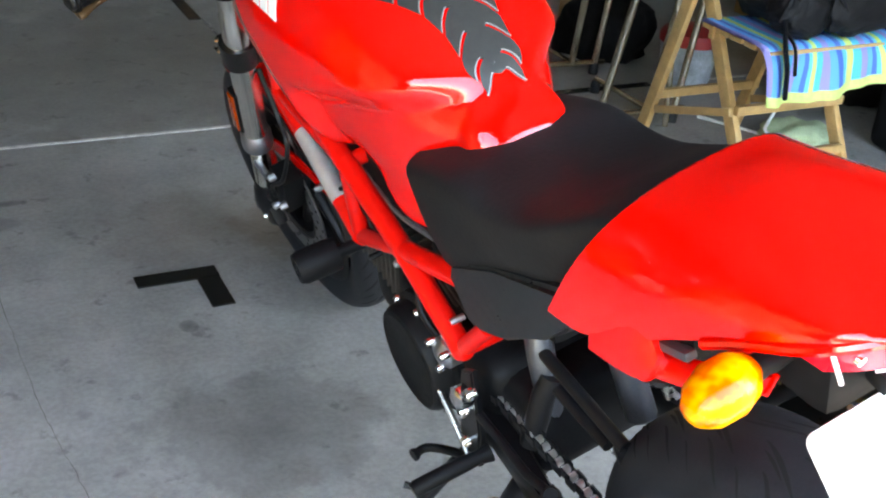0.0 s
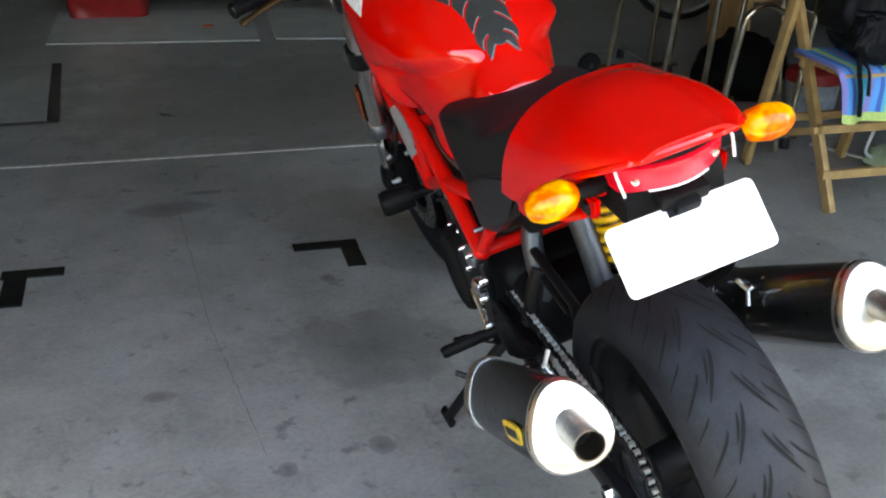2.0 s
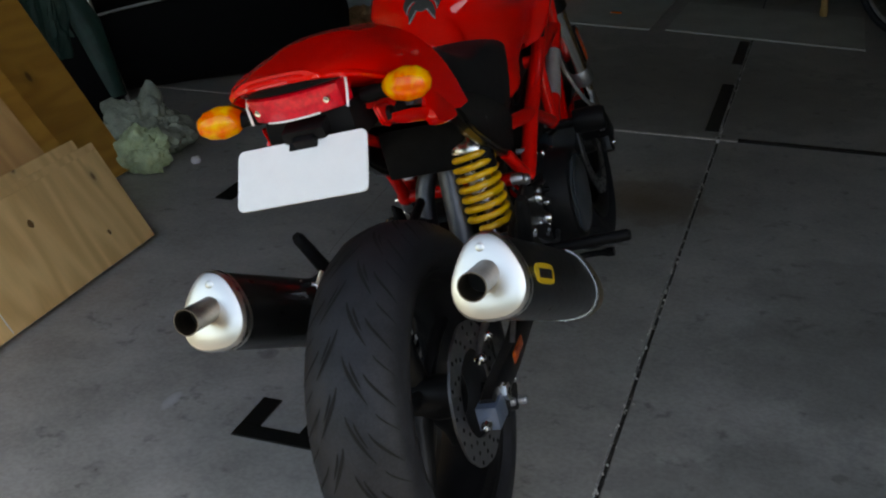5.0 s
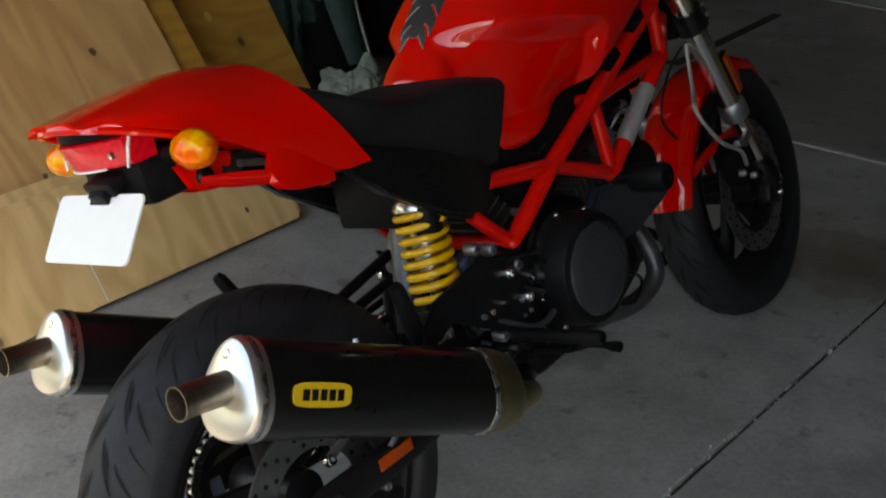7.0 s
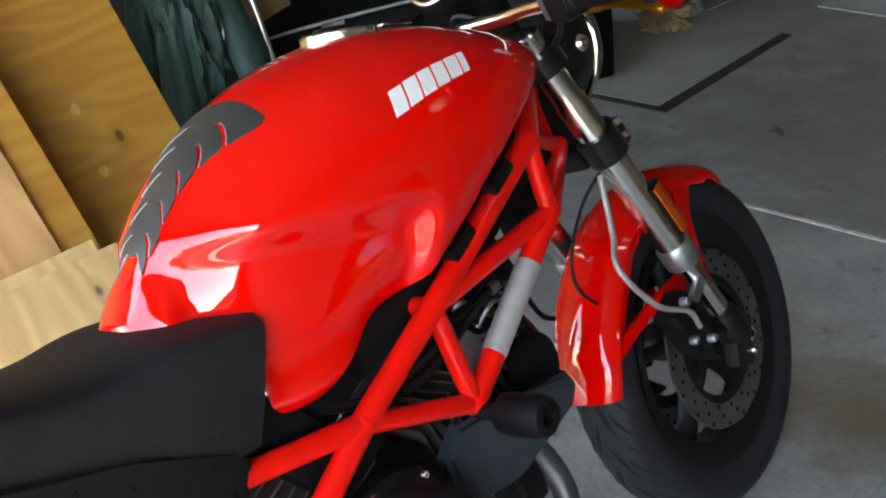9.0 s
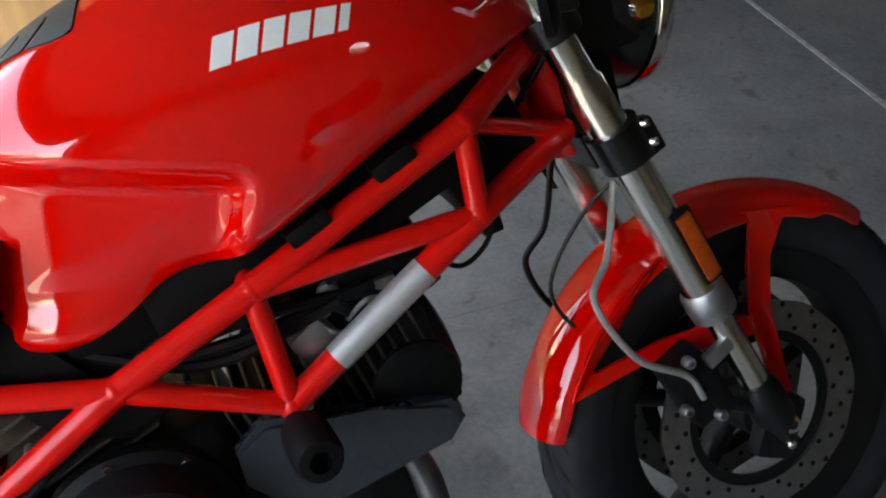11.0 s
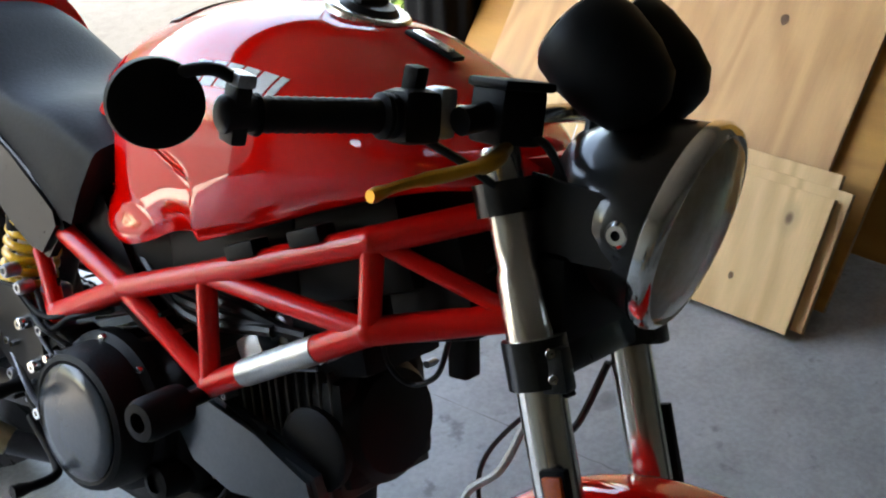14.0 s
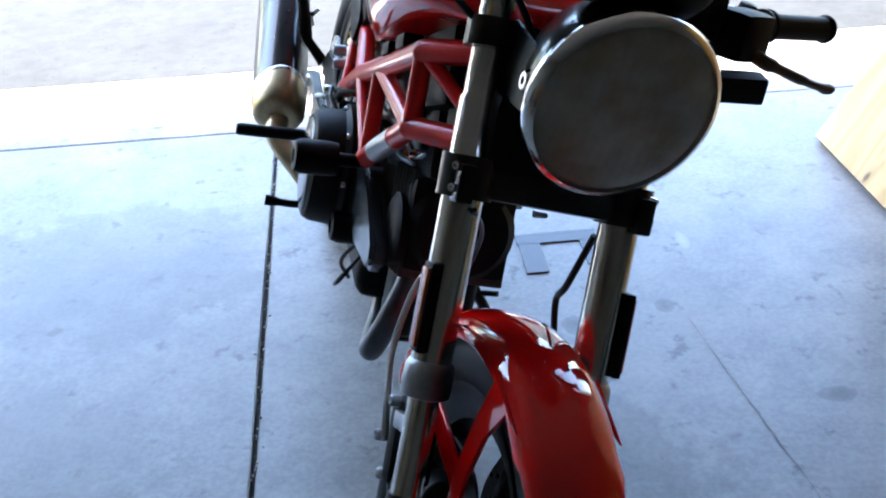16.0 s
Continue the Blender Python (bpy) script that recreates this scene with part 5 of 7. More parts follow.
for s in (1, -1):
    p, q = (Vector((0.232, -0.162, 0.536)), Vector((0.229, 0.228, 0.347))) if s > 0 else (Vector((-0.229, -0.153, 0.539)), Vector((-0.227, 0.237, 0.350)))
    d = q - p
    zz = d.normalized()
    xx = Vector((1, 0, 0))
    xx = (xx - zz * xx.dot(zz)).normalized()
    yy = zz.cross(xx)
    base = Matrix(((xx.x, yy.x, zz.x, p.x), (xx.y, yy.y, zz.y, p.y), (xx.z, yy.z, zz.z, p.z), (0, 0, 0, 1)))
    L = d.length
    at_ = lambda h: base @ Matrix.Translation((0, 0, h))
    bm = shape()
    loft(bm, [oval(0, 0, 0, at_(h), r, 1.12) for h, r in ((0.0, 0.0545), (0.012, 0.056), (L - 0.012, 0.056), (L, 0.055))])
    can = part("silencer", bm, CARBON, bike, "black carbon exhaust silencer", angle=50)
    bm = shape()
    loft(bm, [oval(0, 0, 0, at_(h), r, 1.12) for h, r in ((0.014, 0.0575), (0.0, 0.058), (-0.006, 0.0575), (-0.012, 0.054), (-0.016, 0.046), (-0.018, 0.030))])
    part("end_cap", bm, CAPSTEEL, can, "bright steel end cap", angle=30)
    bm = shape()
    tm = at_(-0.012) @ Matrix.Translation((0, -0.008, 0)) @ Euler((radians(17), 0, 0)).to_matrix().to_4x4()
    lathe(bm, [(0.0205, 0.012), (0.0205, -0.070), (0.0215, -0.074), (0.0195, -0.074), (0.0185, -0.070), (0.0185, -0.030)], tm, 28)
    part("tail_pipe", bm, HEAT, can, "steel outlet pipe")
    bm = shape()
    lathe(bm, [(0.0185, -0.030), (0.001, -0.031)], tm, 24)
    part("pipe_bore", bm, RECESSDARK, can, "near-black disc closing the bore")
    bm = shape()
    loft(bm, [oval(0, 0, 0, at_(h), r, 1.12) for h, r in ((L - 0.004, 0.0575), (L + 0.004, 0.058), (L + 0.030, 0.0565), (L + 0.056, 0.053), (L + 0.068, 0.047), (L + 0.075, 0.038), (L + 0.080, 0.0235))])
    part("inlet_cone", bm, BRONZE, can, "steel inlet cone", angle=30)
    bm = shape()
    end = at_(L + 0.076).translation
    tube(bm, spline([end, end + zz * 0.05, Vector((s * 0.165, 0.42, 0.25))], 6), 0.022, 16)
    part("link_pipe", bm, BRONZE, can, "steel link pipe")
    for h in (0.0, L * 0.985):
        bm = shape()
        loft(bm, [oval(0, 0, 0, at_(h + dh), r, 1.12) for dh, r in ((-0.005, 0.0568), (-0.003, 0.0582), (0.005, 0.0582), (0.007, 0.0568))])
        part("band", bm, STEEL, can, "thin steel band")
    # badge on the outer face: a yellow plate with dark bars
    bm = shape()
    face = at_(0.088) @ Matrix.Translation((s * 0.0565, -0.004, 0))
    slab(bm, [(0.030 * math.copysign(abs(math.cos(a)) ** 0.5, math.cos(a)) * 1.55, 0.0155 * math.copysign(abs(math.sin(a)) ** 0.4, math.sin(a))) for a in [2 * math.pi * (k + 0.5) / 24 for k in range(24)]], 0.004,
         face @ Matrix(((0, 0, 1, 0), (0, 1, 0, 0), (1, 0, 0, 0), (0, 0, 0, 1))))
    badge = part("badge", bm, BADGE, can, "yellow badge with dark bars", flat=True)
    bm = shape()
    for k in range(5):
        box(bm, (0.0062, 0.014, 0.010), face @ Matrix.Translation((0, 0.0, -0.028 + 0.014 * k)))
    part("badge_bars", bm, TAPE, badge, "dark bars", flat=True)
    bm = shape()
    hang = at_(L * 0.62)
    tube(bm, [hang.translation + Vector((-s * 0.03, 0, 0.05)), hang.translation + Vector((-s * 0.055, 0.02, 0.062))], 0.005, 8)
    box(bm, (0.03, 0.022, 0.01), Matrix.Translation(hang.translation + Vector((-s * 0.03, 0, 0.058))), 0.002)
    strap = part("hanger", bm, BLACK, can, "black hanger strap")
    bm = shape()
    hp = hang.translation
    tube(bm, [hp + Vector((-s * 0.020, 0.0, 0.062)), hp + Vector((-s * 0.052, 0.004, 0.050)), hp + Vector((-s * 0.060, -0.006, 0.028))], 0.0042, 8)
    tube(bm, [hp + Vector((-s * 0.052, 0.004, 0.050)), hp + Vector((-s * 0.066, 0.010, 0.072))], 0.0042, 8)
    part("hanger_bracket", bm, CAPSTEEL, strap, "bright wire bracket")
    bm = shape()
    lathe(bm, [(0.007, 0.002), (0.007, -0.002), (0.004, -0.0035), (0.001, -0.0035)], at_(-0.0155) @ Matrix.Translation((-s * 0.004, -0.046, 0)), 14)
    part("cap_rivet", bm, CAPSTEEL, can, "dull rivet near the top of the cap")

# ---- swingarm, chain, shock ----
for s in (1, -1):
    bm = shape()
    rings = []
    for v, w, hh, ww, u in ((0.52, 0.335, 0.050, 0.034, 0.108), (0.42, 0.322, 0.056, 0.034, 0.114), (0.30, 0.300, 0.054, 0.028, 0.128), (0.12, 0.280, 0.048, 0.026, 0.134), (-0.01, 0.275, 0.050, 0.028, 0.134), (-0.055, 0.270, 0.040, 0.028, 0.134)):
        rings.append([(s * (u + dx * ww / 2), v, w + dz * hh / 2) for dx, dz in ((-1, -0.7), (-0.7, -1), (0.7, -1), (1, -0.7), (1, 0.7), (0.7, 1), (-0.7, 1), (-1, 0.7))])
    loft(bm, rings)
    arm = part("swingarm", bm, BLACK, bike, "black swingarm", angle=30)
    bm = shape()
    box(bm, (0.036, 0.056, 0.042), pose(s * 0.134, -0.044, 0.262), 0.004)
    part("chain_adjuster", bm, BLUEGREY, arm, "blue-grey chain adjuster block")
    bm = shape()
    lathe(bm, [(0.015, 0), (0.015, 0.014), (0.008, 0.015), (0.008, 0.004)], axis((s * 0.146, -0.012, 0.279), (s * 0.17, -0.012, 0.279)), 6)
    part("axle_nut", bm, CHROME, arm)
    bolts("adjuster_bolt", [((s * 0.134, -0.070, 0.258), (s * 0.134, -0.090, 0.256), 0.009)], CHROME, arm)
    bm = shape()
    tube(bm, [(s * 0.10, 0.40, 0.36), (s * 0.075, 0.39, 0.44), (s * 0.06, 0.385, 0.47)], 0.017, 12)
    if s > 0:
        tube(bm, [(s * 0.115, 0.20, 0.32), (s * 0.09, 0.30, 0.42), (s * 0.06, 0.37, 0.47)], 0.012, 12)
    else:
        for p, q in (((0.225, 0.462), (0.40, 0.503)), ((0.262, 0.437), (0.415, 0.463)), ((0.235, 0.465), (0.20, 0.31))):
            tube(bm, [(-0.062, *p), (-0.062, *q)], 0.0095, 10)
    part("arm_brace", bm, BLACK, arm, "black swingarm brace")
bm = shape()
box(bm, (0.20, 0.06, 0.09), pose(0, 0.45, 0.35), 0.02)
part("swingarm_bridge", bm, BLACK, bike)
# chain as a run of links
bm, rollers = shape(), shape()
cs, ce, rs_, re_ = Vector((-0.101, 0.53, 0.362)), Vector((-0.101, 0, 0.275)), 0.036, 0.080
path = []
for k in range(34):
    path.append(cs + Vector((0, 0.0, rs_)) + (ce - cs + Vector((0, 0, re_ - rs_))) * (k / 34))
for k in range(16):
    a = math.pi / 2 + math.pi * k / 16
    path.append(ce + Vector((0, re_ * math.cos(a), re_ * math.sin(a))))
for k in range(34):
    path.append(ce + Vector((0, 0, -re_)) + (cs - ce + Vector((0, 0, re_ - rs_))) * (k / 34))
for k in range(8):
    a = -math.pi / 2 + math.pi * k / 8
    path.append(cs + Vector((0, rs_ * math.cos(a), rs_ * math.sin(a))))
for k, p in enumerate(path):
    q = path[(k + 1) % len(path)]
    m = axis(p, q)
    ww = 0.019 if k % 2 else 0.013
    for side in (-1, 1):
        box(bm, (0.0025, 0.013, (q - p).length * 1.25), Matrix.Translation((side * ww / 2, 0, 0)) @ m @ Matrix.Translation((0, 0, (q - p).length / 2)))
    tube(rollers, [p + Vector((-0.0052, 0, 0)), p + Vector((0.0052, 0, 0))], 0.0058, 8)
chain = part("chain", bm, CHAINMAT, bike, "black oily drive chain", flat=True)
tagged(part("roller_row", rollers, CAPSTEEL, chain, "bright worn chain rollers"), kind="stuff")
s0, s1 = Vector((0.078, 0.352, 0.603)), Vector((0.088, 0.338, 0.447))
bm = shape()
turns, n = 7.4, 180
pts = []
sm = axis(s0, s1)
for k in range(n + 1):
    f_ = k / n
    a = turns * 2 * math.pi * f_
    pts.append(sm @ Vector((0.0375 * math.cos(a), 0.0375 * math.sin(a), (s1 - s0).length * (0.04 + 0.92 * f_))))
tube(bm, pts, 0.0066, 10)
shock = part("shock_absorber", bm, YELLOW, bike, "yellow coil spring on the rear shock")
bm = shape()
lathe(bm, [(0.016, -0.05), (0.030, -0.02), (0.041, -0.006), (0.041, 0.004), (0.024, 0.006), (0.022, 0.105), (0.010, 0.108), (0.010, 0.166), (0.040, 0.167), (0.041, 0.174), (0.026, 0.180), (0.015, 0.20), (0.013, 0.222), (0.001, 0.224)], sm, 26)
part("damper_body", bm, STEEL, shock, "polished damper body")
bm = shape()
tube(bm, spline([(0.02, 0.368, 0.575), (0.024, 0.345, 0.50), (0.028, 0.318, 0.395)], 6), 0.022, 18)
part("reservoir", bm, GUNMETAL, shock, "grey shock reservoir")
bm = shape()
tube(bm, [(0.10, 0.46, 0.60), (0.10, 0.30, 0.67), (0.09, 0.12, 0.755), (0.08, -0.05, 0.80)], 0.011, 12)
tube(bm, [(-0.10, 0.46, 0.60), (-0.10, 0.30, 0.67), (-0.09, 0.12, 0.755), (-0.08, -0.05, 0.80)], 0.011, 12)
part("rear_subframe", bm, FRAME_RED, bike, "red rear subframe tubes")

bm = shape()
box(bm, (0.030, 0.050, 0.085), pose(0.088, 0.425, 0.455, 14), 0.010, 3)
box(bm, (0.024, 0.030, 0.040), pose(0.094, 0.405, 0.400, 30), 0.008)
part("linkage_casting", bm, BLUEGREY, shock, "blue-grey casting beside the spring")

# foot rests, side stand, rear brake
for s in (1, -1):
    bm = shape()
    if s > 0:
        plan = [(0.40, 0.50), (0.47, 0.47), (0.50, 0.38), (0.52, 0.30), (0.47, 0.29), (0.42, 0.36), (0.30, 0.43), (0.24, 0.40), (0.21, 0.42), (0.27, 0.47)]
    else:
        plan = [(0.44, 0.49), (0.475, 0.47), (0.505, 0.38), (0.525, 0.30), (0.48, 0.29), (0.455, 0.36)]
        tube(bm, [(-0.145, 0.455, 0.40), (-0.148, 0.33, 0.385), (-0.15, 0.215, 0.415)], 0.007, 10)
    slab(bm, plan, 0.012, Matrix(((0, 0, 1, s * 0.145), (1, 0, 0, 0), (0, 1, 0, 0), (0, 0, 0, 1))), 0.003)
    hangr = part("foot_hanger", bm, BLACK, bike, "black foot rest hanger")
    bm = shape()
    tube(bm, [(s * 0.15, 0.43, 0.350), (s * 0.17, 0.432, 0.350), (s * 0.19, 0.434, 0.350), (s * (0.312 if s > 0 else 0.262), 0.447, 0.350 if s > 0 else 0.338), (s * (0.318 if s > 0 else 0.268), 0.447, 0.350 if s > 0 else 0.337)], [0.014, 0.010, 0.012, 0.012, 0.009], 12)
    part("foot_rest", bm, SATIN, hangr, "black foot rest")
    bm = shape()
    tube(bm, [(s * 0.15, 0.215, 0.42), (s * 0.185, 0.185, 0.450), (s * 0.193, 0.178, 0.465), (s * 0.212, 0.147, 0.545), (s * 0.214, 0.143, 0.553)], [0.012, 0.010, 0.014, 0.012, 0.008], 12)
    part("passenger_rest", bm, SATIN, hangr, "folded black passenger foot rest")
    bm = shape()
    tube(bm, spline([(s * 0.155, 0.46, 0.31), (s * 0.165, 0.54, 0.275), (s * 0.19, 0.572, 0.273), (s * (0.252 if s > 0 else 0.215), 0.571, 0.273)], 5), [0.007] * 14 + [0.010, 0.010], 10)
    part("foot_lever", bm, SATIN, hangr, "metal foot lever")
    bolts("hanger_bolt", [((s * 0.151, v, w), (s * 0.166, v, w), 0.010) for v, w in ((0.44, 0.455), (0.475, 0.40), (0.49, 0.33))], CHROME, hangr)
bm = shape()
lean = radians(-LEAN)
foot = Vector((-0.262, 0.650, 0.0))
foot.z = (GROUND + 0.006 - 0.009 + 0.021 * foot.y - foot.x * math.sin(lean)) / math.cos(lean)
tube(bm, spline([(-0.10, 0.56, 0.245), (-0.145, 0.585, 0.20), tuple(foot)], 6), [0.013] * 7 + [0.011] * 6, 12)
tube(bm, [foot + Vector((0.0, -0.03, 0.0)), foot + Vector((0, 0.035, 0))], 0.011, 10, squash=0.5)
tube(bm, [(-0.195, 0.612, 0.15), (-0.222, 0.632, 0.165)], 0.006, 8)
part("side_stand", bm, BLACK, bike, "black side stand folded out")
bm = shape()
box(bm, (0.045, 0.085, 0.055), pose(0.102, 0.095, 0.215, -30), 0.010)
box(bm, (0.03, 0.03, 0.06), pose(0.12, 0.04, 0.235, -20), 0.006)
cal = part("rear_caliper", bm, DARKENG, bike, "dark rear brake caliper")
bm = shape()
tube(bm, spline([(0.12, 0.10, 0.24), (0.14, 0.12, 0.30), (0.13, 0.25, 0.36)], 6), 0.005, 8)
part("caliper_hose", bm, ALU, cal)
bolts("caliper_bolt", [((0.125, v, w), (0.140, v, w), 0.008) for v, w in ((0.06, 0.22), (0.12, 0.19), (0.10, 0.245))], ALU, cal)
bm = shape()
box(bm, (0.004, 0.072, 0.020), pose(0.146, 0.122, 0.288, 2), 0.001)
part("rear_reflector", bm, DEEPAMBER, bike, "orange side reflector")
bm = shape()
lathe(bm, [(0.022, 0), (0.024, 0.004), (0.024, 0.05), (0.022, 0.056)], axis((0.10, 0.345, 0.555), (0.10, 0.345, 0.61)), 18)
part("rear_fluid_pot", bm, SATIN, bike)

bolts("hose_bolt", [((0.104, v, w), (0.118, v, w + 0.006), 0.009) for v, w in ((0.03, 0.318), (0.09, 0.332), (0.15, 0.346), (0.21, 0.352))], CHROME, bike)
bm = shape()
tube(bm, spline([(0.108, 0.03, 0.322), (0.104, 0.10, 0.345), (0.106, 0.20, 0.362), (0.10, 0.32, 0.40)], 6), 0.007, 8)
part("rear_brake_pipe", bm, ALU, bike, "metal rear brake pipe")

# nuts, covers and pipes on the right of the engine, behind the clutch cover
bolts("engine_nut", [((0.132, v, w), (0.156, v, w), r) for v, w, r in ((0.385, 0.517, 0.011), (0.421, 0.503, 0.011), (0.476, 0.457, 0.010), (0.504, 0.424, 0.007), (0.528, 0.417, 0.007), (0.466, 0.398, 0.006), (0.405, 0.357, 0.010))], ALU, bike)
bolts("linkage_nut", [((0.112, 0.277, 0.411), (0.140, 0.277, 0.411), 0.013)], CHROME, bike)
for p, r, h in (((0.120, 0.520, 0.425), 0.045, 0.024), ((0.118, 0.515, 0.345), 0.030, 0.026), ((0.118, 0.745, 0.335), 0.028, 0.030)):
    bm = shape()
    lathe(bm, [(r, -0.03), (r, h * 0.6), (r * 0.86, h), (r * 0.5, h + 0.003), (r * 0.48, h - 0.004), (0.001, h - 0.004)], axis(p, (p[0] + 0.1, p[1], p[2])), 24)
    part("engine_cap", bm, DARKENG, bike, "small round black engine cover")
for pts, r in (([(0.135, 0.44, 0.50), (0.150, 0.50, 0.47), (0.145, 0.54, 0.50), (0.12, 0.60, 0.53)], 0.005), ([(0.13, 0.40, 0.34), (0.150, 0.46, 0.33), (0.148, 0.52, 0.31), (0.12, 0.58, 0.29)], 0.006), ([(0.12, 0.47, 0.53), (0.14, 0.49, 0.47), (0.138, 0.48, 0.40), (0.12, 0.50, 0.33)], 0.004)):
    bm = shape()
    tube(bm, spline(pts, 8), r, 8)
    part("engine_pipe", bm, SATIN, bike)
# small nuts, unions and thin pipes crowded round the right of the engine
rng = random.Random(31)
for k in range(34):
    v, w = rng.uniform(0.36, 0.58), rng.uniform(0.29, 0.45)
    u = 0.128 + rng.uniform(0.0, 0.026)
    bolts("small_nut", [((u - 0.012, v, w), (u + 0.008, v, w), rng.uniform(0.003, 0.0062))], rng.choice((CHROME, ALU, GUNMETAL, BLACK)), engine)
for k in range(9):
    a = Vector((rng.uniform(0.125, 0.15), rng.uniform(0.38, 0.46), rng.uniform(0.32, 0.54)))
    b = Vector((rng.uniform(0.125, 0.15), rng.uniform(0.50, 0.58), rng.uniform(0.30, 0.54)))
    bm = shape()
    tube(bm, spline([a, (a + b) / 2 + Vector((0.012, 0, rng.uniform(-0.04, 0.03))), b], 6), rng.choice((0.0025, 0.004, 0.005)), 8)
    part("thin_pipe", bm, rng.choice((BLACK, SATIN, GUNMETAL, GUNMETAL)), engine)
# slave cylinder, shift rod and fittings on the left of the engine
bm = shape()
lathe(bm, [(0.022, 0), (0.024, 0.004), (0.024, 0.022), (0.016, 0.030), (0.006, 0.032)], axis((-0.128, 0.525, 0.468), (-0.17, 0.525, 0.468)), 20)
slave = part("slave_cylinder", bm, ALU, bike, "silver clutch slave cylinder")
bolts("slave_bolt", [((-0.15, 0.525 + dv, 0.468 + dw), (-0.164, 0.525 + dv, 0.468 + dw), 0.006) for dv, dw in ((0.02, 0.012), (-0.02, 0.012), (0.0, -0.022))], CHROME, slave)
bm = shape()
tube(bm, [(-0.155, 0.60, 0.43), (-0.160, 0.52, 0.36), (-0.165, 0.47, 0.31)], 0.0045, 8)
part("shift_rod", bm, STEEL, bike, "thin steel shift rod")
bm = shape()
lathe(bm, [(0.016, 0), (0.018, 0.004), (0.018, 0.018), (0.010, 0.024), (0.004, 0.024)], axis((-0.150, 0.465, 0.435), (-0.18, 0.465, 0.435)), 18)
part("hanger_cap", bm, CHROME, bike, "bright pivot cap")
for pts in ([(-0.11, 0.64, 0.56), (-0.14, 0.60, 0.50), (-0.135, 0.56, 0.46)],):
    bm = shape()
    tube(bm, spline(pts, 8), 0.005, 8)
    part("engine_hose", bm, BLACK, bike)


# ---- plywood sheets ----
def plywood(name, base, knots=2.6, across=False):
    m = Mat(name, base, 0.55)
    g = (lambda a, b, c: (b, a, c)) if across else (lambda a, b, c: (a, b, c))
    grain = m.noise(5, 6, g(6, 0.5, 1))
    fine = m.noise(60, 3, g(8, 0.4, 1))
    figure = m.noise(1.6, 2, g(2.2, 0.45, 1))
    rings = m.node("ShaderNodeMath")
    rings.operation = "PINGPONG"
    m.t.links.new(figure, rings.inputs[0])
    rings.inputs[1].default_value = 0.045
    band = m.node("ShaderNodeMath")
    band.operation = "MULTIPLY"
    m.t.links.new(rings.outputs[0], band.inputs[0])
    band.inputs[1].default_value = 22.0
    c = m.ramp(grain, [(0.3, tuple(x * 0.84 for x in base)), (0.7, tuple(min(1, x * 1.08) for x in base))])
    c = m.mix(0.5, c, m.ramp(band.outputs[0], [(0.2, (base[0] * 0.72, base[1] * 0.62, base[2] * 0.5)), (0.8, tuple(min(1, x * 1.05) for x in base))]))
    c = m.mix(0.12, c, m.ramp(fine, [(0.3, tuple(x * 0.6 for x in base)), (0.7, tuple(min(1, x * 1.2) for x in base))]))
    v = m.node("ShaderNodeTexVoronoi", Scale=knots)
    m.t.links.new(m.coord((1.3, 0.8, 0.01)), v.inputs["Vector"])
    spot = m.ramp(v.outputs["Distance"], [(0.035, (1, 1, 1)), (0.065, (0, 0, 0))])
    halo = m.ramp(v.outputs["Distance"], [(0.04, (0.6, 0.6, 0.6)), (0.16, (0, 0, 0))])
    c = m.mix(halo, c, tuple(x * 0.55 for x in base))
    c = m.mix(spot, c, (base[0] * 0.25, base[1] * 0.2, base[2] * 0.18))
    m.paint(c).rough(grain, 0.45, 0.7).bump(fine, 0.12)
    return m.m


PLY1 = plywood("pale_plywood", (0.66, 0.365, 0.145), 2.6)
PLY2 = plywood("amber_plywood", (0.54, 0.26, 0.045), 3.4, True)
PLY3 = plywood("new_plywood", (0.80, 0.52, 0.235), 4.2)
PLYEDGE = worn("plywood_edge", (0.42, 0.30, 0.17), 0.8, 0, 0.35, 90, 0.4)


KNOT = worn("dark_knot_wood", (0.16, 0.075, 0.025), 0.6, 0, 0.4, 60, 0.2)
PLUG = worn("pale_wood_plug", (0.62, 0.36, 0.12), 0.6, 0, 0.2, 40, 0.1)


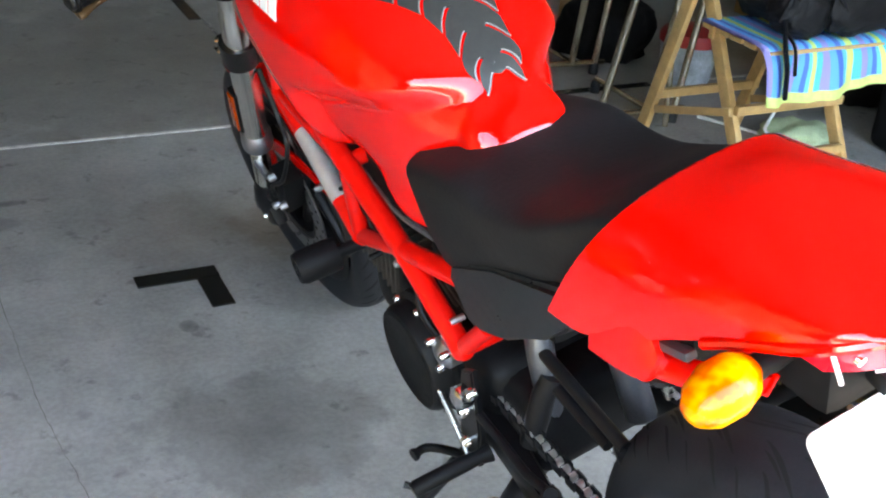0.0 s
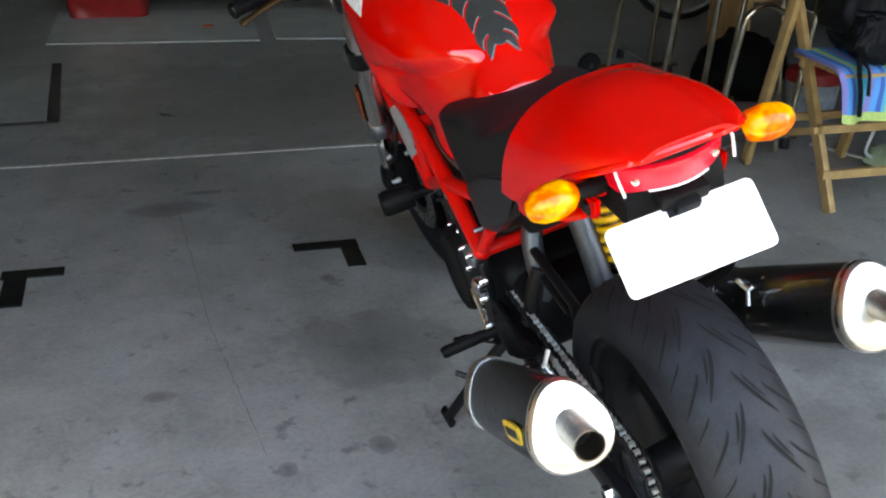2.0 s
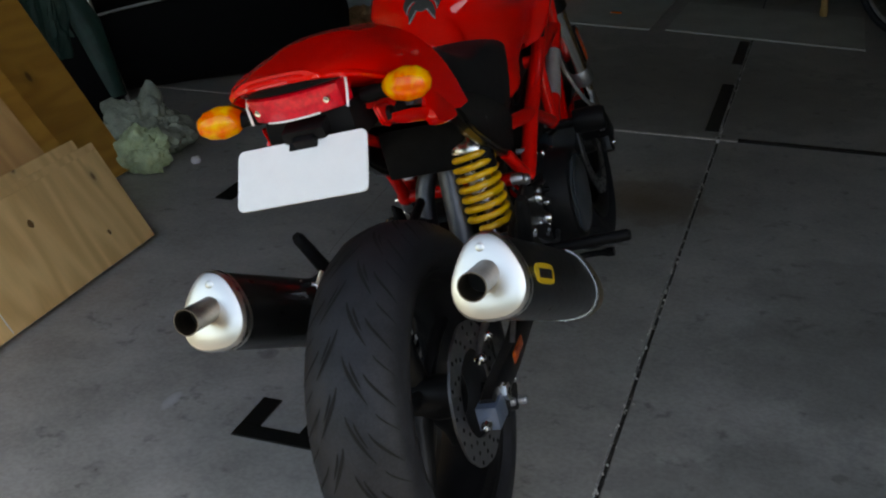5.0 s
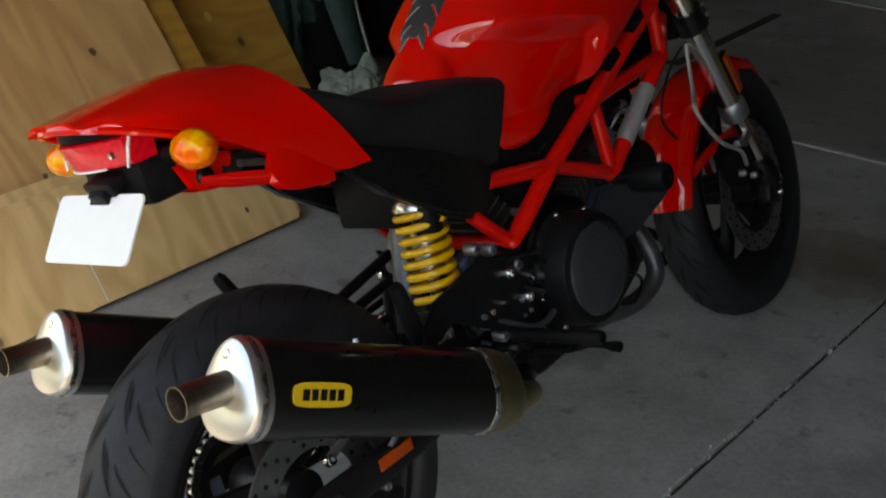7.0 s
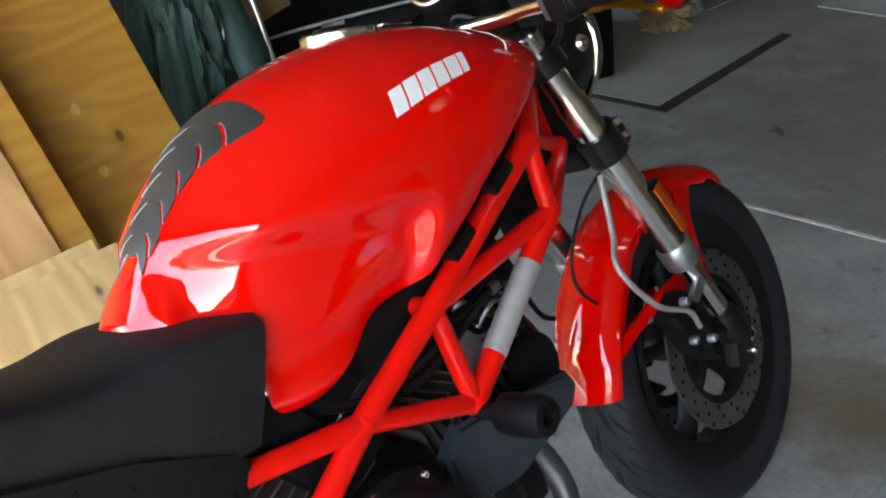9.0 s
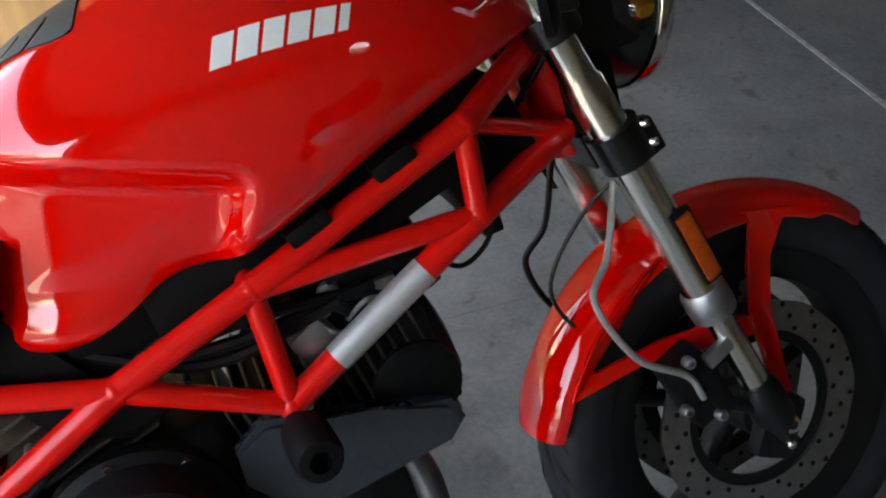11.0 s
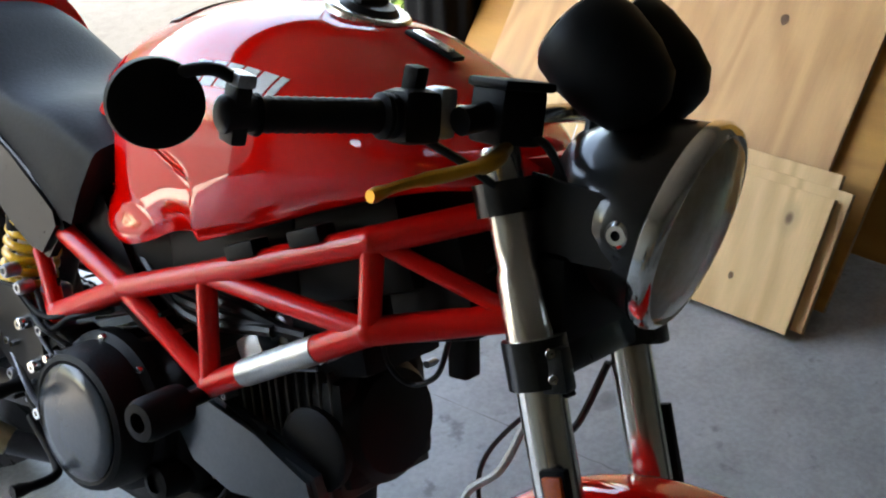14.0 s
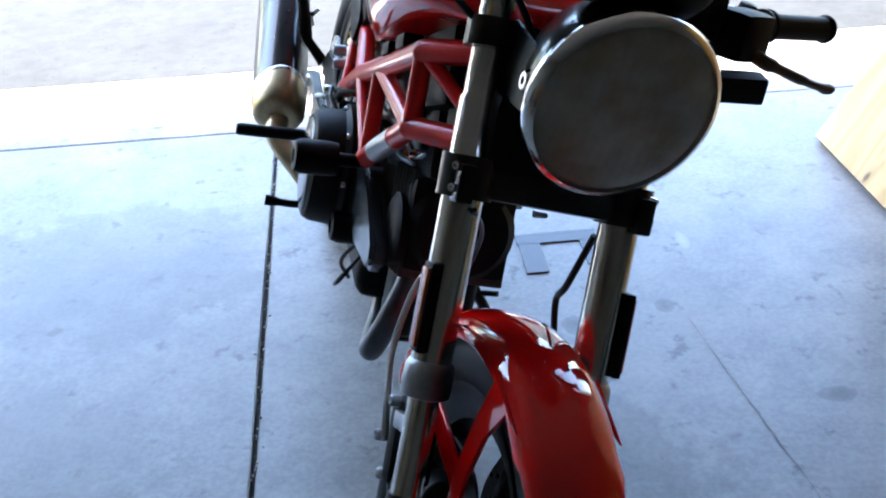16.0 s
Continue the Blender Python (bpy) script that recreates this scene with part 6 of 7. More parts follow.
def sheet(label, x, y0, y1, length, lean, material, up=0.0, thick=0.018, turn=0.0, knots=(), plugs=(), line=None):
    """A sheet that stands on its lower edge at x and leans to the west by lean degrees."""
    e = thing("plywood_sheet", label, "plywood", Matrix.Translation((x, (y0 + y1) / 2, GROUND + up + thick * math.sin(radians(lean)))) @ pose(0, 0, 0, 0, -lean, turn), "sheets of plywood")
    wd = y1 - y0
    n = 5
    for k in range(n):
        bm_ = shape()
        t = thick / n
        inset = 0.0015 * (k % 2)
        face = k == n - 1
        box(bm_, (t * 0.98, wd - 2 * inset, length - 2 * inset), Matrix.Translation((-thick / 2 + t * (k + 0.5), 0, length / 2)), 0.0008 if face else 0, 1)
        # rotate so that the material's grain runs along the sheet
        ob = part("ply_face" if face else "ply_layer", bm_, material if face else PLYEDGE, e, flat=True)
        for v in ob.data.vertices:
            x_, y_, z_ = v.co
            v.co = (y_, z_, x_)
        ob.matrix_local = Matrix(((0, 0, 1, 0), (1, 0, 0, 0), (0, 1, 0, 0), (0, 0, 0, 1)))
    for spots, nm, mat in ((knots, "knot", KNOT), (plugs, "plug", PLUG)):
        for y, up_, r in spots:
            bm_ = shape()
            ring = [(0.75 * r * math.cos(a) * (1 + 0.12 * math.sin(2 * a + y * 9)), r * math.sin(a) * (1 + 0.1 * math.sin(3 * a + up_ * 20))) for a in [2 * math.pi * k / 18 for k in range(18)]]
            slab(bm_, ring, 0.0016, Matrix.Translation((thick / 2, y - (y0 + y1) / 2, up_)) @ Matrix(((0, 0, 1, 0), (1, 0, 0, 0), (0, 1, 0, 0), (0, 0, 0, 1))))
            part(nm, bm_, mat, e, flat=True)
    if line is not None:
        bm_ = shape()
        box(bm_, (0.0016, 0.003, length * 0.96), Matrix.Translation((thick / 2, line - (y0 + y1) / 2, length / 2)))
        part("chalk_line", bm_, WHITE, e, "pale chalk line", flat=True)
    return e


sheet("pale plywood sheet leaning on the garage wall", -0.66, 0.955, 1.93, 2.44, 38, PLY1, knots=((1.70, 0.615, 0.013), (1.405, 0.320, 0.009), (1.124, 0.376, 0.008), (1.25, 0.85, 0.010), (1.62, 1.05, 0.012)))
sheet("plywood sheet leaning behind the pale one", -0.69, 0.83, 2.03, 2.40, 38, PLY2)
sheet("amber plywood sheet with dark knots leaning on the wall", -0.955, 1.27, 2.49, 2.44, 34, PLY2, knots=((2.24, 0.14, 0.012), (2.10, 0.43, 0.010)), plugs=((2.238, 0.525, 0.017), (2.224, 0.340, 0.017), (2.05, 0.70, 0.017)))
sheet("low new plywood offcut leaning in front of the larger sheets", -0.556, 0.79, 2.005, 0.30, 33, PLY3, turn=1.2, knots=((1.62, 0.21, 0.012), (1.10, 0.12, 0.009), (1.85, 0.08, 0.008)), line=1.36)
sheet("second low plywood offcut behind the first", -0.580, 0.77, 2.03, 0.31, 33, PLY3, turn=1.2)
sheet("third low plywood offcut in the same stack", -0.604, 0.75, 1.99, 0.33, 33, PLY3, turn=1.2)


# ---- soft and stored things ----
CLOTHG = worn("grey_green_cloth", (0.28, 0.31, 0.25), 0.9, 0, 0.35, 14, 0.4)
CLOTHL = worn("pale_green_cloth", (0.46, 0.56, 0.34), 0.9, 0, 0.2, 16, 0.4)
CLOTHW = worn("pale_blue_blanket", (0.42, 0.46, 0.50), 0.9, 0, 0.35, 12, 0.4)
DARKGREEN = worn("dark_green_nylon", (0.012, 0.045, 0.035), 0.6, 0, 0.35, 20, 0.3)
NYLON = worn("black_nylon", (0.0035, 0.0035, 0.004), 0.75, 0, 0.4, 25, 0.4, Specular_IOR_Level=0.15)
PIPING = worn("grey_piping", (0.30, 0.30, 0.29), 0.5, 0, 0.2, 30)
PALEPAINT = worn("pale_track_paint", (0.62, 0.62, 0.60), 0.5, 0, 0.15, 20, 0.1)
CARD = worn("brown_cardboard", (0.33, 0.21, 0.11), 0.85, 0, 0.15, 9, 0.2)
LEATHER = worn("brown_sofa_leather", (0.075, 0.05, 0.05), 0.5, 0, 0.3, 9, 0.3)
PAPER = worn("printed_paper_sack", (0.50, 0.42, 0.33), 0.6, 0, 0.2, 14, 0.2)
REDP = worn("red_plastic", (0.40, 0.02, 0.02), 0.4, 0, 0.2, 20)
BEECH = worn("varnished_beech", (0.55, 0.33, 0.13), 0.4, 0, 0.18, 22, 0.08)
BRASSY = worn("worn_chrome", (0.66, 0.56, 0.42), 0.2, 1, 0.3, 12, 0.05)
BLUEP = worn("blue_bicycle_paint", (0.03, 0.16, 0.45), 0.3, 0, 0.15, 30)


def crumple(c, size, seed, rough=0.35, sub=4, flat_base=True):
    bm_ = shape()
    bmesh.ops.create_icosphere(bm_, subdivisions=sub, radius=1.0)
    o = Vector((seed * 3.7, seed * 1.3, seed * 0.7))
    for v in bm_.verts:
        d = v.co.normalized()
        f_ = 1 + rough * noise.noise(d * 1.7 + o) + rough * 0.6 * abs(noise.noise(d * 4.1 + o)) - rough * 0.45 * abs(noise.noise(d * 8.3 + o))
        p = d * f_
        p = Vector((p.x * size[0], p.y * size[1], p.z * size[2]))
        if flat_base and p.z < -0.55 * size[2]:
            p.z = -0.55 * size[2] + (p.z + 0.55 * size[2]) * 0.04
        v.co = p + Vector(c)
    lo = min(v.co.z for v in bm_.verts)
    for v in bm_.verts:
        v.co.z += GROUND - lo + 0.001
    return bm_


def loose(name, bm_, mat, label, category, angle=60):
    return tagged(part(name, bm_, mat, None, angle=angle), label, category)


STAND[0] = Vector((0.04, 0.27, 0.0))
loose("crumpled_cloth", crumple((-1.04, 2.40, 0), (0.14, 0.13, 0.13), 2, 0.45, 5), CLOTHG, "grey-green cloth heaped on the concrete floor", "cloth")
loose("pale_cloth", crumple((-0.97, 2.25, 0), (0.095, 0.08, 0.09), 5, 0.35, 5), CLOTHL, "pale green cloth bundle beside the heap", "cloth")
loose("paper_ball", crumple((-0.83, 2.36, 0), (0.015, 0.018, 0.016), 7, 0.3, 3), WHITE, "small white crumpled paper on the floor", "paper")

STAND[0] = Vector((0.0, 0.0, 0.0))
# long black case with pale piping
case = thing("padded_case", "long black padded case with pale piping lying on the floor", "case", Matrix.Translation((-0.82, 4.02, 0)) @ Matrix.Rotation(radians(-39.4), 4, "Z") @ Matrix.Translation((1.02, -4.05, 0)))
bm = shape()
rings = []
for y, h, x0, x1 in ((2.66, 0.18, -1.22, -1.50), (2.72, 0.30, -1.14, -1.56), (2.95, 0.36, -1.08, -1.58), (3.40, 0.42, -1.05, -1.60), (3.80, 0.46, -1.02, -1.60), (4.02, 0.42, -1.02, -1.58), (4.10, 0.30, -1.06, -1.54)):
    rings.append([(x0 - (x0 - x1) * (0.5 - 0.5 * math.copysign(abs(math.cos(a)) ** 0.35, math.cos(a))), y, GROUND + h * (0.5 + 0.5 * math.copysign(abs(math.sin(a)) ** 0.35, math.sin(a)))) for a in [2 * math.pi * k / 28 for k in range(28)]])
loft(bm, rings)
part("shell", bm, NYLON, case, angle=70)
for dx, dh in ((0.0, -0.02), (-0.5, -0.015)):
    bm = shape()
    tube(bm, spline([(-1.10 + dx * 0.9, 2.72, GROUND + 0.30 + dh), (-1.07 + dx, 2.95, GROUND + 0.365 + dh), (-1.045 + dx, 3.40, GROUND + 0.425 + dh), (-1.015 + dx, 3.80, GROUND + 0.465 + dh), (-1.03 + dx, 4.02, GROUND + 0.43 + dh)], 6), 0.006, 8)
    part("piping", bm, PIPING, case, "pale piping")

STAND[0] = Vector((-0.12, 0.36, 0.0))
# golf bag with clubs, behind the sheets
bag = thing("golf_bag", "black and dark green golf bag full of clubs", "golf bag")
b0, b1 = Vector((-1.22, 2.50, GROUND + 0.02)), Vector((-1.62, 2.58, GROUND + 0.80))
bm = shape()
tube(bm, [b0, b0 + (b1 - b0) * 0.05, b0 + (b1 - b0) * 0.5, b0 + (b1 - b0) * 0.95, b1], [0.10, 0.125, 0.12, 0.13, 0.125], 24)
part("tube", bm, NYLON, bag, angle=60)
bm = shape()
tube(bm, [b0 + (b1 - b0) * 0.12 + Vector((0.11, 0.02, 0)), b0 + (b1 - b0) * 0.45 + Vector((0.11, 0.03, 0)), b0 + (b1 - b0) * 0.75 + Vector((0.09, 0.02, 0))], [0.05, 0.075, 0.05], 16)
part("pocket", bm, DARKGREEN, bag, "dark green pocket", angle=60)
for k in range(7):
    bm = shape()
    o = Vector((0.03 * (k % 3 - 1), 0.045 * (k // 3 - 1), 0))
    tip = b1 + (b1 - b0).normalized() * (0.18 + 0.03 * (k % 4)) + o * 1.3
    tube(bm, [b1 + o - (b1 - b0) * 0.1, tip], 0.006, 8)
    part("club_shaft", bm, CHROME, bag, "chrome club shaft")
    bm = shape()
    box(bm, (0.022, 0.075, 0.045), Matrix.Translation(tip) @ pose(0, 0.025, 0.01, 20, 0, 30 * k), 0.008)
    part("club_head", bm, STEEL, bag, "steel club head")
for k in range(7):
    bm = shape()
    x, y = -1.16 - 0.03 * (k % 3), 2.50 + 0.024 * k
    tube(bm, [(x, y, GROUND + 0.01), (x - 0.36, y + 0.03, GROUND + 1.05)], 0.010, 10)
    part("trolley_bar", bm, CAPSTEEL, bag, "silver trolley bar")
jacket = loose("green_jacket", crumple((-1.42, 2.42, 0), (0.15, 0.10, 0.48), 9, 0.4, 5), DARKGREEN, "dark green jacket hung over stored things", "jacket")
for c, size, seed in (((-1.34, 2.34, 0.34), (0.050, 0.055, 0.30), 21), ((-1.47, 2.32, 0.36), (0.048, 0.055, 0.28), 23)):
    part("sleeve", crumple(c, size, seed, 0.3, 4, False), DARKGREEN, jacket)
part("collar", crumple((-1.42, 2.40, 0.92), (0.085, 0.07, 0.035), 25, 0.3, 4, False), DARKGREEN, jacket)
bm = shape()
box(bm, (0.03, 0.22, 0.95), pose(-1.72, 2.95, GROUND + 0.49, 0, -12), 0.004)
tagged(part("cardboard_sheet", bm, CARD, flat=True), "tall brown cardboard panel leaning beside the golf bag", "cardboard")
STAND[0] = Vector((0.03, 0.15, 0.0))
bm = shape()
box(bm, (0.42, 0.42, 0.42), pose(-1.75, 4.30, GROUND + 0.211, 0, 0, 8), 0.006)
tagged(part("cardboard_box", bm, CARD, flat=True), "brown cardboard box on the floor behind the case", "box")
loose("blanket", crumple((-1.72, 4.34, 0), (0.26, 0.22, 0.10), 12, 0.3), CLOTHW, "pale blue blanket heaped on a cardboard box", "blanket")
bpy.data.objects["blanket"].location.z += 0.423
loose("blanket", crumple((-1.30, 4.75, 0), (0.22, 0.20, 0.17), 14, 0.55, 5), CLOTHW, "pale grey blankets heaped on the floor", "blanket")
loose("brown_bag", crumple((-1.05, 4.55, 0), (0.10, 0.10, 0.07), 15, 0.6, 5), CARD, "brown crumpled paper bag on the floor", "bag")
STAND[0] = Vector((0.04, 0.2, 0.0))
STAND[0] = Vector((0.0, 0.0, 0.0))
cover = thing("black_cover", "tall black cover hanging in upright folds beside the garage opening", "cover")


def folds(cx, cy, ax, ay, z0, z1, n, depth, seed):
    """Cloth hung in a closed tube with upright folds that wander a little."""
    bm_, rings = shape(), []
    for i in range(25):
        f_ = i / 24
        ring = []
        for k in range(120):
            a = 2 * math.pi * k / 120
            w_ = 1 + depth * math.sin(n * a + 1.2 * noise.noise(Vector((seed, f_ * 2.0, 0)))) + 0.10 * noise.noise(Vector((math.cos(a) * 2 + seed, math.sin(a) * 2, f_ * 3)))
            w_ *= 1 - 0.25 * f_ ** 4 + 0.06 * (1 - f_) ** 3
            ring.append((cx + ax * w_ * math.cos(a), cy + ay * w_ * math.sin(a), z0 + (z1 - z0) * f_))
        rings.append(ring)
    loft(bm_, rings)
    return bm_


part("drape", folds(-0.955, 0.715, 0.115, 0.110, GROUND + 0.001, 1.02, 11, 0.05, 3.0), NYLON, cover, "black cloth in upright folds", angle=70)
part("hood", folds(-0.955, 0.715, 0.092, 0.088, 0.96, 1.14, 9, 0.06, 8.0), NYLON, cover, "gathered top of the cover", angle=70)
bm = shape()
box(bm, (0.003, 0.012, 0.05), pose(-0.862, 0.785, 0.30, 0, 0, 35), 0.001)
part("pale_tag", bm, WHITE, cover, "small pale tag", flat=True)
bm = shape()
box(bm, (0.022, 0.02, 2.2), pose(-1.262, 0.155, GROUND + 1.101), 0.005)
tagged(part("door_track", bm, PALEPAINT), "pale painted door track standing at the garage opening", "door track", kind="structure")

STAND[0] = Vector((0.0, 0.0, 0.0))
# pale boards and mats on the floor
FLOORBOARD = worn("pale_floor_board", (0.50, 0.51, 0.47), 0.6, 0, 0.12, 5, 0.1)
MATEDGE = worn("worn_dark_edging", (0.045, 0.042, 0.035), 0.6, 0, 0.4, 12, 0.2)
MATGREY = worn("thin_grey_mat", (0.36, 0.35, 0.31), 0.7, 0, 0.15, 4, 0.15)


def board(name, outline, mat, label, category="board", h=0.006):
    bm_ = shape()
    slab(bm_, outline, h, Matrix.Translation((0, 0, GROUND + h / 2)))
    return tagged(part(name, bm_, mat, flat=True), label, category)


mat_ob = thing("floor_mat", "thin grey floor board with black tape along two edges", "board")
for nm, mat, h, out in (("board", MATGREY, 0.006, [(-1.10, 3.945), (-0.532, 3.945), (-0.562, 4.80), (-1.14, 4.80)]), ("edge_tape", MATEDGE, 0.005, [(-0.530, 3.91), (-0.485, 3.91), (-0.520, 4.82), (-0.560, 4.82)]),
                        ("edge_tape", MATEDGE, 0.005, [(-1.12, 3.91), (-0.532, 3.91), (-0.532, 3.943), (-1.12, 3.943)])):
    bm = shape()
    slab(bm, out, h, Matrix.Translation((0, 0, GROUND + h / 2)))
    part(nm, bm, mat, mat_ob, flat=True)
board("floor_board", [(-0.61, 5.20), (0.40, 5.11), (0.43, 5.85), (-0.59, 5.93)], FLOORBOARD, "pale grey board lying on the concrete floor")
board("floor_board", [(0.485, 5.13), (1.446, 4.98), (1.45, 5.72), (0.51, 5.85)], FLOORBOARD, "pale grey board lying on the concrete floor")
board("floor_board", [(-1.9, 5.02), (-1.0, 4.965), (-0.885, 6.0), (-1.85, 6.05)], MATGREY, "pale board lying on the concrete floor by the wall")
board("orange_strip", [(0.14, 5.43), (0.20, 5.43), (0.20, 5.455), (0.14, 5.455)], AMBER, "small orange plastic strip on a pale board", "strip", 0.012)

STAND[0] = Vector((-0.02, -0.43, 0.0))
# sofa, sack and side table along the back wall
sofa = thing("sofa", "low dark brown leather sofa along the back wall", "sofa")
for nm, size, c, bev in (("base", (2.05, 0.80, 0.30), (0.70, 6.86, 0.21), 0.04), ("backrest", (2.05, 0.22, 0.45), (0.70, 7.15, 0.58), 0.06)):
    bm = shape()
    box(bm, size, pose(*c), bev, 3)
    part(nm, bm, LEATHER, sofa)
for k in range(3):
    bm = shape()
    box(bm, (0.56, 0.60, 0.14), pose(0.08 + 0.62 * k, 6.76, 0.43), 0.05, 3)
    part("cushion", bm, LEATHER, sofa)
for x in (-0.42, 1.82):
    bm = shape()
    box(bm, (0.20, 0.80, 0.52), pose(x, 6.86, 0.32), 0.06, 3)
    part("armrest", bm, LEATHER, sofa)
for x in (-0.4, 1.8):
    for y in (6.52, 7.18):
        bm = shape()
        lathe(bm, [(0.02, 0), (0.028, 0.06)], pose(x, y, GROUND), 12)
        part("foot", bm, BEECH, sofa)
sack = thing("paper_sack", "red and white printed paper sack standing on the floor", "sack")
for nm, z0, z1, mat in (("foot_band", 0, 0.14, REDP), ("belly", 0.14, 0.17, WHITE), ("body", 0.17, 0.52, PAPER)):
    bm = shape()
    rings = []
    for k in range(6):
        z = z0 + (z1 - z0) * k / 5
        w_, d_ = 0.20 * (1 + 0.12 * math.sin(z * 6)), 0.085 * (1 + 0.25 * math.sin(z * 5)) * (1 - 0.5 * step(0.3, 0.52, z))
        rings.append([(-0.30 + w_ * math.copysign(abs(math.cos(a)) ** 0.55, math.cos(a)), 6.24 + d_ * math.sin(a) + 0.02 * math.sin(3 * a + z * 20), GROUND + z + 0.001) for a in [2 * math.pi * j / 26 for j in range(26)]])
    loft(bm, rings)
    part(nm, bm, mat, sack, angle=70)
bm = shape()
lathe(bm, [(0.04, 0), (0.04, 0.004), (0.001, 0.005)], pose(-0.30, 6.16, GROUND + 0.33, 90), 20)
part("round_mark", bm, REDP, sack, "plain red spot")
table = thing("side_table", "wooden side table with turned legs near the back wall", "table")
bm = shape()
box(bm, (0.55, 0.45, 0.03), pose(1.50, 6.30, 0.55), 0.006)
part("top", bm, BEECH, table)
for x in (1.26, 1.74):
    for y in (6.12, 6.48):
        bm = shape()
        lathe(bm, [(0.018, 0), (0.022, 0.03), (0.016, 0.08), (0.026, 0.25), (0.020, 0.42), (0.024, 0.565)], pose(x, y, GROUND), 14)
        part("leg", bm, BEECH, table)


STAND[0] = Vector((-0.06, -0.25, 0.0))
# ---- bicycle ----
cycle = thing("bicycle", "blue bicycle parked along the back of the garage", "bicycle")
RIM = worn("bicycle_rim", (0.55, 0.55, 0.54), 0.3, 1, 0.1, 30)
for cx in (1.76, 2.78):
    c = Vector((cx, 5.46, GROUND + 0.335))
    bm = shape()
    ring_bar(bm, [c + Vector((0.315 * math.cos(a), 0, 0.315 * math.sin(a))) for a in [2 * math.pi * k / 56 for k in range(56)]], 0.019, 10)
    wl = part("wheel", bm, RUBBER, cycle, "thin black bicycle tyre")
    bm = shape()
    ring_bar(bm, [c + Vector((0.292 * math.cos(a), 0, 0.292 * math.sin(a))) for a in [2 * math.pi * k / 56 for k in range(56)]], 0.011, 8)
    part("rim", bm, RIM, wl, "silver rim")
    bm = shape()
    for k in range(28):
        a = 2 * math.pi * k / 28
        tube(bm, [c + Vector((0.018 * math.cos(a + 1.3 * (-1) ** k), 0.03 * (-1) ** (k // 2), 0.018 * math.sin(a + 1.3 * (-1) ** k))), c + Vector((0.29 * math.cos(a), 0, 0.29 * math.sin(a)))], 0.0013, 5)
    lathe(bm, [(0.02, -0.04), (0.014, 0), (0.02, 0.04)], Matrix.Translation(c) @ pose(0, 0, 0, 90), 14)
    part("spokes", bm, RIM, wl, "wire spokes and hub")
A, B = Vector((1.76, 5.46, GROUND + 0.335)), Vector((2.78, 5.46, GROUND + 0.335))
for nm, p, q, r in (("fork", A, A + Vector((0.14, 0, 0.42)), 0.013), ("down_tube", A + Vector((0.15, 0, 0.45)), Vector((2.35, 5.46, 0.28)), 0.017), ("top_tube", A + Vector((0.16, 0, 0.52)), Vector((2.42, 5.46, 0.80)), 0.015), ("seat_tube", Vector((2.35, 5.46, 0.28)), Vector((2.46, 5.46, 0.92)), 0.015),
                    ("chain_stay", Vector((2.35, 5.46, 0.28)), B, 0.010), ("seat_stay", Vector((2.42, 5.46, 0.78)), B, 0.009), ("head_tube", A + Vector((0.135, 0, 0.40)), A + Vector((0.185, 0, 0.58)), 0.018)):
    bm = shape()
    tube(bm, [p, q], r, 12)
    part(nm, bm, BLUEP, cycle)
bm = shape()
tube(bm, spline([(1.93, 5.16, 0.95), (1.96, 5.30, 0.96), (1.97, 5.46, 0.93), (1.96, 5.62, 0.96), (1.93, 5.76, 0.95)], 5), 0.011, 10)
part("handlebar", bm, BLACK, cycle)
bm = shape()
box(bm, (0.25, 0.13, 0.06), pose(2.47, 5.46, 0.945), 0.025, 3)
part("saddle", bm, BLACK, cycle)


STAND[0] = Vector((0.0, 0.0, 0.0))
# ---- wheeled chrome frames ----
def trolley(m, tall, label):
    e = thing("walking_frame", label, "walking frame", m, "chrome wheeled frames")
    bm_ = shape()
    pts = [(0.0, 0.10, 0.05), (0.015, 0.06, 0.30), (0.02, 0.03, tall - 0.10), (0.035, 0.02, tall - 0.03), (0.10, 0.02, tall), (0.175, 0.02, tall - 0.03), (0.19, 0.03, tall - 0.10), (0.195, 0.06, 0.30), (0.20, 0.10, 0.05)]
    tube(bm_, spline(pts, 6), 0.0125, 12)
    part("hoop", bm_, BRASSY, e, "bent chrome tube")
    bm_ = shape()
    tube(bm_, [(-0.05, 0.10, 0.05), (0.34, 0.10, 0.045)], 0.011, 10)
    tube(bm_, [(0.20, 0.10, 0.05), (0.20, 0.42, 0.05)], 0.009, 10)
    part("foot_rail", bm_, BRASSY, e, "chrome foot rail")
    bm_ = shape()
    tube(bm_, [(0.30, 0.10, 0.03), (0.33, 0.06, tall + 0.02), (0.33, 0.05, tall + 0.12)], 0.012, 12)
    part("upright", bm_, BRASSY, e, "chrome upright")
    bm_ = shape()
    lathe(bm_, [(0.052, -0.014), (0.057, -0.008), (0.057, 0.008), (0.052, 0.014), (0.02, 0.014)], pose(-0.09, 0.10, 0.058, 90, 0, 12), 28)
    w_ = part("wheel", bm_, RUBBER, e, "black rubber wheel")
    bm_ = shape()
    lathe(bm_, [(0.014, -0.018), (0.014, 0.018)], pose(-0.09, 0.10, 0.058, 90, 0, 12), 14)
    part("hub", bm_, CHROME, w_)
    for x in (0.20, 0.30):
        bm_ = shape()
        lathe(bm_, [(0.018, 0), (0.018, 0.03), (0.013, 0.045)], pose(x, 0.42 if x < 0.25 else 0.10, 0), 12)
        part("rubber_tip", bm_, RUBBER, e)
    return e


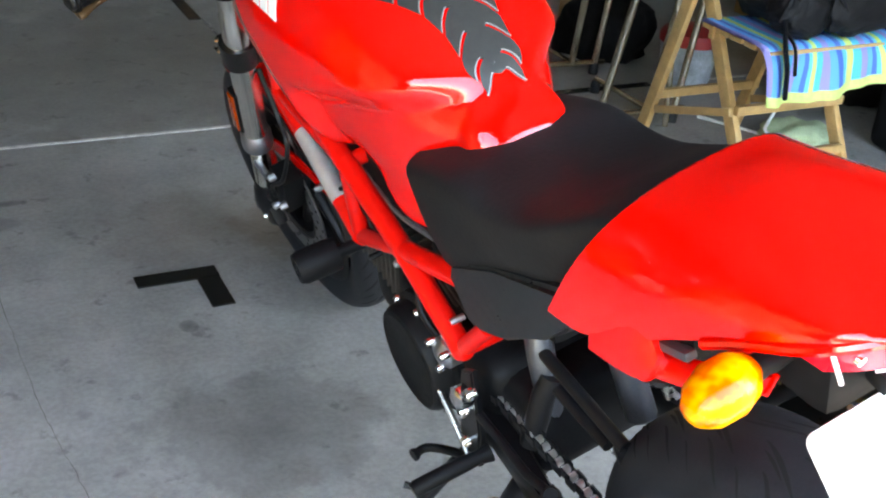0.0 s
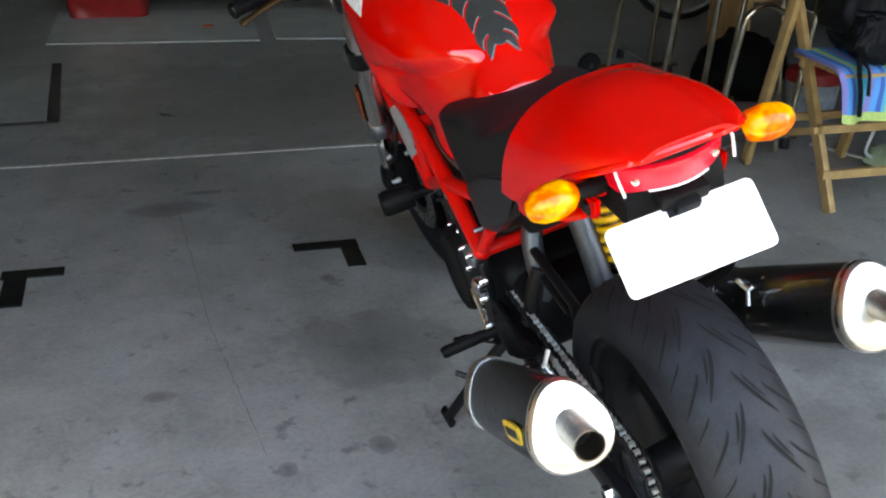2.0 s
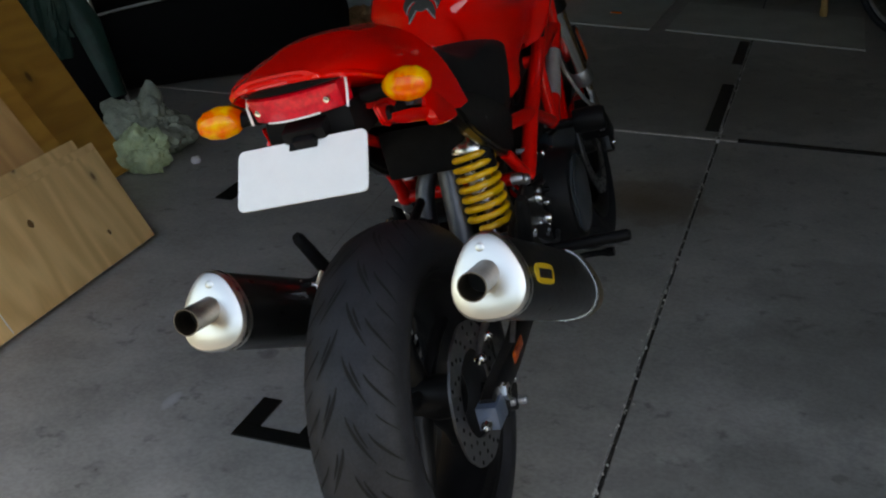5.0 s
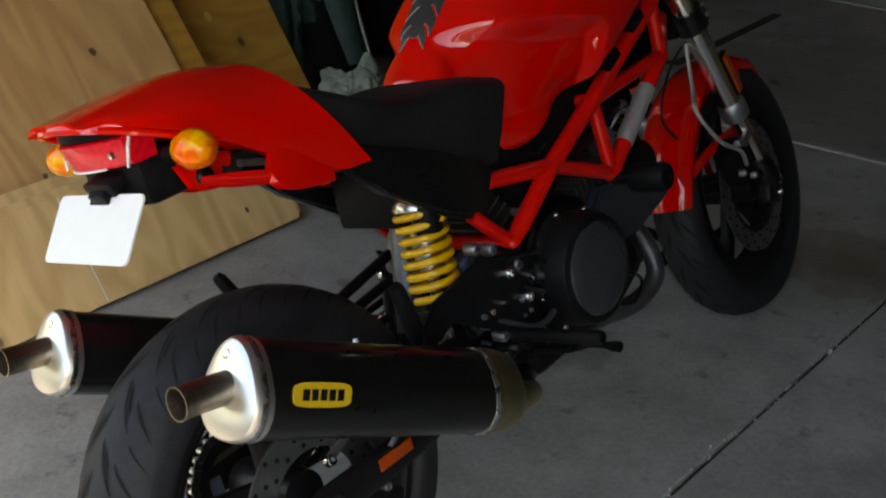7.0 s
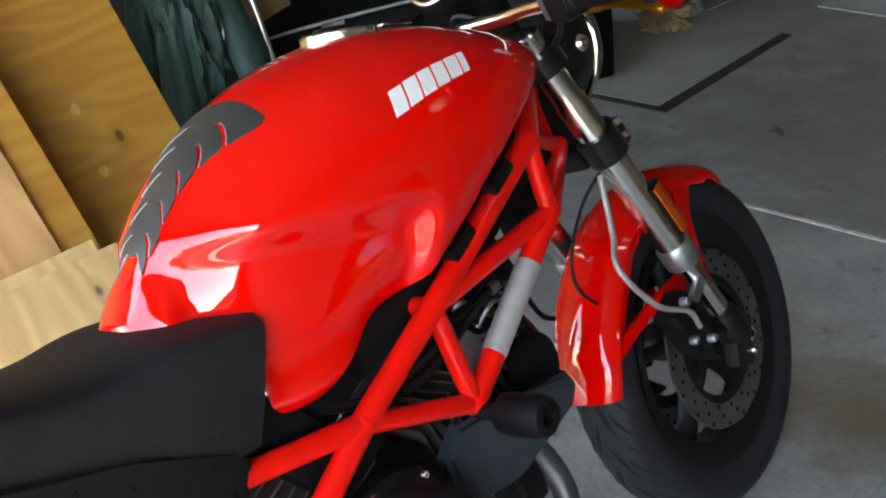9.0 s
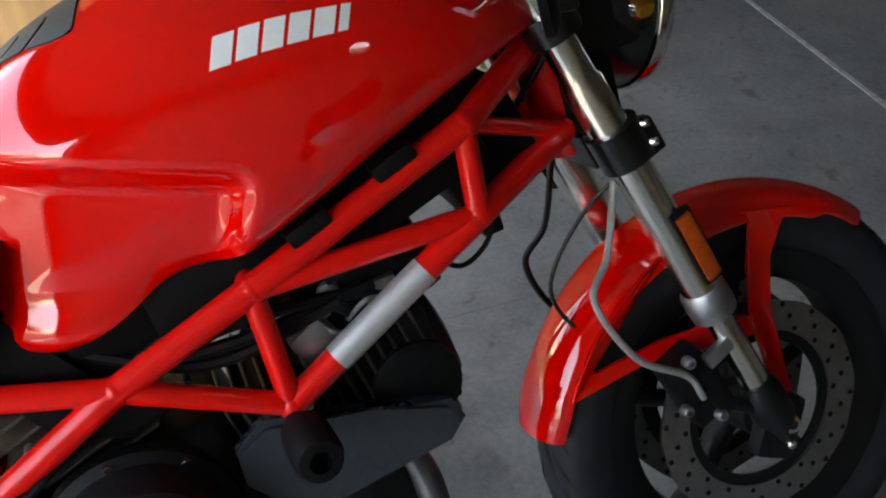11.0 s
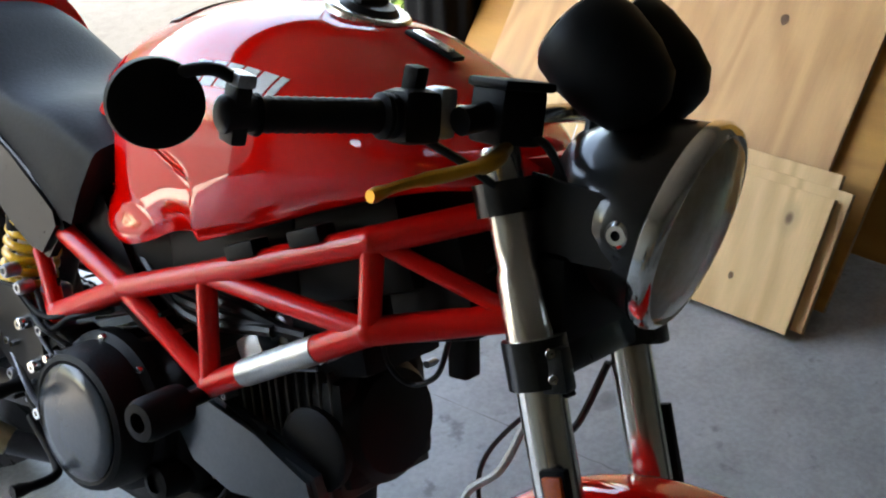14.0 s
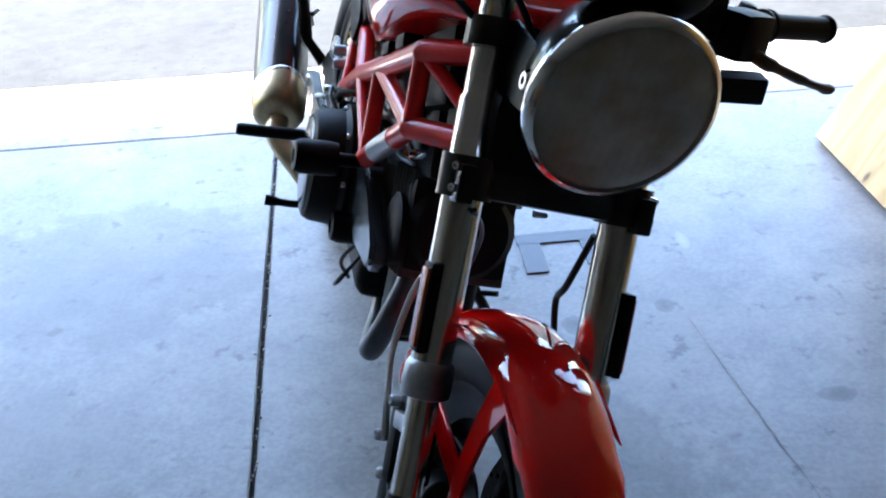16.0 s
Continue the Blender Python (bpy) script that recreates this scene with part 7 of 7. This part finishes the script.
for x, y, tall in ((1.825, 3.0, 0.55), (1.835, 3.50, 0.60), (1.857, 4.06, 0.66)):
    trolley(Matrix.Translation((x, y, GROUND)), tall, "bent chrome walking frame on small black wheels")
bm = shape()
tube(bm, [(2.06, 3.05, GROUND + 0.01), (1.98, 3.02, 0.62), (2.05, 3.0, 0.80)], 0.010, 10)
tagged(part("chrome_cane", bm, BRASSY), "chrome cane standing among the walking frames", "cane")

STAND[0] = Vector((-0.045, 0.2, 0.0))
# ---- folding chair with towel and backpack ----
chair = thing("folding_chair", "light wooden folding chair holding a towel and a backpack", "chair")


def bar(bm_, p, q, w_, t_):
    box(bm_, (t_, w_, (Vector(q) - Vector(p)).length), axis(p, q) @ Matrix.Translation((0, 0, (Vector(q) - Vector(p)).length / 2)), 0.004)


for x in (1.945, 2.33):
    for nm, p, q in (("back_leg", (x, 2.78, GROUND + 0.002), (x + 0.005, 2.54, 0.86)), ("front_leg", (x + 0.023, 2.28, GROUND + 0.002), (x + 0.025, 2.635, 0.57)), ("side_rail", (x - 0.001, 2.715, 0.105), (x + 0.001, 2.385, 0.215))):
        bm = shape()
        d = (Vector(q) - Vector(p)).normalized()
        m = Matrix.Translation(p) @ Matrix(((1, 0, 0, 0), (0, d.z, d.y, 0), (0, -d.y, d.z, 0), (0, 0, 0, 1)))
        ln = (Vector(q) - Vector(p)).length
        box(bm, (0.022, 0.042, ln) if "leg" in nm else (0.018, 0.024, ln), m @ Matrix.Translation((0, 0, ln / 2)), 0.004)
        part(nm, bm, BEECH, chair)
for nm, y, z in (("stretcher", 2.725, 0.15), ("stretcher", 2.375, 0.222), ("stretcher", 2.33, 0.084), ("seat_rail", 2.31, 0.395), ("seat_rail", 2.54, 0.395)):
    bm = shape()
    box(bm, (0.40, 0.020, 0.028), pose(2.15, y, z), 0.004)
    part(nm, bm, BEECH, chair)
for k in range(5):
    bm = shape()
    box(bm, (0.42, 0.050, 0.014), pose(2.15, 2.305 + 0.060 * k, 0.416), 0.003)
    part("seat_slat", bm, BEECH, chair)
for z, y in ((0.70, 2.583), (0.82, 2.551)):
    bm = shape()
    box(bm, (0.40, 0.016, 0.06), pose(2.15, y, z, 15), 0.004)
    part("back_slat", bm, BEECH, chair)

TOWEL = Mat("striped_towel", (0.1, 0.35, 0.7), 0.9)
wv = TOWEL.node("ShaderNodeTexWave", Scale=2.7, Distortion=2.6, Detail=1.0)
wv.inputs["Detail Scale"].default_value = 1.6
wv.wave_profile = "SAW"
wv.bands_direction = "X"
TOWEL.t.links.new(TOWEL.coord((1, 0.3, 0.5)), wv.inputs["Vector"])
tr = TOWEL.ramp(wv.outputs["Fac"], [(0.0, (0.62, 0.78, 0.20)), (0.16, (0.05, 0.50, 0.70)), (0.36, (0.30, 0.27, 0.62)), (0.56, (0.09, 0.40, 0.80)), (0.74, (0.06, 0.16, 0.55)), (0.88, (0.10, 0.55, 0.72))])
tr_node = [n for n in TOWEL.t.nodes if n.bl_idname == "ShaderNodeValToRGB"][-1]
tr_node.color_ramp.interpolation = "CONSTANT"
TOWEL.paint(tr).bump(TOWEL.noise(400, 2), 0.4)
HEM = worn("lime_towel_hem", (0.60, 0.74, 0.22), 0.9, 0, 0.1, 90, 0.3)
towel = thing("towel", "blue and lime striped beach towel draped over the chair", "towel")


def drape(u0, u1):
    """A stretch of the towel, from the rear of the seat over its front edge."""
    bm_ = shape()
    prof = [(2.56, 0.432), (2.46, 0.432), (2.37, 0.432), (2.315, 0.430), (2.288, 0.416), (2.272, 0.385), (2.262, 0.340), (2.252, 0.286)]
    pts = spline([(0, y, z) for y, z in prof], 4)
    total = len(pts) - 1
    lo = []
    for layer in (0.0, 0.006):
        g = []
        for i, p in enumerate(pts):
            f_ = i / total
            if f_ < u0 or f_ > u1:
                continue
            row = []
            for k in range(41):
                x = 1.922 + 0.50 * k / 40
                hang = step(0.5, 1.0, f_)
                row.append(bm_.verts.new((x + hang * 0.006 * math.sin(x * 40), p.y - layer - hang * (0.014 * math.sin(x * 27) + 0.008 * math.sin(x * 61 + 1)), p.z + (layer if f_ < 0.55 else 0) - hang * (0.012 * math.sin((x - 1.9) * 9) - 0.05 * (x - 1.922)))))
            g.append(row)
        lo.append(g)
    for g in lo:
        for a, b in zip(g, g[1:]):
            for k in range(40):
                bm_.faces.new((a[k], a[k + 1], b[k + 1], b[k]))
    return bm_


part("cloth", drape(0.0, 0.93), TOWEL.m, towel, angle=70)
part("hem", drape(0.90, 1.0), HEM, towel, "lime hem", angle=70)

PACK = worn("black_pack_nylon", (0.0045, 0.0045, 0.0058), 0.55, 0, 0.4, 30, 0.5, Specular_IOR_Level=0.25)
pack = thing("backpack", "black nylon backpack with pale marks lying crumpled on the chair", "backpack")


def stuffed(c, size, seed, creases, tilt=0.0):
    """A soft stuffed shape with folds that run across it."""
    bm_ = shape()
    bmesh.ops.create_icosphere(bm_, subdivisions=5, radius=1.0)
    o = Vector((seed, seed * 0.7, 0))
    for v in bm_.verts:
        d = v.co.normalized()
        p = Vector([math.copysign(abs(k) ** 0.62, k) * r for k, r in zip(d, size)])
        fold = abs(math.sin(creases * d.z + 1.6 * noise.noise(d * 2.2 + o))) ** 0.5
        p *= 1 + 0.10 * noise.noise(d * 2.6 + o) + 0.07 * (fold - 0.7) - 0.10 * abs(noise.noise(d * 6 + o)) - 0.05 * abs(noise.noise(d * 13 + o))
        v.co = Matrix.Rotation(tilt, 3, "Y") @ p + Vector(c)
    return bm_


part("body", stuffed((2.21, 2.47, 0.640), (0.235, 0.15, 0.205), 0.0, 6.0), PACK, pack, angle=70)
part("top_roll", stuffed((2.20, 2.40, 0.735), (0.235, 0.10, 0.075), 4.0, 2.0, 0.08), PACK, pack, "crumpled rolled top", angle=70)
part("front_pocket", stuffed((2.275, 2.32, 0.560), (0.165, 0.075, 0.105), 8.0, 2.5, -0.12), PACK, pack, "bulging front pocket", angle=70)
part("side_pocket", stuffed((2.06, 2.335, 0.520), (0.085, 0.060, 0.075), 12.0, 4.0, 0.3), PACK, pack, "crumpled side pocket", angle=70)
for pts, r in (([(1.985, 2.30, 0.50), (1.975, 2.268, 0.44), (1.968, 2.236, 0.385), (1.972, 2.226, 0.31)], 0.020), ([(1.99, 2.29, 0.47), (2.005, 2.262, 0.435), (1.995, 2.232, 0.37)], 0.014), ([(1.97, 2.36, 0.66), (2.08, 2.285, 0.655), (2.22, 2.255, 0.66), (2.40, 2.27, 0.675)], 0.012), ([(1.98, 2.34, 0.60), (2.10, 2.275, 0.585), (2.17, 2.265, 0.53)], 0.011)):
    bm = shape()
    tube(bm, spline(pts, 6), r, 8, squash=0.35)
    part("strap", bm, PACK, pack, "black webbing strap")
for c, tilt, ln in (((2.36, 2.222, 0.60), -28, 0.055), ((2.34, 2.262, 0.728), -10, 0.07)):
    bm = shape()
    box(bm, (ln, 0.004, 0.013), pose(*c, 0, tilt), 0.001)
    part("pale_mark", bm, WHITE, pack, "plain pale bar", flat=True)
bm = shape()
lathe(bm, [(0.014, 0), (0.014, 0.005), (0.010, 0.006), (0.009, 0.002)], axis((2.03, 2.292, 0.700), (2.03, 2.24, 0.700)), 16)
part("ring_clip", bm, GUNMETAL, pack, "dull metal ring clip")

# under and behind the chair
bucket = thing("bucket", "pale bucket with a red lid on the floor behind the chair", "bucket")
bm = shape()
lathe(bm, [(0.09, 0), (0.094, 0.01), (0.108, 0.145), (0.110, 0.15)], pose(2.495, 3.26, GROUND + 0.001), 26)
part("body", bm, CLOTHW, bucket)
bm = shape()
lathe(bm, [(0.114, 0.148), (0.114, 0.175), (0.105, 0.19), (0.05, 0.208), (0.001, 0.21)], pose(2.495, 3.26, GROUND), 26)
part("lid", bm, REDP, bucket, "red lid")
loose("green_rag", crumple((2.475, 2.63, 0), (0.12, 0.10, 0.045), 31, 0.3), CLOTHL, "pale green rag on the floor under the chair", "rag")
bm = shape()
tube(bm, spline([(2.28, 2.9, GROUND + 0.008), (2.40, 2.70, GROUND + 0.008), (2.30, 2.60, 0.05), (2.28, 2.55, 0.14)], 7), 0.006, 8)
tagged(part("white_cord", bm, WHITE), "white cord trailing under the chair", "cord")
bm = shape()
box(bm, (0.42, 0.26, 0.70), pose(2.92, 2.45, GROUND + 0.351, 0, 0, 10), 0.05, 3)
tagged(part("suitcase", bm, NYLON), "black suitcase standing beside the chair", "suitcase")
STAND[0] = Vector((0.0, 0.0, 0.0))
shelf = thing("low_shelf", "low wooden shelf with red and blue goods behind the walking frames", "shelf")
for z in (0.36, 0.72):
    bm = shape()
    box(bm, (1.0, 0.35, 0.022), pose(2.85, 4.05, z), 0.003)
    part("board", bm, BEECH, shelf)
for x in (2.37, 3.33):
    bm = shape()
    box(bm, (0.03, 0.33, 0.76), pose(x, 4.05, GROUND + 0.381), 0.003)
    part("side", bm, BEECH, shelf)
rng = random.Random(8)
for k in range(9):
    bm = shape()
    h = rng.uniform(0.10, 0.22)
    r = rng.uniform(0.03, 0.05)
    lathe(bm, [(r, 0), (r, h * 0.7), (r * 0.9, h * 0.78), (r * 0.4, h * 0.85), (r * 0.4, h), (0.001, h)], pose(2.47 + 0.10 * k, 4.0 + rng.uniform(-0.05, 0.05), 0.3715), 16)
    tagged(part("bottle", bm, rng.choice((REDP, REDP, BLUEP, WHITE, NYLON))), "plastic bottle standing on the low shelf", "bottle", "bottles on the shelf")
loose("black_sack", crumple((2.30, 3.80, 0), (0.18, 0.16, 0.17), 33, 0.25), NYLON, "black plastic sack on the floor beside the shelf", "sack")
loose("dark_bag", crumple((2.95, 3.25, 0), (0.28, 0.26, 0.30), 36, 0.25), NYLON, "black bag on the floor behind the chair", "bag")

# ---- outside ----
LEAF = worn("shrub_leaf", (0.085, 0.15, 0.03), 0.55, 0, 0.5, 5, 0.0)
STEM = worn("shrub_stem", (0.10, 0.075, 0.045), 0.8, 0, 0.3, 40, 0.2)
rng = random.Random(17)
for cx, cy, rx, ry, h, count in ((-1.62, -0.10, 0.20, 0.18, 0.24, 1000), (-1.60, -0.40, 0.24, 0.24, 0.30, 1300), (-1.66, -0.90, 0.30, 0.32, 0.40, 1300)):
    shrub = thing("shrub", "low leafy green shrub beside the sunlit driveway", "shrub", Matrix.Translation((cx, cy, GROUND)), "shrubs by the driveway")
    bm = shape()
    for k in range(9):
        a, lean_ = rng.uniform(0, 6.28), rng.uniform(0.3, 0.9)
        tip = Vector((rx * lean_ * math.cos(a), ry * lean_ * math.sin(a), h * rng.uniform(0.6, 1.0)))
        tube(bm, spline([(0.02 * math.cos(a), 0.02 * math.sin(a), 0.0), tip * 0.5 + Vector((0, 0, 0.04)), tip], 4), [0.007 - 0.0006 * q for q in range(9)], 6)
    part("stems", bm, STEM, shrub, "thin brown stems")
    bm = shape()
    clumps = [Vector((rx * rng.uniform(-0.8, 0.8), ry * rng.uniform(-0.8, 0.8), h * rng.uniform(0.08, 0.95))) for k in range(18)]
    for k in range(count):
        c = rng.choice(clumps) + Vector((rng.gauss(0, 0.05), rng.gauss(0, 0.05), rng.gauss(0, 0.045)))
        c.z = max(c.z, 0.012)
        s = rng.uniform(0.016, 0.034)
        m = Matrix.Translation(c) @ Euler((rng.uniform(-0.9, 0.9), rng.uniform(-0.9, 0.9), rng.uniform(0, 6))).to_matrix().to_4x4()
        bm.faces.new([bm.verts.new(m @ Vector(p)) for p in ((0, -s, 0), (s * 0.42, -s * 0.3, 0.004), (s * 0.36, s * 0.4, 0.005), (0.0, s, -0.004), (-s * 0.36, s * 0.4, 0.005), (-s * 0.42, -s * 0.3, 0.004))])
    tagged(part("leaves", bm, LEAF, shrub, "small green leaves", flat=True), kind="stuff")
# a thicket across the drive, out of the direct view but mirrored in the paint
bm, rng = shape(), random.Random(23)
heads = [Vector((rng.uniform(-3.0, 11.0), rng.uniform(-9.5, -7.5), GROUND + rng.uniform(0.4, 3.4))) for k in range(70)]
for k in range(7000):
    c = rng.choice(heads) + Vector((rng.gauss(0, 0.38), rng.gauss(0, 0.38), rng.gauss(0, 0.34)))
    c.z = max(c.z, GROUND + 0.1)
    w_ = rng.uniform(0.07, 0.14)
    m = Matrix.Translation(c) @ Euler((rng.uniform(0, 6), rng.uniform(0, 6), rng.uniform(0, 6))).to_matrix().to_4x4()
    bm.faces.new([bm.verts.new(m @ Vector(p)) for p in ((0, -w_, 0), (w_ * 0.5, -w_ * 0.2, 0.01), (0, w_, 0), (-w_ * 0.5, -w_ * 0.2, 0.01))])
tagged(part("far_thicket", bm, LEAF, flat=True), "sunlit green thicket across the street", "trees", kind="stuff")
FENCE = worn("neighbour_wall", (0.42, 0.38, 0.32), 0.8, 0, 0.15, 4, 0.1)
setting("facade_far", (26, 0.4, 4.5), (0, -24, GROUND + 2.2), FENCE, "plain house front far across the street", "facade")
